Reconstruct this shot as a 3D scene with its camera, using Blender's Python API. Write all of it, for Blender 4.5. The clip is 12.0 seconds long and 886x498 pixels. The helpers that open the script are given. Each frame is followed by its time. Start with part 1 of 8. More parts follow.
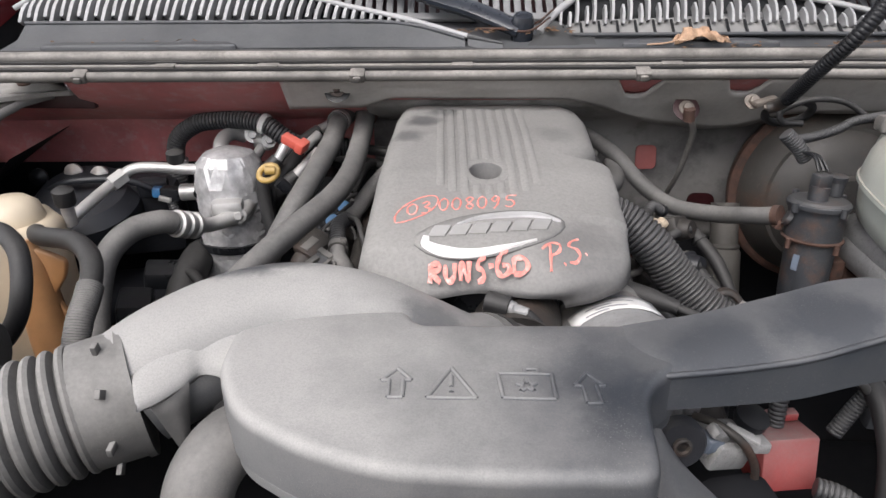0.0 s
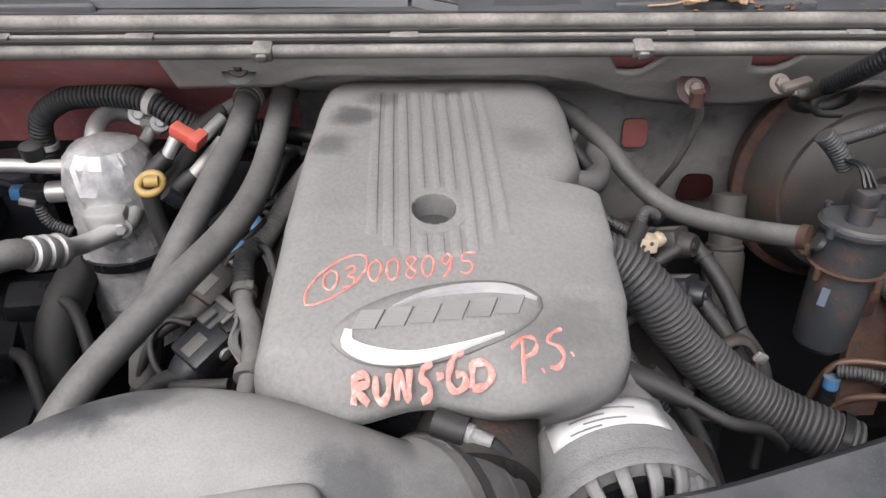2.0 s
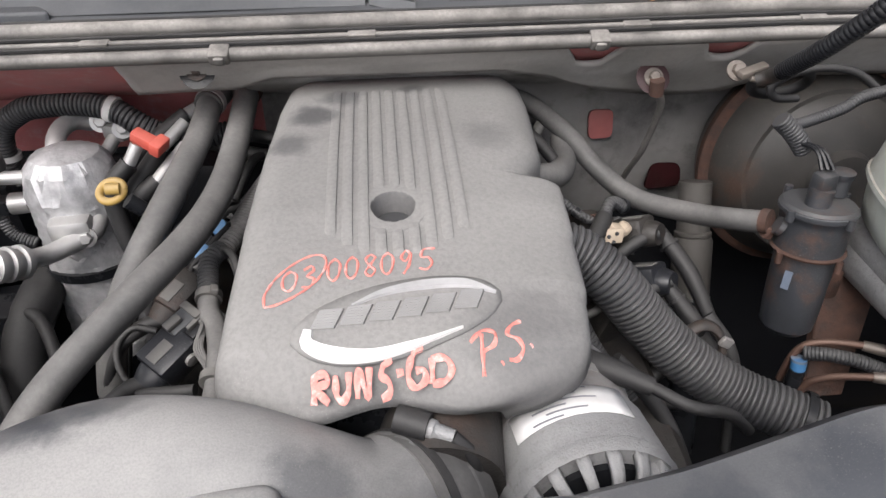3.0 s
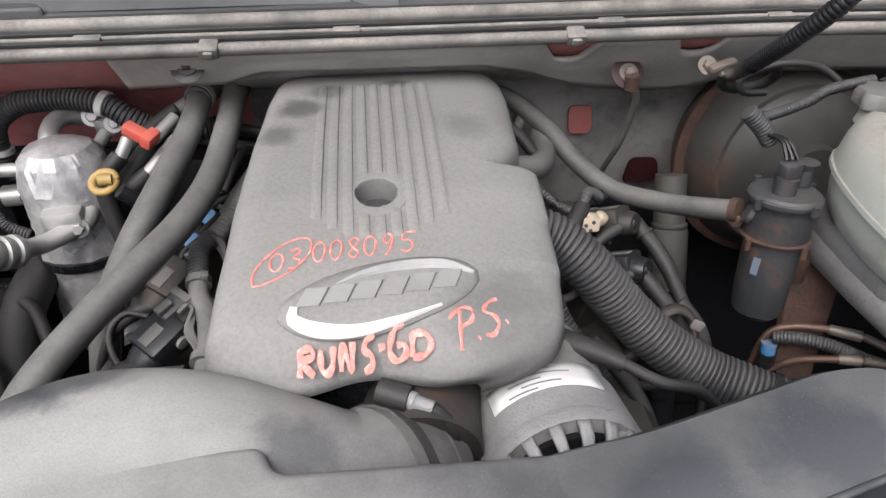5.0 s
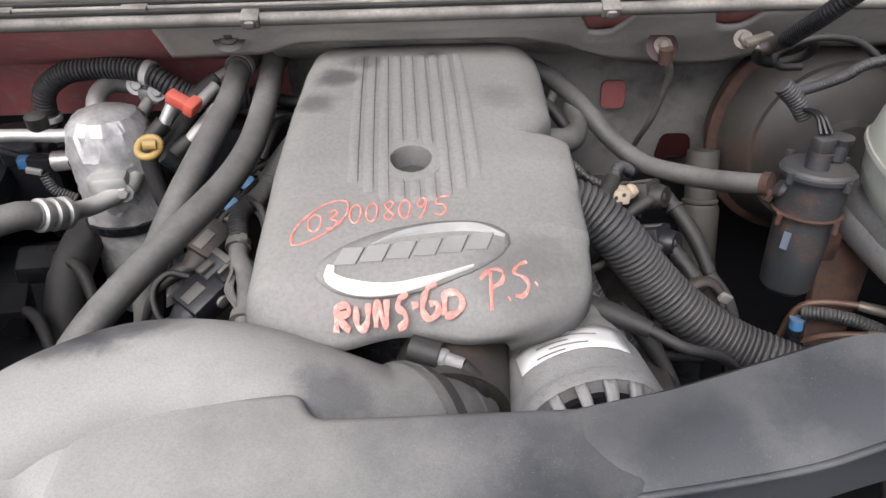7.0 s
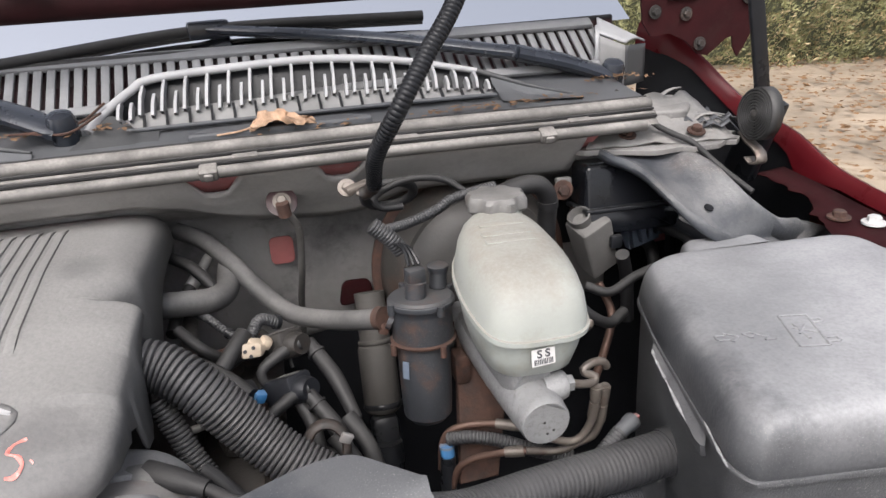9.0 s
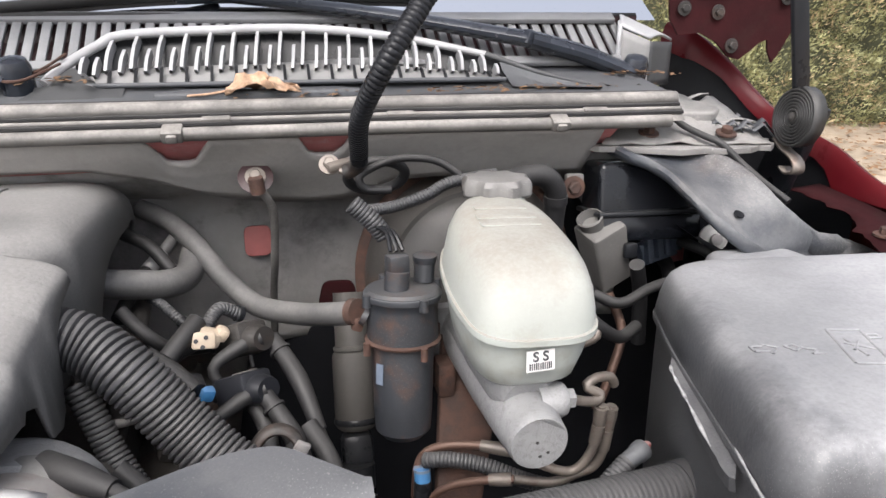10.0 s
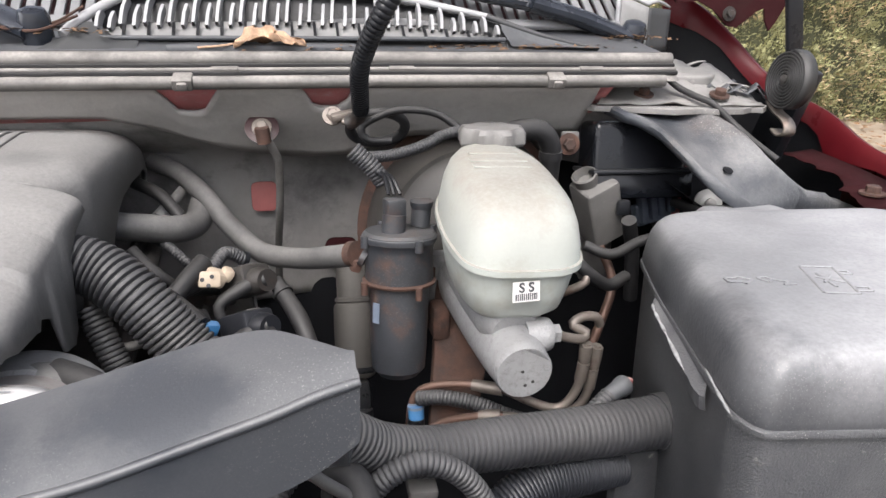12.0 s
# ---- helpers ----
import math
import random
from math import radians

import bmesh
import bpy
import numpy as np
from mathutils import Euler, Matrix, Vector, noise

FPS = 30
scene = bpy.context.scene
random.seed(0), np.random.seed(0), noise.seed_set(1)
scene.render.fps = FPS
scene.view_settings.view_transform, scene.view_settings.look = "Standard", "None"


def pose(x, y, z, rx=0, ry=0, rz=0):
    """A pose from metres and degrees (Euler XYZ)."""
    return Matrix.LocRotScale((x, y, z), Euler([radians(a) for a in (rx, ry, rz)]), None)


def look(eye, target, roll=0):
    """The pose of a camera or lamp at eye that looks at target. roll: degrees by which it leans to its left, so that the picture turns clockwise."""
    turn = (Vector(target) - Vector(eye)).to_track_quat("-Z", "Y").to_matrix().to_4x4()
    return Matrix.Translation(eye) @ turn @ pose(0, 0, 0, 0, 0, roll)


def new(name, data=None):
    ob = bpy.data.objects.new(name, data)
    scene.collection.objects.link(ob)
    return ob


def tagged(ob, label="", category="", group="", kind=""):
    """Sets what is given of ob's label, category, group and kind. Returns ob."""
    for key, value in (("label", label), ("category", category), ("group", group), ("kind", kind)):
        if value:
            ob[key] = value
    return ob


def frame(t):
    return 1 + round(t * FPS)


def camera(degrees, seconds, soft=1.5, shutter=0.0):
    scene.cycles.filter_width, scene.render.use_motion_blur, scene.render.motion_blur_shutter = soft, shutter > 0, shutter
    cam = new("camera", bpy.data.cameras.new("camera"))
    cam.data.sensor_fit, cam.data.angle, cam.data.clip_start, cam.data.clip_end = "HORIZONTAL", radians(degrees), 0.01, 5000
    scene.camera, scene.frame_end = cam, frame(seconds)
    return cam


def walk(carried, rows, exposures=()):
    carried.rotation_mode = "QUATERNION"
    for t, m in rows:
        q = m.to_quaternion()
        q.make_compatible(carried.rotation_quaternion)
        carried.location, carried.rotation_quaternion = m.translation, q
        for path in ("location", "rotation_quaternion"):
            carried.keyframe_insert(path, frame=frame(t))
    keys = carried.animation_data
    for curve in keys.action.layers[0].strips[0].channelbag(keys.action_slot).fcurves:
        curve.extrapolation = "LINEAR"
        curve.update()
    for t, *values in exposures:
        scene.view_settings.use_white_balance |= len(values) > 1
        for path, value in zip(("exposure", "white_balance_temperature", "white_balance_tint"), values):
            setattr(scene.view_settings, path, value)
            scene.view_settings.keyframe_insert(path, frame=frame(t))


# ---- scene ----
cam = camera(64.8, 12.0)
PATH = [
    (0, (0.002, -0.003, 1.409), (-0.002, 1.802, 0.549), -0.5),
    (0.5, (-0.075, -0.012, 1.395), (-0.175, 1.848, 0.668), 2.3),
    (1, (-0.023, 0.08, 1.423), (-0.065, 1.865, 0.52), 1.9),
    (1.5, (0.015, 0.214, 1.451), (0.059, 1.875, 0.337), 0.6),
    (2, (0.03, 0.266, 1.447), (0.125, 1.919, 0.326), 0.4),
    (2.5, (0.046, 0.271, 1.445), (0.174, 1.914, 0.312), -0.7),
    (4.3, (0.057, 0.228, 1.453), (0.188, 1.894, 0.354), -1.6),
    (4.5, (0.056, 0.232, 1.447), (0.219, 1.881, 0.327), -0.9),
    (5, (0.058, 0.229, 1.447), (0.219, 1.88, 0.33), -0.6),
    (5.5, (0.052, 0.212, 1.449), (0.128, 1.836, 0.285), -1.4),
    (6, (0.055, 0.211, 1.451), (0.137, 1.832, 0.283), -1.7),
    (6.5, (0.054, 0.211, 1.449), (0.107, 1.83, 0.275), -2.3),
    (6.7, (0.049, 0.211, 1.448), (0.096, 1.825, 0.268), -2.1),
    (8.3, (0.17, 0.116, 1.418), (0.666, 1.869, 0.593), 2.9),
    (8.5, (0.21, 0.106, 1.44), (0.756, 1.851, 0.629), -0.8),
    (9, (0.352, 0.15, 1.426), (0.805, 1.938, 0.654), -3.4),
    (9.5, (0.39, 0.236, 1.347), (0.819, 2.054, 0.633), -1.3),
    (10, (0.387, 0.224, 1.332), (0.838, 2.058, 0.674), 0.2),
    (10.5, (0.386, 0.204, 1.324), (0.823, 2.057, 0.71), 1.4),
    (11, (0.389, 0.187, 1.324), (0.815, 2.051, 0.736), 0.4),
    (11.5, (0.399, 0.178, 1.3), (0.836, 2.013, 0.636), 0.9),
    (12, (0.393, 0.176, 1.295), (0.811, 2.011, 0.619), 0.9),
]
walk(cam, [(t, look(eye, target, roll)) for t, eye, target, roll in PATH], exposures=[(0.0, 0.6, 6500, 12.5), (0.5, 0.68, 6500, 12.5), (1.0, 0.46, 6500, 12.5), (1.6, 0.52, 6500, 12.5), (2.5, 0.68, 6500, 12.5), (5.0, 0.62, 6500, 12.5), (6.7, 0.62, 6500, 12.5), (8.3, 0.84, 6500, 12.5), (9.0, 0.78, 6500, 12.5), (10.0, 1.11, 6500, 12.5), (11.5, 1.04, 6500, 12.5), (12.0, 1.12, 6500, 12.5)])

# ---- world and light ----
SUN_ELEVATION, SUN_ROTATION = radians(52), radians(205)
world = bpy.data.worlds.new("sky")
scene.world = world
world.use_nodes = True
wn, wl = world.node_tree.nodes, world.node_tree.links
sky = wn.new("ShaderNodeTexSky")
sky.sky_type, sky.sun_disc = "NISHITA", False
sky.sun_elevation, sky.sun_rotation = SUN_ELEVATION, SUN_ROTATION
sky.air_density, sky.dust_density, sky.ozone_density = 1.0, 4.0, 1.0
cloud = wn.new("ShaderNodeHueSaturation")
cloud.inputs["Saturation"].default_value = 0.42
wl.new(sky.outputs[0], cloud.inputs["Color"])
wl.new(cloud.outputs[0], wn["Background"].inputs["Color"])
wn["Background"].inputs["Strength"].default_value = 0.15
sun_data = bpy.data.lights.new("sun", "SUN")
sun_data.energy, sun_data.angle, sun_data.color = 1.5, radians(40), (1.0, 0.985, 0.96)
sun = new("sun", sun_data)
# the sky's sun stands at a rotation from +y, clockwise seen from above
sun_from = Vector((math.sin(SUN_ROTATION) * math.cos(SUN_ELEVATION), math.cos(SUN_ROTATION) * math.cos(SUN_ELEVATION), math.sin(SUN_ELEVATION)))
sun.matrix_world = look(sun_from * 20, (0, 0, 0))


# ---- materials ----
def surf(name, base, rough=0.6, metal=0.0, dust=0.0, dust_colour=(0.25, 0.235, 0.21), vary=0.25, scale=18.0, fine=260.0,
         bump=0.15, stain=None, stain_amount=0.45, stain_scale=9.0, transmission=0.0, coat=0.0, specular=0.5, dust_fade=None, specks=0.0, patchy=0.45, rubs=(), sides=0.15):
    """A worn surface: grain and blotches in its colour, fine relief, dust that settles on faces which look up, and stains or rust."""
    m = bpy.data.materials.new(name)
    m.use_nodes = True
    n, l = m.node_tree.nodes, m.node_tree.links
    b = n["Principled BSDF"]
    geo = n.new("ShaderNodeNewGeometry")

    def noise_at(sc, detail=5.0, rough_=0.6):
        t = n.new("ShaderNodeTexNoise")
        t.inputs["Scale"].default_value, t.inputs["Detail"].default_value, t.inputs["Roughness"].default_value = sc, detail, rough_
        l.new(geo.outputs["Position"], t.inputs["Vector"])
        return t.outputs["Fac"]

    def ramp(src, lo, hi, a=0.0, z=1.0):
        r = n.new("ShaderNodeMapRange")
        r.inputs["From Min"].default_value, r.inputs["From Max"].default_value = lo, hi
        r.inputs["To Min"].default_value, r.inputs["To Max"].default_value = a, z
        l.new(src, r.inputs["Value"])
        return r.outputs["Result"]

    def times(a, c):
        k = n.new("ShaderNodeMath")
        k.operation = "MULTIPLY"
        l.new(a, k.inputs[0])
        if isinstance(c, float):
            k.inputs[1].default_value = c
        else:
            l.new(c, k.inputs[1])
        return k.outputs[0]

    def blend(fac, a, c):
        x = n.new("ShaderNodeMix")
        x.data_type = "RGBA"
        l.new(fac, x.inputs["Factor"])
        for value, socket in ((a, x.inputs[6]), (c, x.inputs[7])):
            if isinstance(value, tuple):
                socket.default_value = (*value, 1)
            else:
                l.new(value, socket)
        return x.outputs[2]

    big, small = noise_at(scale), noise_at(fine, 3.0)
    dark, light = tuple(c * (1 - vary) for c in base), tuple(min(1.0, c * (1 + vary)) for c in base)
    colour = blend(ramp(big, 0.3, 0.7), dark, light)
    rough_out = ramp(big, 0.25, 0.75, max(0.03, rough - 0.1), min(1.0, rough + 0.1))
    if stain:
        mask = times(ramp(noise_at(stain_scale, 8.0, 0.7), 0.52, 0.66), stain_amount)
        colour = blend(mask, colour, stain)
    if dust:
        split = n.new("ShaderNodeSeparateXYZ")
        l.new(geo.outputs["Normal"], split.inputs[0])
        up = ramp(split.outputs["Z"], -0.1, 0.8, sides, 1.0)
        cover = times(times(up, ramp(noise_at(scale * 0.6, 7.0, 0.62), 0.36, 0.6, 1.0 - patchy, 1.0)), ramp(noise_at(scale * 5.0, 5.0, 0.7), 0.35, 0.6, 1.0 - 0.25 * patchy, 1.0))
        cover = times(cover, ramp(small, 0.3, 0.6, 0.8, 1.0))
        if dust_fade:
            # the dust thins out along x with a ragged border
            where = n.new("ShaderNodeSeparateXYZ")
            l.new(geo.outputs["Position"], where.inputs[0])
            jitter = n.new("ShaderNodeMath")
            jitter.operation = "MULTIPLY_ADD"
            l.new(noise_at(14.0, 6.0, 0.65), jitter.inputs[0])
            jitter.inputs[1].default_value = 0.35
            l.new(where.outputs["X"], jitter.inputs[2])
            cover = times(cover, ramp(jitter.outputs[0], dust_fade[0], dust_fade[1], 1.0, dust_fade[2]))
        for rx, ry, rz, reach, amount in rubs:
            # a smear where the dust was rubbed off
            gap = n.new("ShaderNodeVectorMath")
            gap.operation = "DISTANCE"
            l.new(geo.outputs["Position"], gap.inputs[0])
            gap.inputs[1].default_value = (rx, ry, rz)
            ragged = n.new("ShaderNodeMath")
            ragged.operation = "MULTIPLY_ADD"
            l.new(noise_at(26.0, 7.0, 0.65), ragged.inputs[0])
            ragged.inputs[1].default_value = -1.6 * reach
            l.new(gap.outputs["Value"], ragged.inputs[2])
            cover = times(cover, ramp(ragged.outputs[0], -0.3 * reach, 0.2 * reach, 1.0 - amount, 1.0))
        mask = times(cover, float(dust))
        colour = blend(mask, colour, dust_colour)
        if metal:
            inv = n.new("ShaderNodeMath")
            inv.operation = "MULTIPLY_ADD"
            l.new(mask, inv.inputs[0])
            inv.inputs[1].default_value, inv.inputs[2].default_value = -metal, metal
            l.new(inv.outputs[0], b.inputs["Metallic"])
        r2 = n.new("ShaderNodeMix")
        l.new(mask, r2.inputs["Factor"])
        l.new(rough_out, r2.inputs[2])
        r2.inputs[3].default_value = 0.9
        rough_out = r2.outputs[0]
    elif metal:
        b.inputs["Metallic"].default_value = metal
    if specks:
        # grit and pale scuffs
        where_grit = ramp(noise_at(11.0, 4.0, 0.6), 0.42, 0.68)
        colour = blend(times(times(ramp(noise_at(900.0, 2.0, 0.5), 0.62, 0.72), where_grit), float(specks)), colour, (0.5, 0.485, 0.455))
        colour = blend(times(ramp(noise_at(70.0, 9.0, 0.75), 0.63, 0.7), float(specks) * 0.5), colour, (0.36, 0.35, 0.33))
    l.new(colour, b.inputs["Base Color"])
    l.new(rough_out, b.inputs["Roughness"])
    b.inputs["Specular IOR Level"].default_value = specular
    if bump:
        bm_ = n.new("ShaderNodeBump")
        bm_.inputs["Strength"].default_value, bm_.inputs["Distance"].default_value = bump, 0.0015
        l.new(small, bm_.inputs["Height"])
        l.new(bm_.outputs[0], b.inputs["Normal"])
    if transmission:
        b.inputs["Transmission Weight"].default_value = transmission
    if coat:
        b.inputs["Coat Weight"].default_value, b.inputs["Coat Roughness"].default_value = coat, 0.1
    return m


COVER = surf("dusty_cover_plastic", (0.045, 0.046, 0.05), 0.45, dust=0.88, dust_colour=(0.29, 0.283, 0.272), vary=0.15, scale=4.5, bump=0.3, specks=0.4, patchy=0.2, sides=0.45, rubs=((-0.026, 0.96, 1.155, 0.03, 0.7), (-0.042, 0.9, 1.145, 0.025, 0.6), (0.0, 1.0, 1.155, 0.03, 0.6), (0.08, 1.02, 1.15, 0.02, 0.6), (0.15, 0.9, 1.145, 0.03, 0.3), (0.14, 0.66, 1.1, 0.05, 0.35)))
DUCT = surf("dusty_intake_plastic", (0.024, 0.029, 0.038), 0.34, dust=0.88, dust_colour=(0.41, 0.402, 0.388), vary=0.2, scale=4.0, fine=700.0, bump=0.08, dust_fade=(0.07, 0.34, 0.26), specks=0.28, patchy=0.2, sides=0.3, rubs=((-0.2, 0.59, 1.105, 0.036, 0.62), (-0.175, 0.6, 1.106, 0.036, 0.62), (-0.145, 0.608, 1.106, 0.034, 0.6), (0.16, 0.4, 1.085, 0.06, 0.6), (0.12, 0.44, 1.085, 0.05, 0.5), (0.22, 0.475, 1.092, 0.05, 0.55), (0.32, 0.5, 1.105, 0.05, 0.6), (-0.01, 0.555, 1.075, 0.03, 0.5)))
RUBBER = surf("dusty_rubber", (0.011, 0.011, 0.0125), 0.5, dust=0.3, dust_colour=(0.16, 0.156, 0.148), specular=0.35)
HOSE = surf("grey_hose_rubber", (0.045, 0.045, 0.046), 0.5, dust=0.65, sides=0.3, dust_colour=(0.27, 0.262, 0.25), patchy=0.6, specks=0.15)
BLACK = surf("black_plastic", (0.01, 0.011, 0.0135), 0.28, dust=0.1, dust_colour=(0.16, 0.155, 0.148), bump=0.1, specular=0.22)
# pale lid dust also carries the sky's sheen in its colour
BLACKBOX = surf("worn_black_box_plastic", (0.022, 0.024, 0.029), 0.27, dust=0.88, dust_colour=(0.5, 0.502, 0.51), scale=3.5, bump=0.2, specks=0.35, patchy=0.5, rubs=((0.7, 0.6, 1.06, 0.05, 0.5), (0.72, 0.7, 1.06, 0.05, 0.45), (0.69, 0.53, 1.06, 0.05, 0.4)))
SPLIT = surf("corrugated_conduit_plastic", (0.018, 0.019, 0.023), 0.4, dust=0.5, dust_colour=(0.16, 0.157, 0.153), bump=0.05, patchy=0.3)
SHIELD = surf("firewall_insulation", (0.22, 0.214, 0.21), 0.75, dust=0.8, sides=0.85, dust_colour=(0.4, 0.385, 0.366), vary=0.35, scale=7.0, bump=0.4, fine=120, specks=0.3, stain=(0.08, 0.075, 0.072), stain_amount=0.4, stain_scale=12.0)
MAROON = surf("faded_maroon_paint", (0.4, 0.115, 0.12), 0.42, dust=0.5, sides=0.35, dust_colour=(0.52, 0.37, 0.36), stain=(0.44, 0.35, 0.34), stain_amount=0.45, stain_scale=34.0, specks=0.9)
RED = surf("glossy_red_paint", (0.074, 0.004, 0.007), 0.32, dust=0.03, vary=0.15, bump=0.02, specular=0.18)
UNDERSIDE = surf("dark_hood_underside", (0.022, 0.006, 0.007), 0.65, dust=0.05, dust_colour=(0.08, 0.06, 0.055), vary=0.3, specular=0.15)
PATCH = surf("dusty_red_patch", (0.3, 0.085, 0.08), 0.65, dust=0.4, dust_colour=(0.34, 0.2, 0.185))
HEATER = surf("dusty_dark_moulding", (0.012, 0.0135, 0.018), 0.4, dust=0.2, dust_colour=(0.06, 0.06, 0.062), sides=0.2, specks=0.2)
GAITER = surf("brownish_dusty_rubber", (0.05, 0.047, 0.044), 0.6, dust=0.4, sides=0.5, dust_colour=(0.13, 0.12, 0.108))
SLAT = surf("pale_slatted_plastic", (0.15, 0.153, 0.16), 0.45, dust=0.5, dust_colour=(0.31, 0.31, 0.312), vary=0.25)
STEEL = surf("dirty_steel", (0.4, 0.39, 0.385), 0.42, metal=0.6, dust=0.4, dust_colour=(0.22, 0.21, 0.19), stain=(0.16, 0.07, 0.03), stain_amount=0.4)
ALU = surf("bare_aluminium", (0.47, 0.468, 0.465), 0.38, metal=0.7, dust=0.45, dust_colour=(0.36, 0.35, 0.33), bump=0.1)
FOIL = surf("crinkled_foil", (0.52, 0.52, 0.53), 0.28, metal=0.5, dust=0.45, sides=0.8, dust_colour=(0.24, 0.238, 0.236), vary=0.4, scale=45, fine=70, bump=1.0, specks=0.3)
CAST = surf("cast_aluminium", (0.3, 0.302, 0.305), 0.46, metal=0.3, dust=0.45, sides=0.12, dust_colour=(0.27, 0.266, 0.26), stain=(0.13, 0.127, 0.123), stain_amount=0.5, stain_scale=160.0, bump=0.55, fine=480, specks=0.9)
RUST = surf("rusty_iron", (0.062, 0.03, 0.021), 0.85, vary=0.5, scale=40, stain=(0.025, 0.018, 0.016), stain_amount=0.7, stain_scale=45.0, bump=0.8, fine=180, dust=0.15, dust_colour=(0.17, 0.13, 0.11))
BOOSTER = surf("dull_black_steel_rusting", (0.036, 0.034, 0.032), 0.42, dust=0.36, dust_colour=(0.15, 0.138, 0.124), stain=(0.085, 0.042, 0.026), stain_amount=0.6, stain_scale=11.0, specks=0.2, patchy=0.6)
CANISTER = surf("chalky_dark_steel", (0.026, 0.029, 0.035), 0.4, dust=0.4, dust_colour=(0.2, 0.196, 0.19), stain=(0.1, 0.05, 0.03), stain_amount=0.6, stain_scale=22.0, specks=0.3, sides=0.05, patchy=0.6)
RESERVOIR = surf("milky_reservoir_plastic", (0.4, 0.425, 0.395), 0.36, dust=0.95, dust_colour=(0.235, 0.214, 0.186), vary=0.08, scale=9.0, bump=0.08, patchy=0.35, sides=0.0, stain=(0.26, 0.225, 0.17), stain_amount=0.5, stain_scale=14.0, specks=0.25, rubs=((0.62, 0.73, 1.12, 0.03, 0.4),))
TANK = surf("yellowed_tank_plastic", (0.56, 0.47, 0.34), 0.32, dust=0.35, dust_colour=(0.68, 0.63, 0.55), vary=0.12, scale=9.0, bump=0.04, stain=(0.55, 0.36, 0.17), stain_amount=0.35, stain_scale=7.0)
# browner tank colour that carries the shade of its side
AMBER = surf("amber_shaded_tank_plastic", (0.36, 0.17, 0.065), 0.35, dust=0.4, dust_colour=(0.6, 0.45, 0.3), vary=0.3, scale=10.0, bump=0.04)
WHITE = surf("pale_plastic", (0.58, 0.58, 0.57), 0.5, dust=0.3, vary=0.08)
PAPER = surf("label_paper", (0.64, 0.635, 0.63), 0.55, vary=0.08, stain=(0.48, 0.44, 0.38), stain_amount=0.45, bump=0.05)
INK = surf("printed_ink", (0.05, 0.05, 0.055), 0.6, bump=0)
FAINT = surf("faint_print", (0.22, 0.22, 0.24), 0.6, bump=0)
MARKER = surf("red_paint_marker", (0.67, 0.225, 0.19), 0.5, vary=0.3, scale=120, stain=(0.74, 0.5, 0.46), stain_amount=0.85, stain_scale=110.0, bump=0.3)
SILVER = surf("silver_emblem", (0.72, 0.71, 0.7), 0.35, metal=0.15, dust=0.12, vary=0.08, bump=0.05)
PEWTER = surf("pewter_emblem", (0.17, 0.17, 0.172), 0.36, metal=0.3, dust=0.25, bump=0.05)
TINSEL = surf("dull_silver_emblem", (0.46, 0.46, 0.465), 0.35, metal=0.2, dust=0.2, bump=0.05)
GREY = surf("grey_cowl_plastic", (0.042, 0.046, 0.053), 0.5, dust=0.45, dust_colour=(0.17, 0.172, 0.175), vary=0.2)
# pale colour also carries the light on fin and rim edges
FIN = surf("pale_cowl_fin", (0.31, 0.315, 0.325), 0.45, dust=0.6, dust_colour=(0.44, 0.44, 0.445), vary=0.2)
SEAL = surf("weathered_seal_rubber", (0.065, 0.062, 0.059), 0.55, dust=0.85, dust_colour=(0.38, 0.36, 0.335), vary=0.4, scale=26, stain=(0.05, 0.046, 0.042), stain_amount=0.8, stain_scale=30.0, patchy=0.7, specks=0.3)
BRACE = surf("worn_grey_panel_steel", (0.038, 0.043, 0.052), 0.3, dust=0.6, dust_colour=(0.32, 0.313, 0.302), scale=13.0, specks=0.9, patchy=0.9, bump=0.5, stain=(0.12, 0.09, 0.075), stain_amount=0.45, stain_scale=11.0)
WIPER = surf("wiper_paint", (0.018, 0.022, 0.03), 0.22, dust=0.12, dust_colour=(0.2, 0.21, 0.24))
TAN = surf("cream_connector_plastic", (0.56, 0.46, 0.35), 0.5, vary=0.15, dust=0.3, dust_colour=(0.3, 0.26, 0.21))
YELLOW = surf("dirty_yellow_plastic", (0.42, 0.27, 0.07), 0.45, dust=0.4, vary=0.2)
ORANGE = surf("red_plastic_cap", (0.5, 0.085, 0.06), 0.5, vary=0.15, dust=0.3, dust_colour=(0.45, 0.22, 0.18))
TERMINAL = surf("faded_red_plastic", (0.36, 0.045, 0.045), 0.45, dust=0.85, sides=0.12, dust_colour=(0.27, 0.235, 0.225))
BLUE = surf("blue_plastic", (0.025, 0.14, 0.32), 0.45, dust=0.35, dust_colour=(0.28, 0.3, 0.32), vary=0.25)
GREYBLUE = surf("grey_blue_plastic", (0.12, 0.15, 0.2), 0.5, dust=0.4, dust_colour=(0.2, 0.21, 0.225))
BEIGE = surf("dusty_beige_plastic", (0.09, 0.087, 0.084), 0.55, dust=0.6, dust_colour=(0.22, 0.212, 0.198), patchy=0.6, specks=0.2)
COPPER = surf("corroded_copper_line", (0.12, 0.068, 0.052), 0.5, metal=0.5, dust=0.25, dust_colour=(0.2, 0.16, 0.13), stain=(0.07, 0.035, 0.026), stain_scale=40.0)
LINE = surf("coated_steel_line", (0.19, 0.165, 0.145), 0.45, metal=0.5, dust=0.2, stain=(0.1, 0.05, 0.034), stain_amount=0.6, stain_scale=35.0)
# near-black base stands in for the deep shade of the bay
BAY = surf("near_black_bay_panel", (0.008, 0.0085, 0.0105), 0.68, dust=0.06, dust_colour=(0.05, 0.048, 0.045), scale=10, specular=0.2)
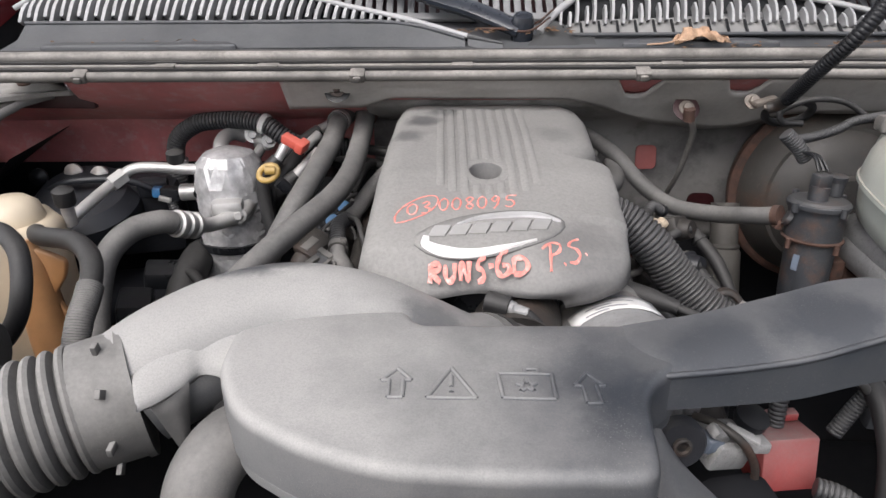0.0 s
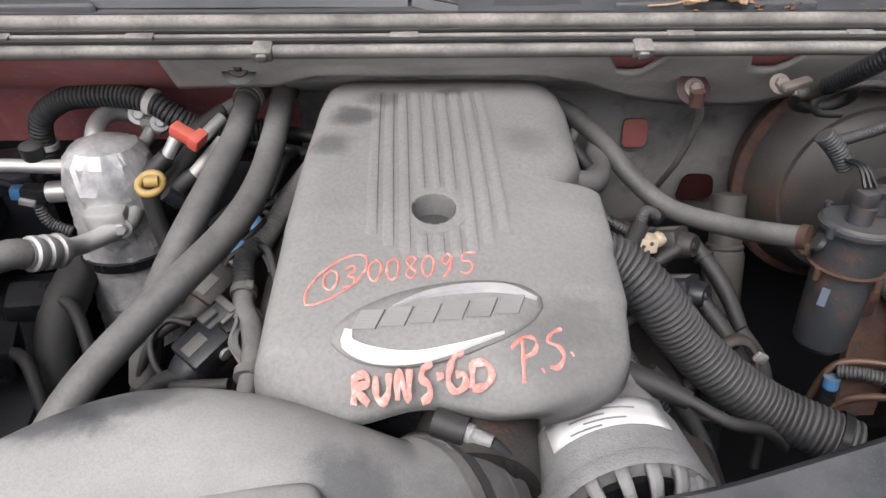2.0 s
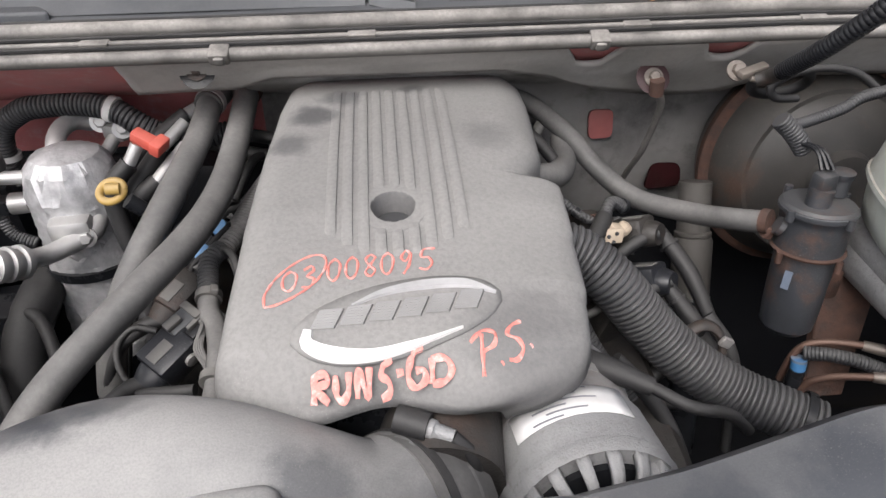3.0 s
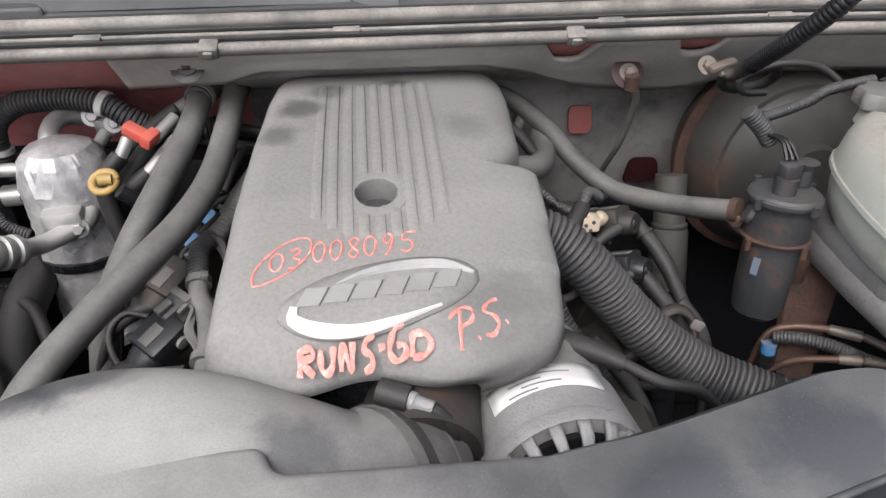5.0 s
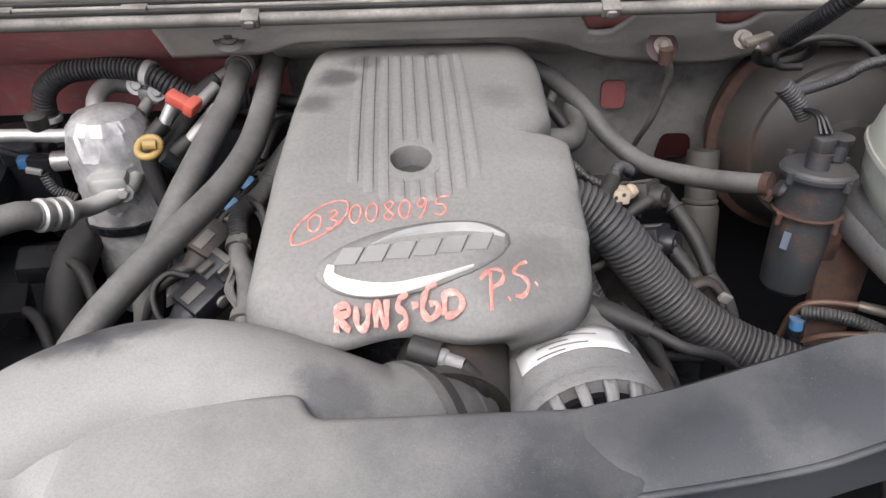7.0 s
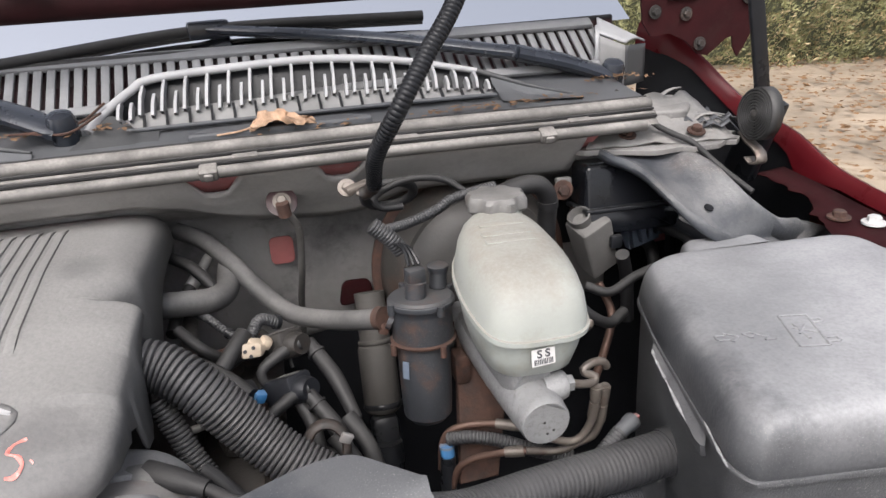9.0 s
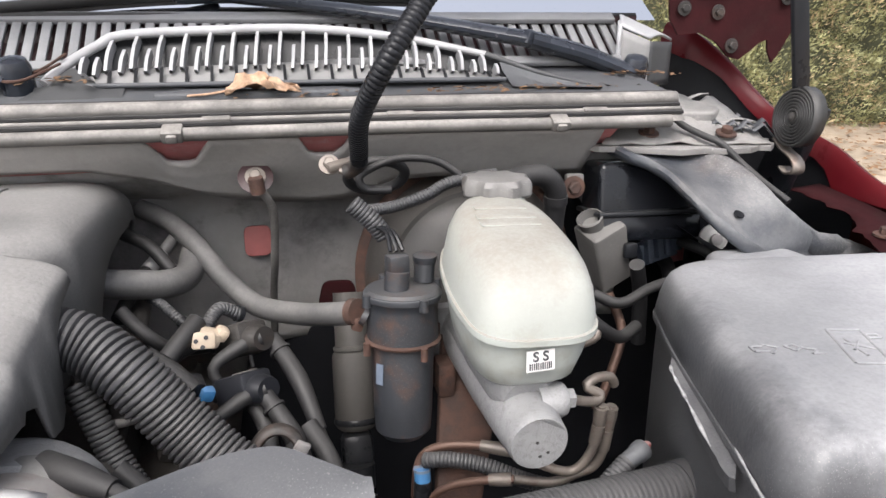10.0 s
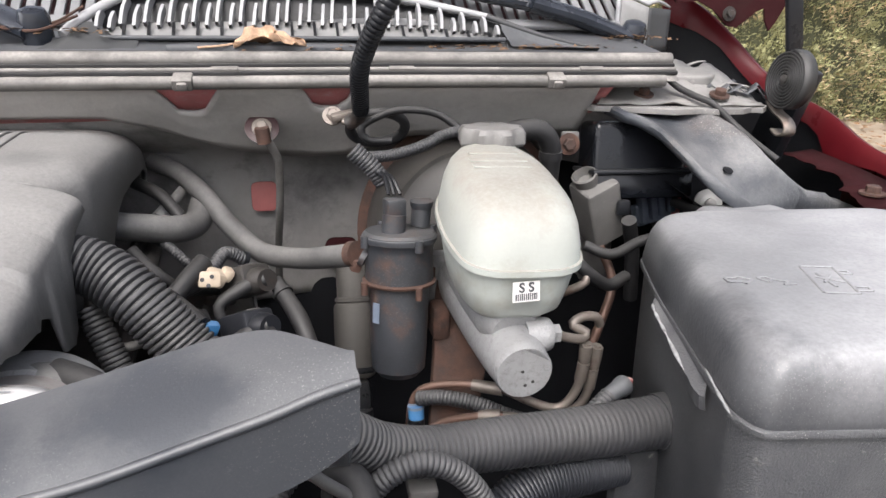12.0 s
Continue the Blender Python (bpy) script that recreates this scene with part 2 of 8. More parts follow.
GRIME = surf("oily_cast_iron", (0.024, 0.022, 0.021), 0.5, dust=0.25, dust_colour=(0.11, 0.1, 0.088), stain=(0.08, 0.04, 0.027), stain_amount=0.6, scale=25, bump=0.5)
LEAF = surf("dry_leaf", (0.4, 0.26, 0.17), 0.8, vary=0.45, scale=90, stain=(0.58, 0.44, 0.34), stain_scale=120.0)
LITTER = surf("leaf_litter", (0.2, 0.11, 0.05), 0.9, vary=0.5, scale=60)
HEDGE = surf("hedge_foliage", (0.25, 0.25, 0.12), 0.7, vary=0.55, scale=5.0, bump=0)
HEDGE_DRY = surf("hedge_brown_foliage", (0.42, 0.33, 0.19), 0.8, vary=0.4, scale=5.0, bump=0)
GROUND = surf("leaf_strewn_ground", (0.31, 0.25, 0.185), 0.95, vary=0.35, scale=1.4, fine=30, stain=(0.18, 0.115, 0.06), stain_amount=0.6, stain_scale=7.0, bump=0.6)
RED_DULL = surf("dull_dark_red_paint", (0.026, 0.006, 0.007), 0.8, vary=0.35, stain=(0.03, 0.014, 0.013), stain_amount=0.5, stain_scale=30.0, specular=0.12)
SPRING = surf("dark_spring_steel", (0.03, 0.03, 0.03), 0.45, metal=0.3, dust=0.35, dust_colour=(0.13, 0.126, 0.12))
INSUL = surf("firewall_felt", (0.235, 0.227, 0.221), 0.85, vary=0.35, scale=6.0, bump=0.4, fine=120, specks=0.15, stain=(0.06, 0.056, 0.054), stain_amount=0.6, stain_scale=9.0)
BOXWALL = surf("scuffed_box_side", (0.02, 0.022, 0.027), 0.32, dust=0.65, dust_colour=(0.2, 0.2, 0.202), specks=1.0, bump=0.7, fine=520.0, sides=0.6, patchy=0.7, scale=9.0)
BLANCHED = surf("stress_whitened_plastic", (0.36, 0.36, 0.362), 0.6, vary=0.4, scale=160.0, stain=(0.12, 0.12, 0.125), stain_amount=0.8, stain_scale=120.0, bump=0.5)
# paler copy of BRACE with the sky's light put into its dust colour
SKYLIT_BRACE = surf("skylit_panel_steel", (0.07, 0.074, 0.085), 0.4, dust=0.9, sides=0.3, dust_colour=(0.47, 0.45, 0.42), scale=10.0, specks=0.4, patchy=0.6, bump=0.4)
GLOSSBLACK = surf("glossy_black_plastic", (0.004, 0.005, 0.0075), 0.16, dust=0.05, bump=0.03, specular=0.3)
# maroon darkened in colour to stand in for shade in recesses
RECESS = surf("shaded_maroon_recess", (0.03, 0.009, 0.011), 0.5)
PLATE = surf("dusty_plate_steel", (0.1, 0.098, 0.095), 0.45, dust=0.88, dust_colour=(0.315, 0.305, 0.292), scale=14.0, stain=(0.07, 0.055, 0.045), stain_amount=0.75, stain_scale=18.0, specks=0.7, patchy=0.75, bump=0.5, fine=160.0)
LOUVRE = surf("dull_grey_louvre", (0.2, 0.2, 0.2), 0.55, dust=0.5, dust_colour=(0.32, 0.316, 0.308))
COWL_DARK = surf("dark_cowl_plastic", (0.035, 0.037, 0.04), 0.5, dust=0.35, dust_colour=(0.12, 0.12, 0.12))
CRUMB = surf("leaf_crumbs", (0.17, 0.1, 0.055), 0.9, vary=0.5, scale=90)
BELLOWS = surf("dusty_bellows_rubber", (0.035, 0.035, 0.036), 0.5, dust=0.8, sides=0.25, dust_colour=(0.33, 0.322, 0.308), patchy=0.4, specks=0.3)
# foliage colour darkened to stand in for shade inside the hedge
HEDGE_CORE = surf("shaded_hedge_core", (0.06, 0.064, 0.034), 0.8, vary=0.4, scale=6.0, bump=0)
# very pale so the added slab burns out to white
PALE_SLAB = surf("pale_ground_slab", (0.74, 0.735, 0.72), 0.85, vary=0.06, scale=1.5, fine=60.0, stain=(0.62, 0.6, 0.57), stain_amount=0.4, stain_scale=0.8, bump=0.1)
# emits light so the backdrop reads as overexposed white distance
PALE = surf("glowing_backdrop", (0.8, 0.8, 0.8), 0.8, vary=0.02, scale=0.2, bump=0)
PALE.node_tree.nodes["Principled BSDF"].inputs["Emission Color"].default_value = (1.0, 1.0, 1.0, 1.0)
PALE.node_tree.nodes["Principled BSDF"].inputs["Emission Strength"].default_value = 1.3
GLASS = surf("windscreen_glass", (0.02, 0.027, 0.034), 0.04, vary=0.1, bump=0, specular=1.0)
GLASS.node_tree.nodes["Principled BSDF"].inputs["IOR"].default_value = 9.0


# ---- mesh helpers ----
def thing(name, label, category, at=(0, 0, 0), group="", kind=""):
    ob = new(name)
    ob.empty_display_size = 0.02
    ob.location = at
    return tagged(ob, label, category, group, kind)


def part(name, bm, material, parent=None, label="", smooth=35):
    """Links a bmesh, built in world metres, as one mesh object under a thing or part."""
    bmesh.ops.recalc_face_normals(bm, faces=bm.faces)
    me = bpy.data.meshes.new(name)
    bm.to_mesh(me)
    bm.free()
    me.materials.append(material)
    if smooth:
        for p in me.polygons:
            p.use_smooth = True
        me.set_sharp_from_angle(angle=radians(smooth))
    ob = new(name, me)
    if parent:
        ob.parent = parent
        ob.matrix_parent_inverse = origin_of(parent).inverted()
    if label:
        ob["label"] = label
    return ob


def origin_of(ob):
    """The world matrix of an object whose parents were never turned."""
    m = ob.matrix_basis.copy()
    while ob.parent:
        m = ob.parent.matrix_basis @ ob.matrix_parent_inverse @ m
        ob = ob.parent
    return m


def single(name, bm, material, label, category, group="", kind="", smooth=35):
    return tagged(part(name, bm, material, None, "", smooth), label, category, group, kind)


def curve_points(pts, step):
    """Points along a Catmull-Rom curve through pts, about step apart, with the share of the way of each."""
    p = [Vector(q) for q in pts]
    if len(p) == 2:
        k = max(2, int((p[1] - p[0]).length / step) + 1)
        return [p[0].lerp(p[1], i / (k - 1)) for i in range(k)], [i / (k - 1) for i in range(k)]
    p = [2 * p[0] - p[1]] + p + [2 * p[-1] - p[-2]]
    out, share = [], []
    last = len(p) - 3
    for i in range(1, len(p) - 2):
        a, b, c, d = p[i - 1:i + 3]
        k = max(2, int((c - b).length / step) + 1)
        for j in range(k):
            t = j / k
            out.append(0.5 * ((2 * b) + (c - a) * t + (2 * a - 5 * b + 4 * c - d) * t * t + (3 * b - a - 3 * c + d) * t ** 3))
            share.append((i - 1 + t) / last)
    out.append(p[-2])
    share.append(1.0)
    return out, share


def rings(bm, centres, radii, seg=14, cap=True, flat=1.0, up=None):
    """A skin over circles round a line of centres."""
    n = len(centres)
    tang = [(centres[min(i + 1, n - 1)] - centres[max(i - 1, 0)]).normalized() for i in range(n)]
    side = (Vector(up) if up else (Vector((0, 0, 1)) if abs(tang[0].z) < 0.9 else Vector((0, 1, 0))))
    u = side - side.dot(tang[0]) * tang[0]
    u.normalize()
    loops = []
    for i in range(n):
        u = (u - u.dot(tang[i]) * tang[i]).normalized()
        v = tang[i].cross(u)
        loops.append([bm.verts.new(centres[i] + radii[i] * (math.cos(2 * math.pi * k / seg) * u * flat + math.sin(2 * math.pi * k / seg) * v)) for k in range(seg)])
    for a, b in zip(loops, loops[1:]):
        for k in range(seg):
            bm.faces.new((a[k], a[(k + 1) % seg], b[(k + 1) % seg], b[k]))
    if cap:
        bm.faces.new(loops[0])
        bm.faces.new(loops[-1])
    return bm


def tube(pts, r, seg=14, step=0.008, bm=None, cap=True, flat=1.0, up=None):
    seg = 13 if 8 <= seg < 13 else seg
    bm = bm or bmesh.new()
    c, s = curve_points(pts, step)
    rr = [r] * len(c) if isinstance(r, (int, float)) else [float(np.interp(x, np.linspace(0, 1, len(r)), r)) for x in s]
    return rings(bm, c, rr, seg, cap, flat, up)


def ridged(pts, r, pitch=0.006, depth=0.14, seg=16, bm=None):
    """A corrugated tube: rounded rings with grooves between them."""
    bm = bm or bmesh.new()
    fine, s = curve_points(pts, 0.002)
    d = [0.0]
    for a, b in zip(fine, fine[1:]):
        d.append(d[-1] + (b - a).length)
    n = max(2, int(d[-1] / pitch)) * 4
    want = np.linspace(0, d[-1], n + 1)
    xyz = np.array([tuple(p) for p in fine])
    c = [Vector([float(np.interp(w, d, xyz[:, k])) for k in range(3)]) for w in want]
    base = [r] * (n + 1) if isinstance(r, (int, float)) else [float(np.interp(w / d[-1], np.linspace(0, 1, len(r)), r)) for w in want]
    return rings(bm, c, [b * (1 - depth * (1.0, 0.15, 0.0, 0.15)[i % 4]) for i, b in enumerate(base)], seg)


def lathe(profile, base, axis=(0, 0, 1), seg=32, bm=None, cap=True):
    """A turned body: (radius, height) pairs along an axis from base."""
    bm = bm or bmesh.new()
    base, axis = Vector(base), Vector(axis).normalized()
    q = axis.to_track_quat("Z", "Y")
    loops = []
    for r, h in profile:
        loops.append([bm.verts.new(base + q @ Vector((max(r, 1e-4) * math.cos(2 * math.pi * k / seg), max(r, 1e-4) * math.sin(2 * math.pi * k / seg), h))) for k in range(seg)])
    for a, b in zip(loops, loops[1:]):
        for k in range(seg):
            bm.faces.new((a[k], a[(k + 1) % seg], b[(k + 1) % seg], b[k]))
    if cap:
        bm.faces.new(loops[0])
        bm.faces.new(loops[-1])
    return bm


def block(centre, size, turn=(0, 0, 0), bevel=0.003, bm=None, seg=2):
    """A box with rounded edges."""
    own = bmesh.new()
    bmesh.ops.create_cube(own, size=1.0)
    bmesh.ops.scale(own, vec=size, verts=own.verts)
    if bevel:
        bmesh.ops.bevel(own, geom=own.edges[:], offset=min(bevel, min(size) * 0.45), segments=seg, affect="EDGES", profile=0.5)
    own.transform(pose(*centre, *turn))
    return join(bm, own)


def join(bm, own):
    if bm is None:
        return own
    me = bpy.data.meshes.new("join")
    own.to_mesh(me)
    own.free()
    bm.from_mesh(me)
    bpy.data.meshes.remove(me)
    return bm


def slab(outline, z0, z1, bevel=0.004, m=None, bm=None, seg=3, taper=0.0):
    """A plate with a free outline in x and y; taper draws its foot outwards (metres)."""
    own = bmesh.new()
    top = own.faces.new([own.verts.new((x, y, z1)) for x, y in outline])
    mid = sum((v.co for v in top.verts), Vector()) / len(outline)
    low = bmesh.ops.extrude_face_region(own, geom=[top])
    for v in [g for g in low["geom"] if isinstance(g, bmesh.types.BMVert)]:
        v.co.z = z0
        if taper:
            off = v.co - mid
            off.z = 0
            v.co += off.normalized() * taper
    bmesh.ops.recalc_face_normals(own, faces=own.faces)
    if bevel:
        edges = [e for e in own.edges if all(abs(v.co.z - z1) < 1e-6 for v in e.verts)]
        bmesh.ops.bevel(own, geom=edges, offset=bevel, segments=seg, affect="EDGES", profile=0.5)
    if m:
        own.transform(m)
    return join(bm, own)


def rounded(points, r=0.01, n=4):
    """An outline with its corners rounded."""
    out, k = [], len(points)
    for i in range(k):
        a, b, c = (Vector(points[(i + d) % k]) for d in (-1, 0, 1))
        ra = min(r, (a - b).length * 0.45, (c - b).length * 0.45)
        p, q = b + (a - b).normalized() * ra, b + (c - b).normalized() * ra
        for j in range(n + 1):
            t = j / n
            out.append(tuple((1 - t) ** 2 * p + 2 * t * (1 - t) * b + t * t * q))
    return out


def sheet(rows, bm=None):
    """A skin over rows of points."""
    bm = bm or bmesh.new()
    v = [[bm.verts.new(p) for p in row] for row in rows]
    for a, b in zip(v, v[1:]):
        for k in range(len(a) - 1):
            bm.faces.new((a[k], a[k + 1], b[k + 1], b[k]))
    return bm


def thick(ob, t, offset=-1.0):
    s = ob.modifiers.new("thickness", "SOLIDIFY")
    s.thickness, s.offset = t, offset
    return ob


def clamp(at, axis, r, width=0.012, mat=None, parent=None, name="clamp"):
    """A band round a hose."""
    a = Vector(axis).normalized()
    return part(name, lathe([(r * 0.96, -width / 2), (r * 1.06, -width / 2), (r * 1.06, width / 2), (r * 0.96, width / 2)], at, a, 20), mat or STEEL, parent)


def bolt(at, axis=(0, 0, 1), r=0.008, mat=None, parent=None, name="bolt"):
    a = Vector(axis).normalized()
    bm = lathe([(r * 1.7, 0), (r * 1.7, r * 0.3), (r * 0.3, r * 0.32)], at, a, 18)
    lathe([(r, r * 0.2), (r, r * 1.1), (r * 0.8, r * 1.25), (0.0001, r * 1.25)], at, a, 6, bm)
    return part(name, bm, mat or STEEL, parent)


def lettering(body, size, m, material, parent, name):
    """Upright printed characters as a mesh."""
    cu = bpy.data.curves.new("text", "FONT")
    cu.body, cu.size, cu.align_x, cu.align_y, cu.extrude = body, size, "CENTER", "CENTER", 0.0003
    cu.offset = 0.025 * size
    tmp = bpy.data.objects.new("text", cu)
    me = bpy.data.meshes.new_from_object(tmp)
    bpy.data.objects.remove(tmp)
    bm = bmesh.new()
    bm.from_mesh(me)
    bpy.data.meshes.remove(me)
    bm.transform(m)
    return part(name, bm, material, parent, smooth=0)


# ---- ground and surroundings ----
def build_ground():
    rng = random.Random(4)
    bm = bmesh.new()
    n, half = 40, 60.0
    rows = []
    for i in range(n + 1):
        y = -half + 2 * half * i / n
        rows.append([(-half + 2 * half * k / n, y, 0.03 * noise.noise((k * 0.7, i * 0.7, 0))) for k in range(n + 1)])
    sheet(rows, bm)
    single("ground", bm, GROUND, "pale leaf-strewn yard ground beside the truck", "ground", kind="structure")
    bm = bmesh.new()
    for _ in range(6000):
        x, y = (rng.uniform(1.8, 9.0), rng.uniform(2.0, 7.4)) if rng.random() < 0.45 else (rng.gauss(3.0, 7.0), rng.gauss(3.0, 6.0))
        s, a = rng.uniform(0.02, 0.05), rng.uniform(0, 6.3)
        c = Vector((x, y, 0.045 + rng.uniform(0, 0.02)))
        q = [c + Vector((math.cos(a + k * 1.57) * s * (1, 0.6)[k % 2], math.sin(a + k * 1.57) * s * (1, 0.6)[k % 2], rng.uniform(-0.01, 0.012))) for k in range(4)]
        bm.faces.new([bm.verts.new(p) for p in q])
    single("fallen_leaves", bm, LITTER, "dry brown leaves scattered over the ground", "leaf litter", kind="stuff", smooth=0)


def build_hedge():
    """A clipped conifer hedge: sprays of small scales round a core coloured dark for shade."""
    rng = random.Random(11)
    hedge = thing("hedge", "tall clipped evergreen hedge with browning patches", "hedge", (8, 8, 0), kind="stuff")
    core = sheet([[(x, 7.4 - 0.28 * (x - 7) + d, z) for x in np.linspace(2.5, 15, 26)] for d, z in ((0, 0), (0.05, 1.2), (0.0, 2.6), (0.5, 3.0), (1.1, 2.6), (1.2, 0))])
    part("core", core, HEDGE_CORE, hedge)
    for name, mat, count in (("foliage", HEDGE, 95000), ("dry_foliage", HEDGE_DRY, 42000)):
        bm = bmesh.new()
        for _ in range(count):
            x = 4.5 + 9.0 * rng.random()
            z = 3.0 * rng.random()
            deep = 0.42 * noise.noise((x * 2.2, z * 2.2, 3.0)) + 0.34 * noise.noise((x * 6, z * 6, 1))
            c = Vector((x, 7.3 - 0.28 * (x - 7) - 0.1 + deep - 0.2 * rng.random() ** 2, z))
            if name == "dry_foliage" and noise.noise((x * 0.9, z * 0.9, 8.0)) < -0.05:
                continue
            along = Vector((rng.uniform(-1, 1), -rng.uniform(0.2, 1), rng.uniform(-0.2, 1.2))).normalized()
            side = along.cross(Vector((rng.uniform(-1, 1), rng.uniform(-1, 1), rng.uniform(-1, 1)))).normalized()
            size = rng.uniform(0.025, 0.075)
            p = [c - side * size * 0.08, c + along * size * 0.55 - side * size * 0.15, c + along * size, c + along * size * 0.5 + side * size * 0.15]
            bm.faces.new([bm.verts.new(q) for q in p])
        part(name, bm, mat, hedge, smooth=0)


build_ground()
build_hedge()
# slab added for the white glare beyond the passenger's wing
single("pavement", slab(rounded([(-18.0, -8.0), (-1.5, -8.0), (-1.6, 14.0), (-18.0, 18.0)], 0.3), -0.05, 0.07, 0.02), PALE_SLAB, "added pale slab standing in for the glaring ground beside the truck", "pavement", kind="structure")
# glowing panel added beyond the passenger's side
single("backdrop", block((-16.0, 7.5, 5.0), (0.3, 34.0, 10.0), (0, 0, -12), 0.01), PALE, "added glowing panel standing in for the white distance", "backdrop", kind="structure")


# ---- bay shell ----
def seal_y(x):
    return float(np.interp(x, [-0.66, -0.12, 0.28, 0.55, 0.72, 0.9], [1.04, 1.03, 1.024, 1.02, 1.002, 0.995]))


def build_shell():
    wall = thing("firewall", "faded maroon painted steel firewall behind the engine", "firewall", (0.1, 1.15, 0.5), kind="structure")
    prof = [(-0.022, 1.2), (0.012, 1.175), (0.075, 1.135), (0.13, 1.105), (0.17, 1.09), (0.19, 1.06), (0.195, 1.0)]
    xs = np.linspace(-0.86, 0.79, 60)
    part("panel", sheet([[(x, seal_y(x) + (d if x > -0.58 else max(d, 0.08)) + 0.004 * noise.noise((x * 6, z * 6, 0)), z if x > -0.58 else min(z, 1.14)) for x in xs] for d, z in prof]), MAROON, wall)
    # added filler; its dark colour stands in for the shadow below the seal
    part("corner_gap_fill", block((-0.64, 1.106, 1.154), (0.18, 0.012, 0.034), (0, 0, -3), 0.002), RECESS, wall)
    low = []
    for z in np.linspace(1.15, 0.86, 20):
        row = []
        for x in np.linspace(-0.12, 0.9, 60):
            near = float(np.interp(z, [0.9, 1.06, 1.09, 1.105, 1.135, 1.15], [0.165, 0.165, 0.145, 0.118, 0.064, 0.045]))
            far = 0.165 if z < 1.1 else near
            off = far + (near - far) * min(1.0, max(0.0, (x - 0.22) / 0.05))
            row.append((x, seal_y(x) + off + 0.02 * math.sin(x * 17) * max(0.0, 1.105 - z) * 3 + 0.008 * noise.noise((x * 9, z * 9, 4)), z))
        low.append(row)
    thick(part("lower_insulation", sheet(low), INSUL, wall, "grey moulded firewall insulation"), 0.012, 1.0)
    for x, z in [(0.357, 1.024)]:
        y = seal_y(x) + 0.153
        part("paint_patch", slab(rounded([(-0.018, -0.021), (0.018, -0.021), (0.018, 0.021), (-0.018, 0.021)], 0.01), 0, 0.004, 0.001, pose(x, y, z, 78, 0, 0)), PATCH, wall, "reddish patch of bare paint")
    # dark sheet put in for the shade low on the firewall
    part("lower_panel", sheet([[(x, seal_y(x) + 0.178, z) for x in np.linspace(-0.86, 1.06, 30)] for z in (1.01, 0.8, 0.35)]), BAY, wall, "lower firewall, shade put into its near-black colour")
    # upper heat shield with two notches in its top edge
    sh = thing("heat_shield", "dark grey insulated heat shield fixed along the firewall", "heat shield", (0.15, 1.03, 1.12), kind="structure")

    def foot(x):
        return float(np.interp(x, [-0.235, -0.12, -0.075, 0.19, 0.24, 0.33, 0.41, 0.48, 0.53, 0.58], [1.142, 1.145, 1.163, 1.16, 1.145, 1.11, 1.096, 1.1, 1.125, 1.13]))

    def brow(x):
        z = 1.198
        for c, w, d in ((0.288, 0.03, 0.034), (0.443, 0.03, 0.03)):
            z -= d * max(0.0, 1 - ((x - c) / w) ** 4) if abs(x - c) < w else 0
        return z

    rows = []
    for k in range(9):
        t = k / 8
        rows.append([(x, seal_y(x) - 0.026 + 0.004 + (1.198 - (brow(x) + (foot(x) - brow(x)) * t)) * 0.95 + 0.003 * noise.noise((x * 14, t * 3, 2)), brow(x) + (foot(x) - brow(x)) * t) for x in np.linspace(-0.235, 0.77, 100)])
    thick(part("panel", sheet(rows), SHIELD, sh), 0.006, 1.0)
    for x, y, z in ((-0.155, 1.036, 1.176), (0.365, 1.03, 1.146)):
        # dark rings put the shade of the bolt recesses into colour
        part("recess_ring", lathe([(0.019, 0), (0.02, 0.002), (0.012, 0.003)], (x, y, z), (0, -0.75, 0.6), 24), BLACK if x < 0 else RECESS, sh)
        bolt((x, y - 0.003, z + 0.002), (0, -0.75, 0.6), 0.0068, GRIME if x < 0 else LINE, sh)
    # sides, floor and front of the bay, coloured near-black for its deep shade
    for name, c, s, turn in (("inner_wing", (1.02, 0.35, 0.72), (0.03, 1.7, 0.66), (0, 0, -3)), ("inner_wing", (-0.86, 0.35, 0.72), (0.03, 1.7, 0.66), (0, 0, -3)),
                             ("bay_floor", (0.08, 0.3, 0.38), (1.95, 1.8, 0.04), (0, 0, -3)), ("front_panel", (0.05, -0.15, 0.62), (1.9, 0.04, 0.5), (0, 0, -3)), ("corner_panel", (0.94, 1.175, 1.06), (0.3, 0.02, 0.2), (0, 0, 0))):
        single(name, block(c, s, turn, 0.01), BAY, "near-black sheet metal closing the engine bay", "body panel", kind="structure")


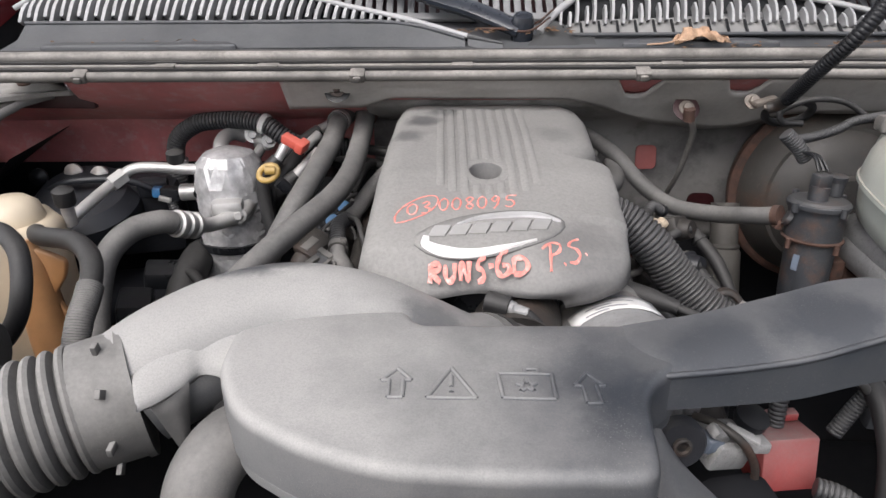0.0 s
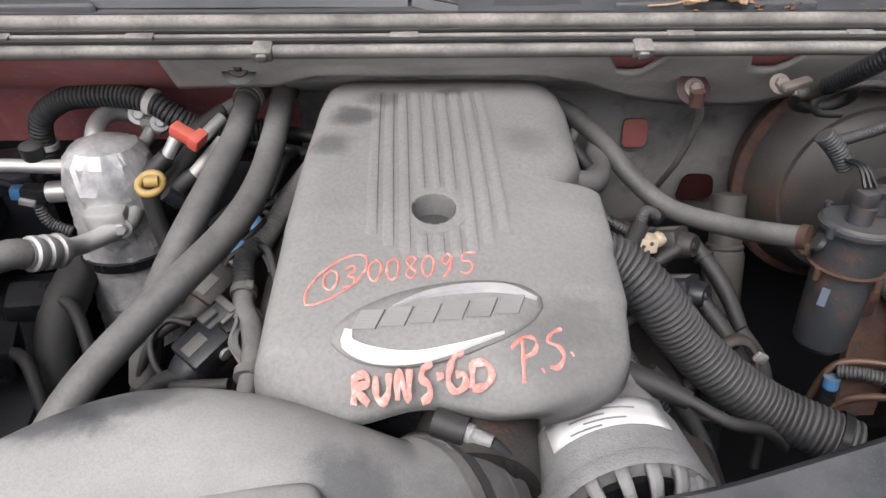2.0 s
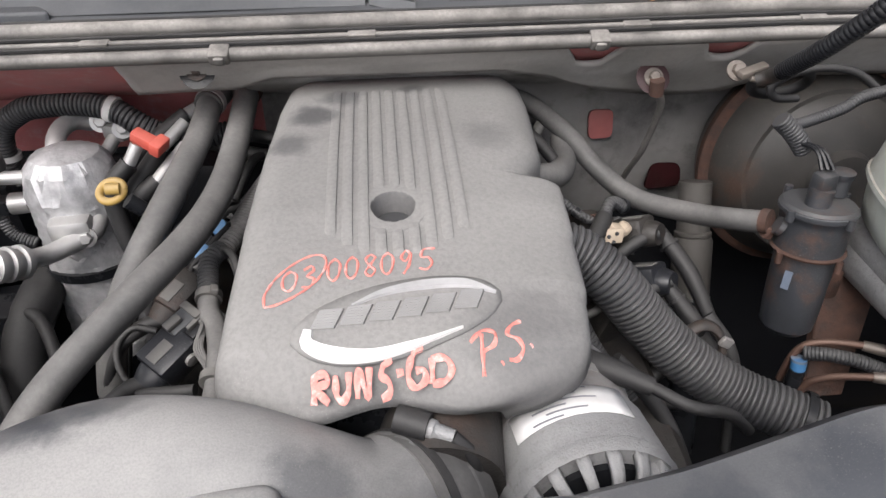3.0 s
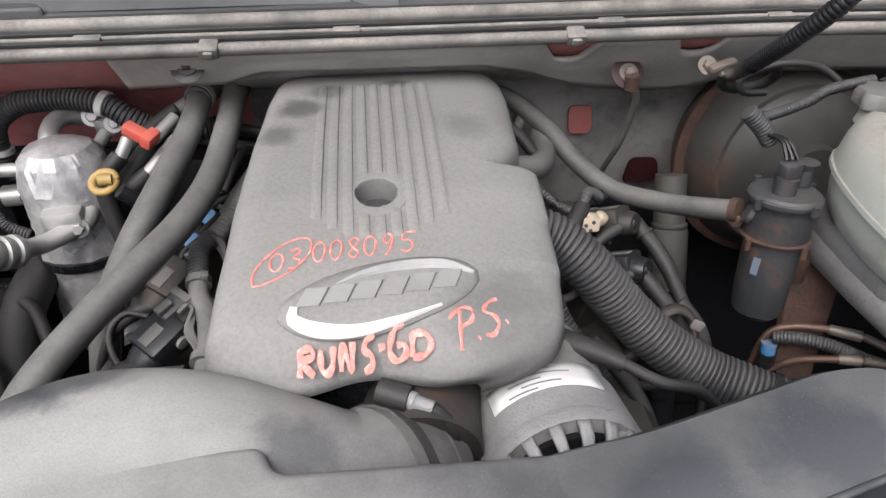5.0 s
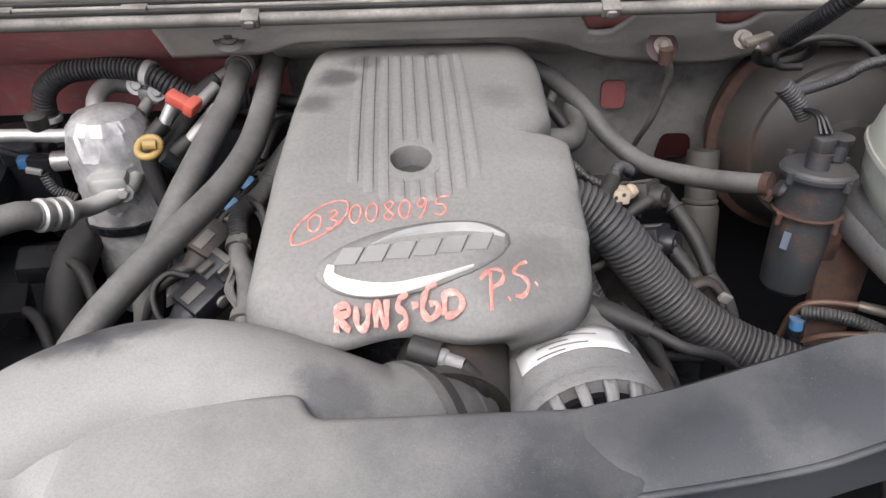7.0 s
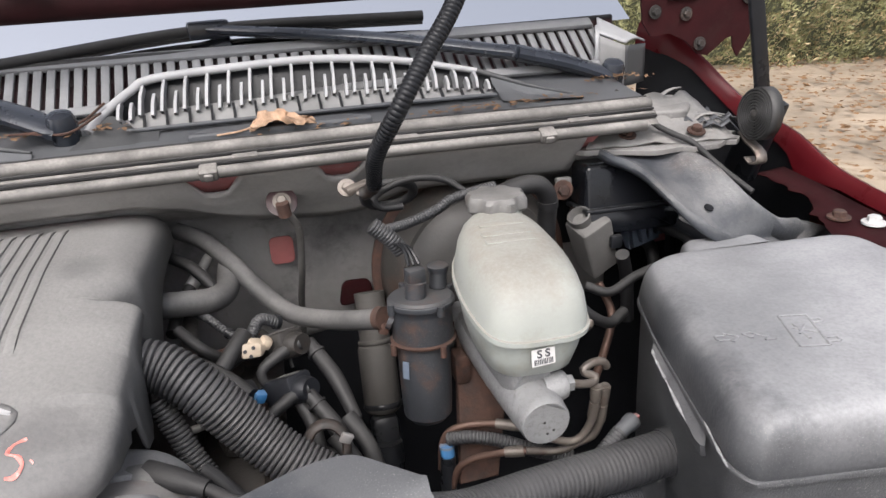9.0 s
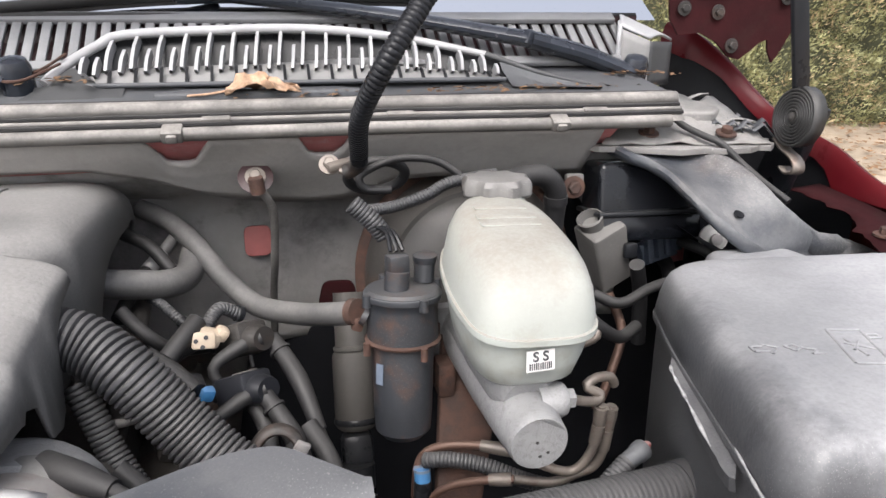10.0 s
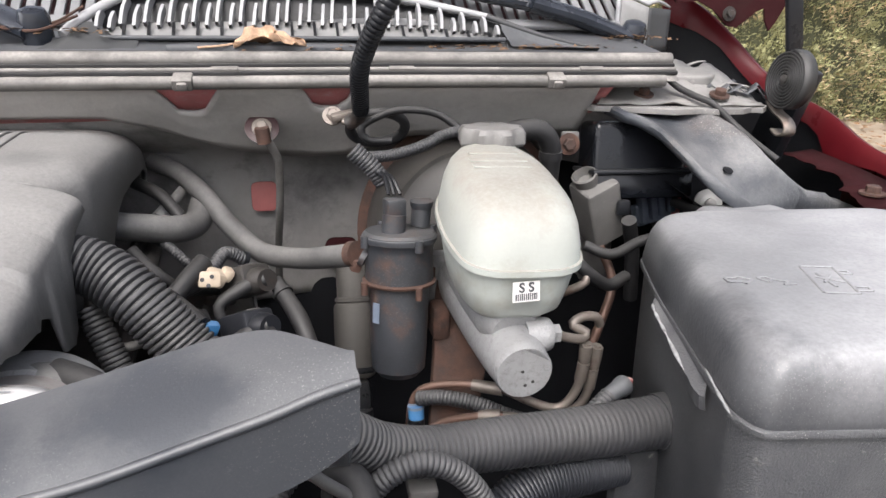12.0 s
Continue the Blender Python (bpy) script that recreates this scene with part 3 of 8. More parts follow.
def build_cowl():
    cowl = thing("cowl_panel", "grey plastic cowl panel below the windscreen", "cowl panel", (0.1, 1.1, 1.2), kind="structure")
    xs = np.linspace(-0.66, 0.868, 70)
    prof = [(-0.004, 1.21), (0.006, 1.226), (0.02, 1.232), (0.06, 1.237), (0.1, 1.243), (0.14, 1.25), (0.165, 1.258)]
    part("deck", sheet([[(x, seal_y(x) + d, z + 0.002 * math.sin(x * 9)) for x in xs] for d, z in prof]), GREY, cowl)
    for x0, x1 in ((0.26, 0.5), (-0.6, -0.3)):
        y = seal_y(0.5 * (x0 + x1))
        part("raised_pad", slab(rounded([(x0, y + 0.022), (x1, y + 0.022), (x1 - 0.03, y + 0.058), (x0 + 0.03, y + 0.058)], 0.012), 1.226, 1.2415, 0.004), GREY, cowl)
    # slotted plate at the foot of the glass
    y0, y1 = 1.17, 1.245
    plate = bmesh.new()
    block((0.093, y0 + 0.0, 1.262), (1.545, 0.014, 0.008), (40, 0, -2.5), 0.002, plate)
    block((0.103, y1, 1.316), (1.565, 0.02, 0.008), (30, 0, -2.5), 0.002, plate)
    part("slot_frame", plate, SLAT, cowl)
    # dark sheet added behind the slats for the shade in the slots
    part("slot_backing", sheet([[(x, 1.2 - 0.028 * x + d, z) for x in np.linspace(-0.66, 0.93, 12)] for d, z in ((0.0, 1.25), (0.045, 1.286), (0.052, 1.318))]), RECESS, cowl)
    part("drain_channel", sheet([[(x, y0 + 0.03 - 0.04 * x + d, z) for x in np.linspace(-0.66, 0.93, 20)] for d, z in ((-0.02, 1.235), (0.04, 1.25), (0.06, 1.29))]), MAROON, cowl)
    slat = block((0, 0, 0), (0.0112, 0.094, 0.006), (0, 0, 0), 0.0015)
    first = part("slat", slat, SLAT, cowl)
    first.matrix_basis = pose(-0.62, 1.222, 1.289, 36, 0, 0)
    for k in range(1, 88):
        x = -0.62 + 0.0173 * k
        s = new("slat", first.data)
        s.parent, s.matrix_parent_inverse = cowl, first.matrix_parent_inverse.copy()
        s.matrix_basis = pose(x, 1.213 - 0.028 * x, 1.289, 36, 0, 0)
    return cowl


def grille(shape, fins, label, lean=0.0, rise=0.0, step=0.0278):
    """An arched air intake: long and short fins below a pale rim that runs out into a tail. shape: points of the rim."""
    g = thing("cowl_grille", label, "grille", (sum(fins) / 2, 1.12, 1.23), "cowl grilles")
    px, py, pz = zip(*shape)

    def rim(x):
        return Vector((x, float(np.interp(x, px, py)), float(np.interp(x, px, pz))))

    def foot(x):
        return Vector((x, min(seal_y(x) + 0.065 + rise, rim(x).y - 0.004), min(1.246 + 0.85 * rise, rim(x).z - 0.004)))

    head, tail = [p for p in shape if p[0] <= fins[1] + 0.01], [p for p in shape if p[0] > fins[1] - 0.03]
    part("rim", tube(head, [0.004 if rise else 0.0058] * 6 + [0.004], 10, 0.012), FIN, g, "rim with light put into its pale colour")
    part("tail_edge", tube([head[-1]] + [p for p in tail if p not in head], [0.0045, 0.002], 8, 0.012), COWL_DARK, g)
    xs = np.linspace(fins[0] - 0.012, shape[-1][0] - 0.01, 40)
    part("backing", sheet([[rim(x) + Vector((0, 0.012, -0.004)) for x in xs], [rim(x).lerp(foot(x), 0.55) + Vector((0, 0.026, -0.02)) for x in xs], [foot(x) + Vector((0, 0.016, -0.008)) for x in xs]]), BLACK, g)
    xs = np.linspace(fins[0], fins[1], 30)
    if not rise:
        part("lower_backing", sheet([[rim(x).lerp(foot(x), 0.55) + Vector((0, 0.012, -0.008)) for x in xs], [foot(x) + Vector((0, 0.005, 0.0)) for x in xs]]), LOUVRE, g)
    else:
        part("front_face", sheet([[foot(x) + Vector((0, 0.002, 0.001)) for x in xs], [foot(x) + Vector((0, -0.004, -0.004)) for x in xs], [Vector((x, seal_y(x) + 0.035, 1.234)) for x in xs]]), GREY, g)
    xs = np.linspace(shape[0][0] - 0.01, fins[0] + 0.045, 22)
    low = [min(1.0, max(0.0, (x - fins[0] + 0.02) / 0.04)) for x in xs]
    if not rise:
        part("end_shoulder", sheet([[rim(x).lerp(foot(x), w) + Vector((0, -0.003, -0.003)) for x, w in zip(xs, low)], [rim(x).lerp(foot(x), 0.15 + 0.85 * w) + Vector((0, -0.009, -0.006)) for x, w in zip(xs, low)], [Vector((x - 0.012 * (1 - w), seal_y(x) + 0.03, 1.2345)) for x, w in zip(xs, low)]]), COWL_DARK, g)
    xs = np.linspace(fins[1] + 0.004, shape[-1][0], 14)
    part("tail_cover", sheet([[rim(x) for x in xs], [rim(x) + Vector((0, -0.012, -0.012)) for x in xs], [Vector((x, seal_y(x) + 0.05 - 0.025 * (x - xs[0]) / (xs[-1] - xs[0]), 1.239)) for x in xs]]), GREY, g)
    part("base_rail", tube([foot(x) + Vector((0, -0.001, 0.0)) for x in np.linspace(fins[0], fins[1], 12)], 0.003, 8, 0.02), GREY, g)
    for k in range(int((fins[1] - fins[0]) / step) + 1):
        for half in (0, 1):
            x = fins[0] + step * (k + 0.5 * half)
            if x > fins[1]:
                continue
            a, b = rim(x), foot(x)
            if rise:
                a, b = a, a.lerp(b, 0.8 if half else 0.95)
            elif half:
                a, b = a.lerp(b, 0.3), a.lerp(b, 0.74)
            else:
                # solid black bar stands in for the dark gap below the fin
                part("slot", block(a.lerp(b, 0.83) + Vector((0, -0.001, -0.002)), (0.0035, 0.004, (a - b).length * 0.34), (-math.degrees(math.atan2(a.y - b.y, a.z - b.z)), 0, 0), 0.0005), BLACK, g, smooth=0)
                b = a.lerp(b, 0.68)
            tall = (a - b).length
            b = b + Vector((lean * tall / 0.08, 0, 0))
            mid = a.lerp(b, 0.5) + Vector((0, -0.006, 0.003)) * min(1.0, tall / 0.05)
            bm = bmesh.new()
            c, s = curve_points([a, mid, b], 0.012)
            t = 0.0026 if rise else 0.0019
            rows = []
            for q, f in zip(c, s):
                back = Vector((0, 0.01 + 0.008 * f, -0.01))
                rows.append([q + Vector((-t, 0, 0)), q + Vector((t, 0, 0)), q + back + Vector((t, 0, 0)), q + back + Vector((-t, 0, 0)), q + Vector((-t, 0, 0))])
            sheet(rows, bm)
            part("fin", bm, FIN, g, smooth=0)
    return g


def build_seal():
    seal = thing("hood_seal", "weathered dusty rubber seal along the cowl edge", "weather strip", (0.1, 1.01, 1.19))

    def run(off, z, bow=0.0, x0=-0.66, x1=0.87):
        return [(x, seal_y(x) + off, z + bow * math.sin(x * 3)) for x in np.linspace(x0, x1, 14)]

    part("bulb", tube(run(0.004, 1.2255), 0.0095, 12, 0.02), SEAL, seal)
    part("web", sheet([run(0.0, 1.218), run(-0.008, 1.215), run(-0.016, 1.209), run(-0.024, 1.203)]), SEAL, seal)
    part("rib", tube(run(-0.011, 1.2155), 0.0032, 8, 0.02), SEAL, seal)
    # raised dark lines stand in for shade in the seal's grooves
    for off, z, r in ((-0.0068, 1.2205, 0.0024), (-0.0162, 1.2125, 0.0026), (0.0135, 1.2325, 0.0025)):
        part("groove_shade_line", tube(run(off, z), r, 6, 0.02), RUBBER, seal)
    part("lip", tube(run(-0.024, 1.2035, 0, -0.66, 0.85), 0.0075, 10, 0.02), SEAL, seal)
    for x in (-0.52, -0.12, 0.286, 0.71):
        c = (x, seal_y(x) - 0.026, 1.205)
        bm = block(c, (0.022, 0.02, 0.014), (25, 0, -3), 0.003)
        block((x, c[1] - 0.004, 1.203), (0.012, 0.018, 0.01), (25, 0, -3), 0.003, bm)
        part("clip", bm, SEAL, seal)
    for x in (-0.4, -0.25, 0.03, 0.33, 0.53, 0.76):
        part("keeper", block((x, seal_y(x) - 0.01, 1.217), (0.03, 0.016, 0.005), (15, 0, -3), 0.001), SEAL, seal)


build_shell()
build_cowl()
grille([(0.148, 1.09, 1.249), (0.16, 1.105, 1.262), (0.175, 1.12, 1.273), (0.2, 1.142, 1.288), (0.225, 1.155, 1.298), (0.33, 1.16, 1.303), (0.44, 1.16, 1.304), (0.556, 1.153, 1.293), (0.663, 1.12, 1.273), (0.725, 1.09, 1.252), (0.785, 1.06, 1.238)],
       (0.185, 0.675), "black arched cowl air grille with pale fins", -0.008)
grille([(-0.665, 1.14, 1.285), (-0.63, 1.156, 1.303), (-0.575, 1.16, 1.312), (-0.397, 1.16, 1.312), (-0.248, 1.15, 1.305), (-0.146, 1.13, 1.286), (-0.047, 1.1, 1.268), (0.039, 1.07, 1.248), (0.09, 1.052, 1.24)],
       (-0.645, 0.035), "black arched cowl air grille with swept pale fins", -0.022, 0.022, 0.027)
build_seal()


def build_glass():
    w = thing("windscreen", "raked windscreen glass reflecting the bright sky", "windscreen", (0.1, 1.3, 1.3), kind="structure")
    part("pane", sheet([[(x, 1.255 + 0.72 * t - 0.03 * x + 0.1 * (x - 0.1) ** 2 * (0.4 + t), 1.312 + 0.5 * t) for x in np.linspace(-0.98, 0.98, 22)] for t in np.linspace(0, 1, 8)]), GLASS, w)
    part("lower_seal", tube([(x, 1.25 - 0.03 * x + 0.04 * (x - 0.1) ** 2, 1.316) for x in np.linspace(-0.74, 0.94, 9)], 0.007, 8, 0.05), RUBBER, w)
    single("dashboard", block((0.1, 1.75, 1.2), (1.7, 0.7, 0.12), (0, 0, 0), 0.03), BAY, "dark dashboard behind the windscreen", "dashboard", kind="structure")


def wiper(pivot, elbow, tip, blade_a, blade_b, label):
    """A wiper arm with its hub and blade."""
    w = thing("windscreen_wiper", label, "wiper", pivot, "windscreen wipers")
    p, e, t = Vector(pivot), Vector(elbow), Vector(tip)
    part("hub", lathe([(0.017, -0.012), (0.0175, 0.016), (0.014, 0.025), (0.006, 0.028)], pivot, (0, -0.3, 1), 24), WIPER, w)
    arm = tube([p, p.lerp(e, 0.5) + Vector((0, 0, 0.004)), e], [0.024, 0.026, 0.025], 12, 0.02, flat=0.5)
    part("arm", arm, WIPER, w)
    part("knuckle", block(e, (0.03, 0.026, 0.02), (0, 20, 25), 0.004), WIPER, w)
    part("rod", tube([e, e.lerp(t, 0.5) + Vector((0, 0, 0.006)), t], [0.018, 0.015, 0.012], 8, 0.03, flat=0.6), WIPER, w)
    part("pivot_clip", block(t, (0.06, 0.02, 0.026), (0, 0, 10), 0.005), WIPER, w)
    b = part("blade", tube([blade_a, t, blade_b], 0.008, 8, 0.05), RUBBER, w)
    part("rubber_edge", tube([Vector(blade_a) - Vector((0, -0.004, 0.01)), t - Vector((0, -0.004, 0.01)), Vector(blade_b) - Vector((0, -0.004, 0.01))], 0.003, 6, 0.05), RUBBER, b)


build_glass()
wiper((0.878, 1.124, 1.243), (0.73, 1.14, 1.29), (0.302, 1.268, 1.346), (0.015, 1.245, 1.322), (0.622, 1.258, 1.343), "driver's black wiper arm with a dusty finish")
wiper((0.122, 1.09, 1.252), (-0.011, 1.16, 1.292), (-0.39, 1.31, 1.366), (-0.64, 1.31, 1.362), (-0.09, 1.3, 1.348), "passenger's black wiper arm with a dusty finish")


# ---- hood, body corners: plates, braces, hinges, wings ----
def build_hood():
    hood = thing("hood", "raised hood with its dark red underside and sprung hinges", "hood", (0.1, 1.2, 1.4))
    rows = []
    for t in np.linspace(0, 1, 14):
        rows.append([(0.1 + s * (0.96 - 0.06 * t), 1.185 - 0.5 * t + 0.02 * abs(s) ** 3 * (1 - t), 1.41 + 1.18 * t - 0.03 * abs(s) ** 4 + 0.015 * math.sin(9 * t) * (1 - s * s)) for s in np.linspace(-1, 1, 21)])
    thick(part("skin", sheet(rows), UNDERSIDE, hood), 0.02)
    part("rear_beam", tube([(0.1 + s * 0.95, 1.185 + 0.02 * abs(s) ** 3, 1.402 - 0.05 * abs(s) ** 8) for s in np.linspace(-1, 1, 15)], 0.027, 8, 0.05), UNDERSIDE, hood)
    for x in (-0.45, 0.1, 0.65):
        part("stiffener", tube([(x, 1.15, 1.43), (x, 0.92, 1.98), (x, 0.72, 2.45)], 0.03, 8, 0.08), UNDERSIDE, hood)
    return hood


def spline(pts, n):
    """n points at even shares of a curve through pts."""
    c, s = curve_points(pts, 0.003)
    return [Vector([float(np.interp(k / (n - 1), s, [p[a] for p in c])) for a in range(3)]) for k in range(n)]


def corner(side, hood):
    """Cowl end plate, brace, wing and hinge. side: 1 driver's, -1 passenger's."""
    m = Matrix() if side > 0 else Matrix.Translation((0.2, 0.075, 0)) @ Matrix.Diagonal((-1, 1, 1, 1))
    hinge = m @ Matrix.Translation((0 if side > 0 else -0.022, 0, 0))
    rng = random.Random(7 + side)

    def put(bm):
        bm.transform(m)
        return bm

    def at_hinge(bm):
        bm.transform(hinge)
        return bm

    t = thing("cowl_end_plate", "bolted dusty steel cowl end plate with torn edges", "body plate", m @ Vector((0.9, 1.0, 1.17)), "cowl end plates")
    part("plate", put(slab(rounded([(0.735, 1.02), (0.765, 1.011), (0.772, 0.997), (0.8, 0.992), (0.83, 0.972), (0.86, 0.956), (0.9, 0.96), (0.914, 0.95), (0.952, 0.951), (0.97, 0.963), (0.984, 0.957), (1.002, 0.975), (0.99, 0.99), (1.014, 1.0), (1.0, 1.02), (1.024, 1.045), (0.99, 1.09), (0.95, 1.1), (0.86, 1.05), (0.78, 1.02)], 0.003), 1.164, 1.171, 0.001)), PLATE, t)
    part("upper_fold", put(slab(rounded([(0.79, 1.024), (0.82, 1.006), (0.85, 1.012), (0.87, 0.995), (0.91, 0.992), (0.925, 0.98), (0.962, 0.985), (0.975, 1.0), (0.966, 1.012), (0.985, 1.03), (0.978, 1.05), (0.99, 1.1), (0.93, 1.13), (0.88, 1.08)], 0.003), 1.172, 1.178, 0.001)), PLATE, t)
    part("rear_shelf", put(slab(rounded([(0.87, 1.045), (0.95, 1.03), (0.985, 1.07), (1.0, 1.14), (0.94, 1.16), (0.88, 1.1)], 0.015), 1.184, 1.203, 0.005)), PLATE, t)
    apron = []
    for k, f in enumerate(np.linspace(0, 1, 8)):
        a0, a1 = Vector((0.775, 0.997, 1.174)).lerp(Vector((0.85, 1.07, 1.222)), f), Vector((0.985, 0.958, 1.174)).lerp(Vector((1.005, 1.12, 1.218)), f)
        apron.append([a0.lerp(a1, u) + Vector((0, 0, 0.007 * noise.noise((k * 0.8, u * 6, side)) + 0.004 * noise.noise((k * 1.9, u * 15, side)) - 0.008 * f * u)) for u in np.linspace(0, 1, 12)])
    thick(part("apron", put(sheet(apron)), PLATE, t), 0.002)
    for k, (x0, y0, turn) in enumerate(((0.955, 1.0, 0.5), (0.975, 1.02, 0.2), (0.97, 1.05, -0.2), (0.94, 1.035, 0.9))):
        fold = [Vector((x0, y0, 1.18)) + Vector((math.cos(turn) * a, math.sin(turn) * a * -1, 0.004 + h)) for a, h in ((0, 0), (0.014, 0.009), (0.026, 0.002), (0.036, 0.011), (0.05, -0.004))]
        thick(part("bent_tab", put(sheet([[p + Vector((0.004, 0.009, 0)), p - Vector((0.002, 0.006, 0.001))] for p in fold])), GREY, t, "bent dark tab"), 0.0015)
    for k in range(7):
        x0, y0 = 0.955 + rng.uniform(-0.02, 0.02), 1.02 + 0.018 * k + rng.uniform(-0.005, 0.005)
        long, z0 = rng.uniform(0.04, 0.085), 1.183 + 0.003 * k
        rows = []
        for f in np.linspace(0, 1, 6):
            w = 0.013 * (1 - f) ** 0.7 + 0.0015
            c = Vector((x0 + long * f, y0 + 0.012 * math.sin(3 * f + k), z0 + 0.012 * math.sin(2.5 * f + k) * f))
            rows.append([c + Vector((0, -w, 0.002 * f)), c + Vector((0, 0, 0.003 * f)), c + Vector((0.003, w, -0.002))])
        thick(part("torn_strip", put(sheet(rows)), PLATE, t), 0.0012)
    for x, y in ((0.842, 1.006), (0.935, 0.982)):
        bolt(m @ Vector((x, y, 1.183)), (0, -0.3, 1), 0.0075, RUST, t)
    # pressed brace from the plate down to the wing: rolled edges either side of a channel
    b = thing("wing_brace", "worn blue-grey pressed steel brace running to the wing", "brace", m @ Vector((0.93, 0.95, 1.07)), "wing braces")
    inner = spline([(0.79, 1.01, 1.17), (0.797, 0.972, 1.167), (0.819, 0.942, 1.157), (0.832, 0.897, 1.138), (0.847, 0.866, 1.115), (0.88, 0.851, 1.088), (0.913, 0.85, 1.071), (0.94, 0.84, 1.05)] if side > 0 else [(0.81, 1.02, 1.165), (0.835, 0.985, 1.163), (0.86, 0.94, 1.148), (0.872, 0.89, 1.125), (0.885, 0.84, 1.107), (0.91, 0.73, 1.085)], 30)
    outer = spline([(0.905, 1.01, 1.17), (0.918, 0.968, 1.163), (0.936, 0.93, 1.15), (0.942, 0.893, 1.132), (0.958, 0.868, 1.11), (0.995, 0.86, 1.085), (1.045, 0.868, 1.07), (1.085, 0.865, 1.055)] if side > 0 else [(0.905, 1.03, 1.165), (0.91, 0.985, 1.16), (0.918, 0.945, 1.145), (0.932, 0.905, 1.125), (0.947, 0.88, 1.108), (0.966, 0.84, 1.09), (1.0, 0.77, 1.07)], 30)
    section = [(0.02, -0.012), (0.0, -0.006), (0.0, -0.002), (0.03, 0.002), (0.09, 0.0005), (0.14, -0.003), (0.3, -0.007), (0.48, -0.009), (0.64, -0.008), (0.74, -0.003), (0.81, 0.002), (0.87, 0.005), (0.93, 0.004), (0.98, -0.001), (1.0, -0.01), (1.0, -0.03)]
    rows = [[lo.lerp(hi, u) + Vector((0, 0, d + 0.0018 * noise.noise((k * 0.35, u * 5, 0)) + 0.0008 * noise.noise((k * 1.3, u * 14, 3)))) for u, d in section] for k, (lo, hi) in enumerate(zip(inner, outer))]
    thick(part("channel", put(sheet(rows)), BRACE if side > 0 else SKYLIT_BRACE, b), 0.003)
    if side > 0:
        part("bolt_hole", put(lathe([(0.006, 0), (0.006, 0.0015), (0.003, 0.002)], (0.886, 0.872, 1.113), (0.1, -0.5, 1), 14)), BAY, b)
    # front wing: a glossy upright inner face below the crest, and a ragged flange at its foot
    f = thing("front_wing", "glossy dark red front wing with a ragged inner flange", "wing", m @ Vector((1.2, 0.5, 0.5)), "front wings")
    rows = []
    crest = spline([(1.0, 1.25, 1.31), (1.03, 1.215, 1.293), (1.07, 1.19, 1.255), (1.1, 1.15, 1.21), (1.115, 1.1, 1.18), (1.118, 1.0, 1.157), (1.118, 0.9, 1.122), (1.12, 0.7, 1.1), (1.12, 0.3, 1.07), (1.09, -0.1, 1.03)], 44)
    if side < 0:
        crest = [p + Vector((-0.035, 0, -0.02)) for p in crest]
    for p in crest:
        low = min(p.z - 0.02, 1.1 + max(0.0, p.y - 1.06) * 0.9) - max(0.0, 0.8 - p.y) * 0.06
        low = max(low, p.z - float(np.interp(p.y, [0.92, 1.0, 1.12, 1.19, 1.22], [0.2, 0.026, 0.024, 0.022, 0.04])))
        rows.append([p + Vector((-0.012, 0, low - p.z)), p + Vector((-0.01, 0, (low - p.z) * 0.5)), p + Vector((-0.006, 0, -0.006)), p + Vector((-0.002, 0, -0.001)), p, p + Vector((0.008, 0, -0.003)), p + Vector((0.03, 0, -0.03)), p + Vector((0.06, 0, -0.12)), p + Vector((0.06, 0, -0.6))])
    part("skin", put(sheet(rows)), RED, f)
    # added panel; near-black colour stands in for shade below the wing edge
    part("void_panel", put(sheet([[p + Vector((-0.004, 0, -0.025)), p + Vector((-0.006, 0, -0.12)), p + Vector((-0.02, 0, -0.22)), Vector((0.86, p.y, 1.08))] for p in crest if p.y > 0.93])), BAY, f, "near-black panel added for the shaded void beside the cowl")
    rows = []
    for k, y in enumerate(np.linspace(1.0, 0.3, 70)):
        x = float(np.interp(y, [0.3, 0.9, 1.0, 1.1, 1.16], [1.106, 1.104, 1.104, 1.098, 1.075]))
        z = float(np.interp(y, [0.3, 0.85, 0.92, 1.05, 1.16], [1.05, 1.092, 1.1, 1.11, 1.18]))
        w = float(np.interp(y, [0.3, 0.78, 0.84, 0.9, 1.0, 1.16], [0.1, 0.1, 0.075, 0.04, 0.045, 0.03])) + 0.007 * noise.noise((k * 0.9, side, 0)) + (0.008 if k % 7 == 0 else 0)
        rows.append([(x, y, z), (x - w * 0.5, y, z - 0.003), (x - w, y, z - 0.004 + 0.003 * noise.noise((k * 1.3, 2, side)))])
    thick(part("inner_flange", put(sheet(rows)), RED_DULL, f, "ragged inner flange"), 0.0015)
    for x, y, z in ((1.05, 0.83, 1.089), (1.075, 0.8, 1.088)):
        bolt(m @ Vector((x, y, z)), (0, 0, 1), 0.0085, RUST if x < 1.06 else WHITE, f)
    # hood hinge: torn bracket, strap and coil spring
    plate = [(0.925, 1.47), (0.94, 1.36), (0.945, 1.315), (0.957, 1.294), (0.985, 1.297), (1.008, 1.285), (1.028, 1.264), (1.042, 1.261), (1.055, 1.272), (1.07, 1.285), (1.079, 1.288), (1.081, 1.272), (1.087, 1.257), (1.096, 1.27), (1.108, 1.296), (1.116, 1.315), (1.11, 1.35), (1.125, 1.47)]
    own = slab(plate, 0, 0.005, 0.001)
    own.transform(Matrix(((1, 0, 0, 0), (-0.3, 0, 1, 1.15 + 0.3 * 0.955), (0, 1, 0, 0), (0, 0, 0, 1))))
    for v in own.verts:
        v.co.y += 0.006 * noise.noise(v.co * 14)
    h = part("hinge_bracket", at_hinge(own), RED_DULL, hood, "dark red hinge bracket with a torn lower edge")
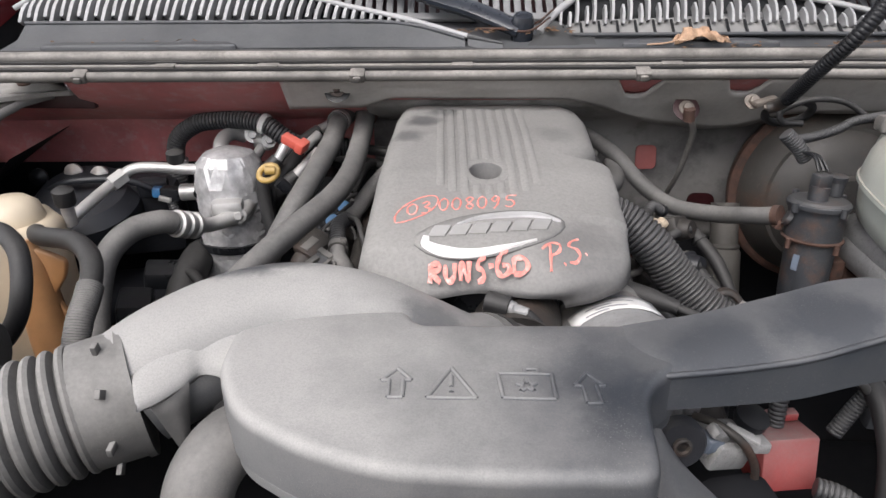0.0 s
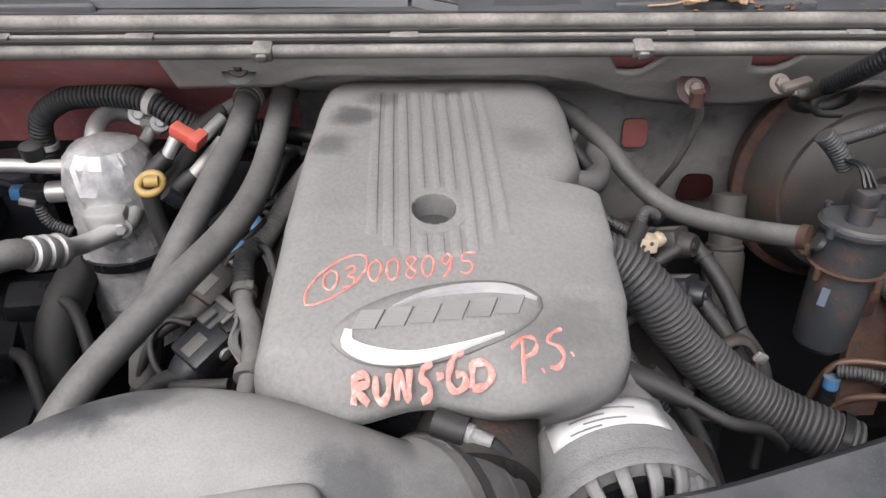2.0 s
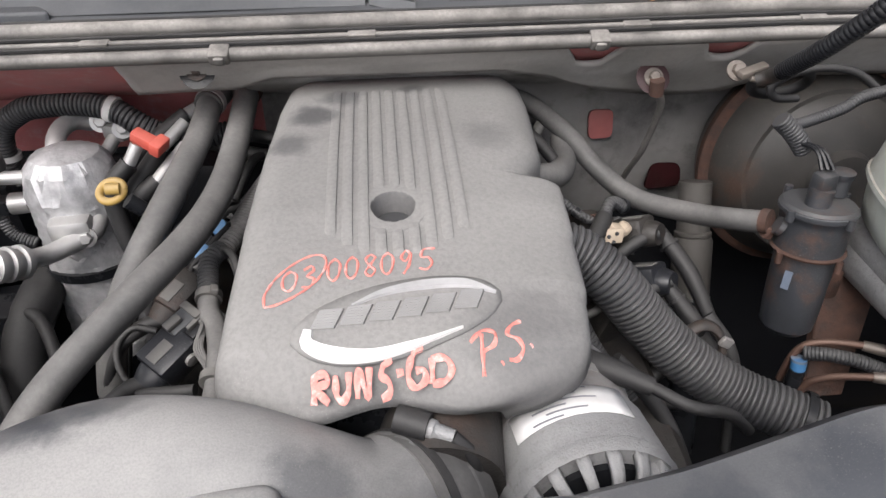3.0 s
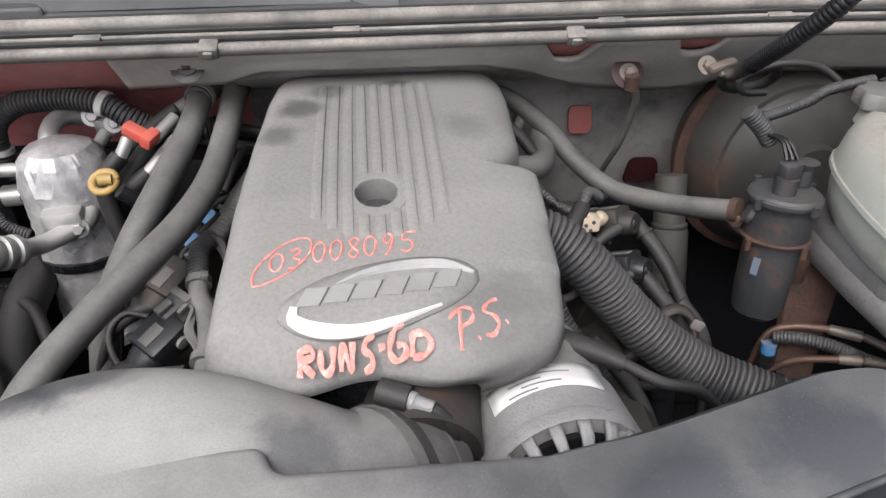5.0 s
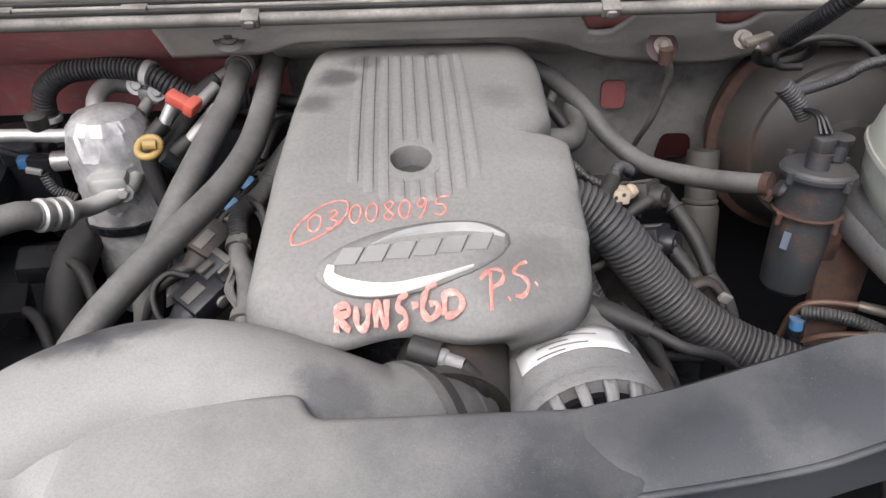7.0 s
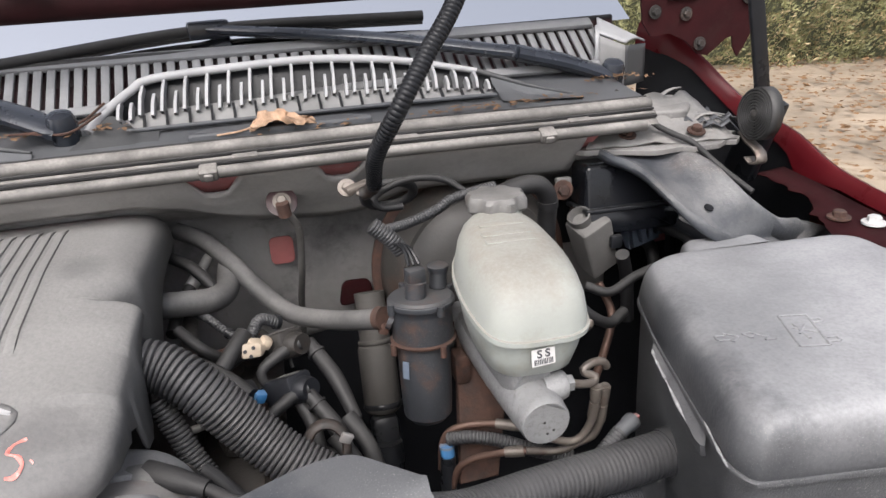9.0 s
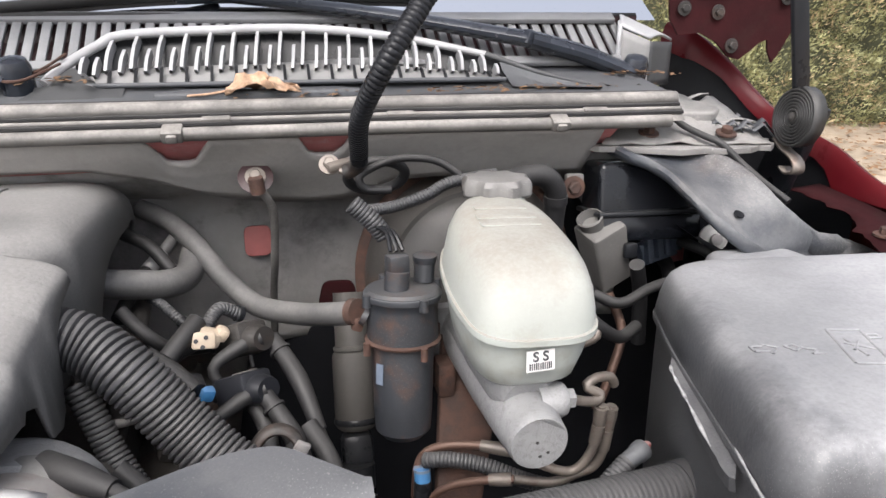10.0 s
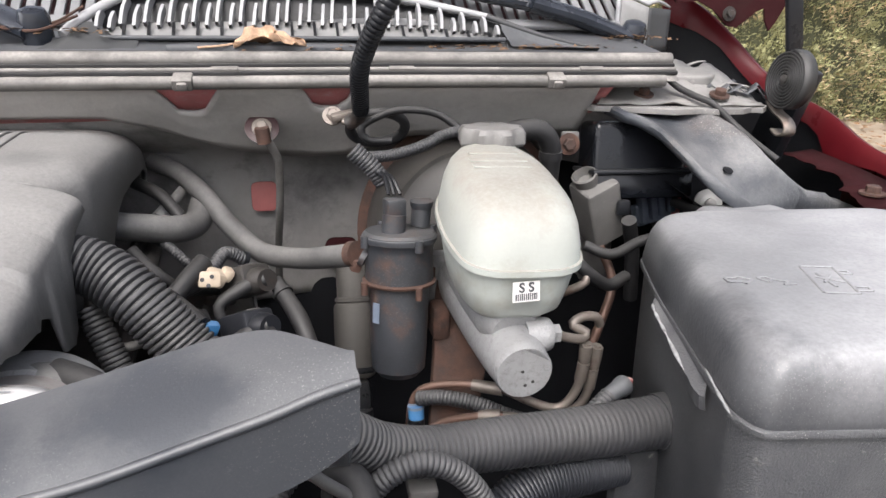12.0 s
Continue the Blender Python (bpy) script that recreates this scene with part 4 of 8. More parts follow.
    for x, z in ((1.005, 1.325), (1.093, 1.345), (1.028, 1.28), (0.96, 1.33)):
        bolt(hinge @ Vector((x, 1.148 - 0.3 * (x - 0.955), z)), (0, -1, 0.05), 0.006, GRIME, h)
    # dark block set on the bracket for the shade of its opening
    part("slot", at_hinge(block((1.0, 1.135, 1.353), (0.048, 0.006, 0.015), (0, 0, -17), 0.003)), BAY, h)
    part("strap", at_hinge(block((1.022, 0.99, 1.32), (0.024, 0.008, 0.26), (0, -13, 5), 0.003)), BLACK, hood)
    coil = bmesh.new()
    c = Vector((1.003, 0.95, 1.206))
    ax = Vector((-0.99, 0.02, 0.08)).normalized()
    u = ax.cross(Vector((0, 0, 1))).normalized()
    v = ax.cross(u)
    pts = [c + (0.006 + 0.0305 * k / 170) * (math.cos(k * 2 * math.pi / 22) * u + math.sin(k * 2 * math.pi / 22) * v) for k in range(171)]
    sheet([[p - ax * 0.015, p + ax * 0.003] for p in pts], coil)
    s = thick(part("hinge_coil", at_hinge(coil), SPRING, hood, "flat coiled hinge spring"), 0.0026, 0.0)
    part("coil_core", at_hinge(lathe([(0.012, 0.0), (0.035, 0.0005), (0.036, 0.004), (0.035, 0.013)], c, -ax, 32)), BLACK, s)
    part("coil_pin", at_hinge(lathe([(0.006, 0), (0.006, 0.004), (0.002, 0.006)], c + ax * 0.001, ax, 12)), GRIME, s)
    end = spline([c + Vector((0, y, z)) for y, z in ((0.028, -0.03), (0.012, -0.041), (-0.004, -0.047), (-0.014, -0.055), (-0.014, -0.064), (-0.002, -0.069), (0.01, -0.063))], 22)
    thick(part("hinge_hook", at_hinge(sheet([[p - ax * 0.014, p + ax * 0.003] for p in end])), LINE, hood, "bent flat end of the spring"), 0.003, 0.0)
    part("hinge_arm", at_hinge(block((1.043, 0.995, 1.16), (0.02, 0.05, 0.13), (20, 0, 10), 0.004)), BLACK, hood)


bonnet = build_hood()
corner(1, bonnet)
corner(-1, bonnet)
trim = thing("cowl_end_trim", "grey plastic trim with a pale cap at the cowl's end", "trim", (0.92, 1.17, 1.24))
front, near, far, back = (0.904, 1.132), (0.866, 1.15), (0.952, 1.158), (0.915, 1.25)
high = {near: 1.304, front: 1.287, far: 1.284, back: 1.316}


def trim_face(corners, low, n=7):
    """An upright face from a low edge to the trim's top edge, with a soft bow."""
    a0, a1 = corners
    return sheet([[Vector((a0[0] + (a1[0] - a0[0]) * u, a0[1] + (a1[1] - a0[1]) * u - 0.004 * math.sin(math.pi * u) * (1 - h), low + (high[a0] + (high[a1] - high[a0]) * u - low) * h)) for u in np.linspace(0, 1, n)] for h in np.linspace(0, 1, n)])


# near face pale, far face dark, top palest
thick(part("near_face", trim_face((near, front), 1.226), LOUVRE, trim, "pale near face"), 0.003, 0.0)
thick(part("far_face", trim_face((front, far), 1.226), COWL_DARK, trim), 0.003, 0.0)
rows = []
for h in np.linspace(0, 1, 8):
    lo, hi = Vector((*near, high[near])).lerp(Vector((*front, high[front])), h), Vector((*back, high[back])).lerp(Vector((*far, high[far])), h)
    rows.append([lo.lerp(hi, u) + Vector((0.0, 0.0, 0.003 + 0.006 * math.sin(math.pi * u))) for u in np.linspace(0, 1, 8)])
thick(part("cap", sheet(rows), FIN, trim, "palest top face"), 0.003, 0.0)
part("edge_bead", tube([(*near, 1.226), (near[0], near[1], 1.26), (*near, high[near]), Vector((*near, high[near])).lerp(Vector((*back, high[back])), 0.5)], 0.0035, 12), FIN, trim, "pale edge bead")


# ---- engine cover ----
COVER_Y = [0.6, 0.609, 0.622, 0.65, 0.7, 0.765, 0.79, 0.9, 1.0, 1.06, 1.1, 1.155]
COVER_Z = [1.042, 1.06, 1.076, 1.098, 1.113, 1.128, 1.135, 1.148, 1.152, 1.146, 1.137, 1.112]


def cover_z(x, y):
    z = float(np.interp(y, COVER_Y, COVER_Z))
    return z - 0.012 * max(0.0, (x - 0.1) / 0.1) ** 2 * (1 if y < 0.7 else 0.3)


def on_cover(x, y, off=0.0):
    return Vector((x, y, cover_z(x, y) + off))


def build_cover():
    cov = thing("engine_cover", "dusty grey plastic engine cover with ribs and red marker writing", "engine cover", (0.055, 0.8, 1.02))

    def left(y):
        return float(np.interp(y, [0.6, 0.645, 0.75, 0.85, 0.963, 1.06, 1.1, 1.155], [-0.085, -0.09, -0.083, -0.077, -0.07, -0.066, -0.055, -0.03]))

    def right(y):
        return float(np.interp(y, [0.6, 0.6075, 0.612, 0.618, 0.628, 0.64, 0.66, 0.69, 0.72, 0.77, 0.832, 0.8385, 0.86, 0.885, 1.0, 1.06, 1.12, 1.155], [0.1, 0.125, 0.148, 0.165, 0.182, 0.192, 0.2, 0.204, 0.206, 0.208, 0.211, 0.182, 0.19, 0.204, 0.212, 0.215, 0.213, 0.202]))

    def skirt(y, side, edge):
        """How far the side wall hangs below the shoulder: flap and tunnel by the hose, then an arched opening behind it."""
        if side < 0:
            return 0.055
        if y < 0.837:
            return float(np.interp(y, [0.6, 0.64, 0.69, 0.722, 0.735, 0.764, 0.77, 0.778, 0.8, 0.833], [0.004, 0.012, 0.024, 0.042, 0.08, 0.09, 0.085, 0.03, 0.014, 0.007]))
        return max(0.004, edge - float(np.interp(y, [0.837, 0.88, 0.905, 0.92, 0.937, 0.955, 0.98, 1.02, 1.09, 1.13, 1.155], [1.0, 1.008, 1.02, 1.035, 1.055, 1.071, 1.083, 1.089, 1.09, 1.075, 1.04])))

    ys = list(np.linspace(0.6075, 0.83, 44)) + [0.8325, 0.8385] + list(np.linspace(0.844, 1.155, 50))
    us = [-1, -0.985, -0.96, -0.92, -0.86, -0.78] + list(np.linspace(-0.7, 0.7, 29)) + [0.78, 0.86, 0.92, 0.96, 0.985, 1]
    rows = []
    for y in ys:
        a, b = left(y), right(y)
        row = []
        for u in us:
            x = a + (b - a) * (u + 1) / 2
            e = max(0.0, (abs(u) - 0.8) / 0.2)
            bump_ = u > 0 and 0.66 < y < 0.837
            if u > 0 and y >= 0.837:
                e = max(0.0, (u - 0.7) / 0.3)
            drop = (0.007 if bump_ and y > 0.76 else 0.014 if bump_ else 0.007 + 0.007 * (y - 0.6) / 0.06 if u > 0 and y <= 0.66 else 0.026) * (1 - math.sqrt(max(0.0, 1 - e * e)))
            yy = y + (0.02 * abs(u) ** 3 - 0.006 * u + 0.024 * math.exp(-((x - 0.04) / 0.045) ** 2)) * max(0.0, 1 - (y - 0.602) / 0.06)
            z = cover_z(x, y) - drop
            if u > 0.45 and 0.7 < y < 0.836:
                z -= 0.009 * ((u - 0.45) / 0.55) ** 2 * min(1.0, (y - 0.7) / 0.1)
            row.append(Vector((x, yy, z)))
        row.insert(0, row[0] + Vector((-0.002, 0, -skirt(y, -1, row[0].z))))
        row.append(row[-1] + Vector((0.002, 0, -skirt(y, 1, row[-1].z))))
        rows.append(row)
    bm = sheet(rows)
    dead = [f for f in bm.faces if (f.calc_center_median().xy - Vector((0.052, 0.791))).length < 0.0215 and f.calc_center_median().z > 1.1]
    # the side bump is open at its back, where the hose goes in
    dead += [f for f in bm.faces if f not in dead and all(0.8315 < v.co.y < 0.8395 and v.co.x > 0.15 for v in f.verts)]
    bmesh.ops.delete(bm, geom=dead, context="FACES")
    thick(part("shell", bm, COVER, cov), 0.0035)
    # oil filler hole with a sunk cup
    c = on_cover(0.052, 0.791)
    rows = []
    for k in range(41):
        an = 2 * math.pi * k / 40
        rows.append([on_cover(c.x + r * math.cos(an), c.y + r * math.sin(an), h) for r, h in ((0.031, -0.0008), (0.03, 0.0005), (0.0215, 0.0008), (0.0197, 0.0002), (0.019, -0.0025), (0.0182, -0.026))])
    part("hole_cup", sheet(rows), COVER, cov)
    part("filler_cap", lathe([(0.0182, 0), (0.0178, 0.004), (0.013, 0.006), (0.002, 0.0055)], c - Vector((0, 0, 0.024)), (0, -0.13, 1), 28), COWL_DARK, cov)
    # low ribs, soft on one flank and steep on the other, with staggered rounded front ends
    for k in range(9):
        x = -0.001 + 0.01413 * k
        y0 = 0.733 + 0.028 * abs((k - 4) / 4.0) ** 2
        spans = [(y0, 1.022)]
        if abs(x - c.x) < 0.024:
            gap = math.sqrt(max(0.0, 0.026 ** 2 - (x - c.x) ** 2))
            spans = [(y0, c.y - gap), (c.y + gap, 1.022)]
        for lo, hi in spans:
            if hi - lo < 0.008:
                continue
            rows = []
            for t in np.linspace(0, 1, 26):
                y = lo + (hi - lo) * t
                h = 0.0024 * min(1.0, (y - lo) / 0.005 + 0.02, (hi - y) / 0.012 + 0.05)
                rows.append([on_cover(x + o, y, -0.0012 if g == 0 else h * g) for o, g in ((-0.0072, 0), (-0.0045, 0.55), (-0.0015, 0.95), (0.0024, 1.0), (0.0034, 0.85), (0.0039, 0))])
            part("rib", sheet(rows), COVER, cov)
    # emblem: an oval bed, two swooshes and slanting bars in place of a name
    bed = []
    for k in range(25):
        t = k / 24
        x = -0.03 + 0.162 * t
        mid = 0.661 + 0.026 * t
        hh = 0.032 * math.sqrt(max(0.02, 1 - (2 * t - 1) ** 2))
        bed.append([on_cover(x, mid + hh * s, 0.0012) for s in (-1, -0.6, -0.2, 0.2, 0.6, 1)])
    emblem = part("emblem", sheet(bed), COVER, cov, "oval emblem with silver swooshes")
    thick(emblem, 0.0014)

    def swoosh(name, curve, widths, mat):
        c, s = curve_points([(x, y, 0) for x, y in curve], 0.004)
        rows = []
        for i, (p, f) in enumerate(zip(c, s)):
            d = (c[min(i + 1, len(c) - 1)] - c[max(i - 1, 0)]).normalized()
            nrm = Vector((-d.y, d.x, 0))
            w = float(np.interp(f, np.linspace(0, 1, len(widths)), widths)) / 2
            rows.append([on_cover((p + nrm * o).x, (p + nrm * o).y, h) for o, h in ((-w, 0.001), (-w * 0.85, 0.0034), (w * 0.85, 0.0034), (w, 0.001))])
        return part(name, sheet(rows), mat, emblem)

    swoosh("lower_swoosh", [(-0.017, 0.666), (-0.017, 0.655), (0.002, 0.6465), (0.032, 0.6445), (0.066, 0.65), (0.099, 0.66)], [0.007, 0.0105, 0.0095, 0.007, 0.0045, 0.001], SILVER)
    swoosh("upper_swoosh", [(0.016, 0.685), (0.04, 0.695), (0.072, 0.7), (0.104, 0.699), (0.128, 0.6895)], [0.0008, 0.005, 0.0085, 0.008, 0.0015], TINSEL)
    for k in range(6):
        x, y = -0.016 + 0.0218 * k, 0.6665 + 0.0019 * k
        rows = []
        for j in range(15):
            t = j / 14
            h = 0.0036 if j % 2 else 0.0024
            rows.append([on_cover(x + 0.0075 * t + o, y + 0.0165 * t, g) for o, g in ((0, 0.0008), (0.0006, h), (0.0184, h), (0.019, 0.0008))])
        part("name_bar", sheet(rows), PEWTER, emblem)

    # red marker strokes
    def write(name, origin, across, upward, strokes, w=0.0026):
        o, a, u = Vector(origin), Vector(across), Vector(upward)
        bm = bmesh.new()
        for line in strokes:
            pts = []
            for sx, sy in line:
                q = o + a * sx + u * sy
                pts.append((q.x, q.y, 0))
            c, s = curve_points(pts, 0.002)
            rows = []
            for i, p in enumerate(c):
                d = (c[min(i + 1, len(c) - 1)] - c[max(i - 1, 0)]).normalized()
                nrm = Vector((-d.y, d.x, 0)) * w * (0.5 + 0.12 * math.sin(i * 0.9 + len(line)))
                rows.append([on_cover((p - nrm).x, (p - nrm).y, 0.0008), on_cover(p.x, p.y, 0.0015), on_cover((p + nrm).x, (p + nrm).y, 0.0008)])
            sheet(rows, bm)
        return part(name, bm, MARKER, cov, "red marker writing")

    zero = [(0.3, 1), (0.02, 0.75), (0.05, 0.25), (0.35, 0), (0.62, 0.25), (0.62, 0.75), (0.3, 1)]

    def shift(line, d):
        return [(x + d, y) for x, y in line]

    write("writing_number", (-0.004, 0.7105), (0.0145, 0.0011), (0.002, 0.0225), [
        zero, shift(zero, 0.98),
        [(2.6, 0.85), (2.3, 1.0), (2.05, 0.8), (2.3, 0.5), (2.62, 0.25), (2.4, 0.0), (2.1, 0.2), (2.3, 0.5), (2.6, 0.85)],
        shift(zero, 2.95),
        [(4.6, 0.8), (4.3, 1.0), (4.05, 0.7), (4.3, 0.5), (4.6, 0.8), (4.5, 0.3), (4.2, -0.1)],
        [(5.95, 0.95), (5.3, 0.95), (5.2, 0.6), (5.6, 0.55), (5.8, 0.25), (5.5, 0.0), (5.1, 0.1)]], 0.0021)
    write("writing_year", (-0.039, 0.702), (0.0165, 0.0035), (0.001, 0.02), [
        zero, [(0.95, 0.9), (1.3, 1.05), (1.45, 0.8), (1.15, 0.55), (1.5, 0.35), (1.35, 0.0), (0.95, 0.05)],
        [(-0.7, -0.5), (-0.75, 0.1), (-0.3, 0.85), (0.5, 1.4), (1.3, 1.6), (1.9, 1.4), (2.0, 0.8), (1.5, 0.1), (0.7, -0.3), (-0.1, -0.5), (-0.7, -0.5)]], 0.0021)
    write("writing_lower", (-0.013, 0.6195), (0.0165, 0.0008), (0.0, 0.017), [
        [(0, 0), (0.05, 0.95)], [(0.0, 0.9), (0.5, 0.95), (0.6, 0.65), (0.1, 0.5), (0.65, 0.0)],
        [(0.95, 0.85), (1.0, 0.2), (1.25, 0.02), (1.5, 0.25), (1.55, 0.9)],
        [(1.9, 0.0), (1.95, 0.95), (2.35, 0.05), (2.45, 0.98)],
        [(3.45, 1.15), (3.1, 1.0), (2.98, 0.65), (3.3, 0.4), (3.3, 0.05), (2.95, -0.1)],
        [(3.65, 0.65), (3.95, 0.68)],
        [(4.85, 1.45), (4.4, 1.2), (4.15, 0.5), (4.45, 0.1), (4.9, 0.3), (4.85, 0.65), (4.5, 0.65)],
        [(5.2, 0.15), (5.25, 1.0)], [(5.2, 1.0), (5.85, 0.95), (6.1, 0.55), (5.8, 0.2), (5.2, 0.12)]], 0.0043)
    write("writing_side", (0.106, 0.627), (0.0165, 0.0035), (0.0, 0.026), [
        [(0.3, 0.0), (0.35, 1.0)], [(-0.2, 0.85), (0.4, 1.1), (0.95, 0.95), (0.9, 0.65), (0.35, 0.55)],
        [(1.15, 0.15), (1.22, 0.18)],
        [(2.25, 1.15), (1.75, 1.05), (1.55, 0.8), (2.0, 0.6), (2.2, 0.35), (1.9, 0.15), (1.5, 0.2)],
        [(2.55, 0.35), (2.62, 0.38)]], 0.0029)
    # dark edge of the intake manifold showing below the back of the cover
    single("intake_manifold", block((0.05, 0.86, 1.02), (0.16, 0.42, 0.1), (-3, 0, 0), 0.02), BLACK, "black plastic intake manifold under the cover", "intake manifold")
    single("engine_block", block((0.06, 0.84, 0.72), (0.34, 0.5, 0.46), (0, 0, -2), 0.03), GRIME, "grimy engine block below the intake", "engine block")
    for x in (-0.16, 0.27):
        v = thing("rocker_cover", "grimy cast rocker cover beside the intake", "rocker cover", (x, 0.86, 0.86), "rocker covers")
        part("cover", block((x, 0.86, 0.89), (0.11, 0.5, 0.06), (0, 25 if x < 0 else -25, -2), 0.015), GRIME, v)


build_cover()


# ---- air intake ----
def build_intake():
    a = thing("air_intake_duct", "large dusty grey plastic intake resonator with embossed symbols", "intake duct", (0.0, 0.44, 0.98))
    top = 1.085
    outline = rounded([(-0.183, 0.54), (-0.182, 0.462), (-0.155, 0.405), (-0.105, 0.37), (-0.045, 0.345), (0.03, 0.337), (0.143, 0.335), (0.156, 0.43), (0.2, 0.47), (0.2, 0.524), (-0.022, 0.528), (-0.031, 0.552), (-0.1, 0.55), (-0.15, 0.556)], 0.022, 5)
    part("plenum", slab(outline, top - 0.05, top, 0.0105, None, None, 5), DUCT, a)
    mid = [(x * 0.985, 0.43 + (y - 0.43) * 0.985) for x, y in outline]
    part("flange", slab(mid, top - 0.062, top - 0.05, 0.004), DUCT, a)
    low = rounded([(-0.15, 0.5), (-0.14, 0.44), (-0.09, 0.39), (-0.02, 0.36), (0.12, 0.35), (0.145, 0.43), (0.18, 0.5)], 0.03, 5)
    part("lower_shell", slab(low, 0.93, top - 0.062, 0.004), DUCT, a)
    # elbow from the bellows over to the throttle
    part("elbow", tube([(-0.275, 0.503, 1.033), (-0.245, 0.525, 1.045), (-0.2, 0.557, 1.054), (-0.15, 0.58, 1.054), (-0.09, 0.583, 1.045), (-0.035, 0.576, 1.022), (0.01, 0.572, 0.997), (0.042, 0.583, 0.985)], [0.055, 0.057, 0.058, 0.058, 0.0575, 0.059, 0.063, 0.066], 32, 0.01), DUCT, a)
    lip = spline([(-0.243, 0.441, 1.06), (-0.229, 0.453, 1.061), (-0.213, 0.469, 1.065), (-0.203, 0.481, 1.067), (-0.188, 0.478, 1.067), (-0.177, 0.464, 1.068), (-0.168, 0.443, 1.07)], 40)
    crown = spline([(-0.258, 0.475, 1.072), (-0.246, 0.486, 1.081), (-0.225, 0.51, 1.091), (-0.206, 0.524, 1.095), (-0.186, 0.528, 1.091), (-0.17, 0.522, 1.083), (-0.15, 0.505, 1.072)], 40)
    rows = [[p + Vector((0.002, 0.006, -0.007)), p + Vector((0, 0, -0.004)), p + Vector((0.001, 0.002, 0))] + [p.lerp(q, f) + Vector((0, 0, 0.004 * math.sin(math.pi * f) * min(1.0, (39 - k) / 24))) for f in (0.12, 0.24, 0.36, 0.5, 0.65, 0.8, 0.92)] + [q, q + Vector((0, 0.025, 0.002))] for k, (p, q) in enumerate(zip(lip, crown))]
    thick(part("saddle", sheet(rows), DUCT, a), 0.003)
    own = sheet([[Vector((-0.24, 0.456, 1.052)).lerp(Vector((-0.212, 0.474, 1.062)), u).lerp(Vector((-0.218, 0.462, 0.985)), t) for u in (0.0, 0.5, 1.0)] for t in np.linspace(0, 0.94, 5)])
    thick(part("gusset", own, HOSE, a), 0.004)
    # side branch to the filter on the driver's side, with a stepped front face
    rows = []
    stations = [(0.12, 0.458, 0.52, 1.078, 0.042, 0.0), (0.16, 0.456, 0.525, 1.087, 0.043, 0.003), (0.22, 0.46, 0.53, 1.093, 0.048, -0.001), (0.29, 0.464, 0.542, 1.104, 0.056, -0.005), (0.345, 0.474, 0.55, 1.116, 0.06, -0.006), (0.378, 0.477, 0.545, 1.122, 0.062, -0.004), (0.4, 0.48, 0.52, 1.125, 0.057, 0.0), (0.42, 0.482, 0.5, 1.126, 0.044, 0.003)]
    for x, yf, yb, z, h, d in stations:
        rows.append([(x, yb + 0.006, z - 0.06), (x, yb + 0.004, z - 0.012), (x, yb - 0.006, z - 0.001), (x, (yf + yb) / 2 + 0.004, z - 0.001 + 0.2 * d), (x, yf + 0.007, z - 0.0055 + d), (x, yf + 0.003, z - 0.0085 + d), (x + 0.001, yf - 0.001, z - 0.0095 + d), (x + 0.001, yf - 0.0045, z - 0.0125 + d), (x, yf - 0.004, z - h), (x - 0.004, yf + 0.012, z - h - 0.012), (x - 0.004, yb, z - h - 0.03)])
    fine = []
    for k in range(49):
        f = k / 48 * (len(rows) - 1)
        fine.append([Vector([float(np.interp(f, range(len(rows)), [r[j][c] for r in rows])) for c in range(3)]) for j in range(11)])
    for _ in range(6):
        fine = [fine[0]] + [[(p + q * 2 + r) / 4 for p, q, r in zip(a0, a1, a2)] for a0, a1, a2 in zip(fine, fine[1:], fine[2:])] + [fine[-1]]
    bm = sheet(fine)
    bm.verts.ensure_lookup_table()
    bm.faces.new([bm.verts.new(v.co) for v in bm.verts[-11:]])
    part("side_branch", bm, DUCT, a, smooth=45)
    part("ledge_bead", tube([row[7] + Vector((0, 0.0005, 0.0005)) for row in fine[6::2]], [0.0028] * 13 + [0.0024], 12), DUCT, a)
    inner = spline([(0.168, 0.462, 1.04), (0.16, 0.41, 1.034), (0.152, 0.36, 1.03), (0.149, 0.325, 1.03)], 14)
    outer = spline([(0.188, 0.465, 1.003), (0.2, 0.432, 1.0), (0.213, 0.4, 1.0), (0.224, 0.36, 1.0)], 14)
    thick(part("lower_flare", sheet([[p, p.lerp(q, 0.5) + Vector((0.002, 0, 0.004)), q, q + Vector((0.002, 0, -0.012))] for p, q in zip(inner, outer)]), DUCT, a), 0.003)
    # embossed symbols
    def emboss(name, lines):
        bm = bmesh.new()
        for line in lines:
            pts = [Vector((x, y, top + 0.0002)) for x, y in line]
            for p, q in zip(pts, pts[1:]):
                tube([p, q], 0.0019, 8, 0.02, bm)
        part(name, bm, DUCT, a)

    def arrow(x, y, sc=1.0):
        return [[(x - 0.0055 * sc, y - 0.017), (x - 0.0055 * sc, y + 0.004), (x - 0.0115 * sc, y + 0.004), (x, y + 0.02), (x + 0.0115 * sc, y + 0.004), (x + 0.0055 * sc, y + 0.004), (x + 0.0055 * sc, y - 0.017), (x - 0.0055 * sc, y - 0.017)]]

    emboss("embossed_arrow", arrow(-0.036, 0.437))
    emboss("embossed_arrow", arrow(0.112, 0.428))
    emboss("embossed_triangle", [[(-0.012, 0.419), (0.0065, 0.457), (0.025, 0.418), (-0.012, 0.419)], [(0.0065, 0.445), (0.0065, 0.432)], [(0.0065, 0.427), (0.0065, 0.4255)]])
    star = [(0.064 + (0.008 if k % 2 == 0 else 0.0032) * math.sin(k * math.pi / 5), 0.433 + (0.008 if k % 2 == 0 else 0.0032) * math.cos(k * math.pi / 5)) for k in range(11)]
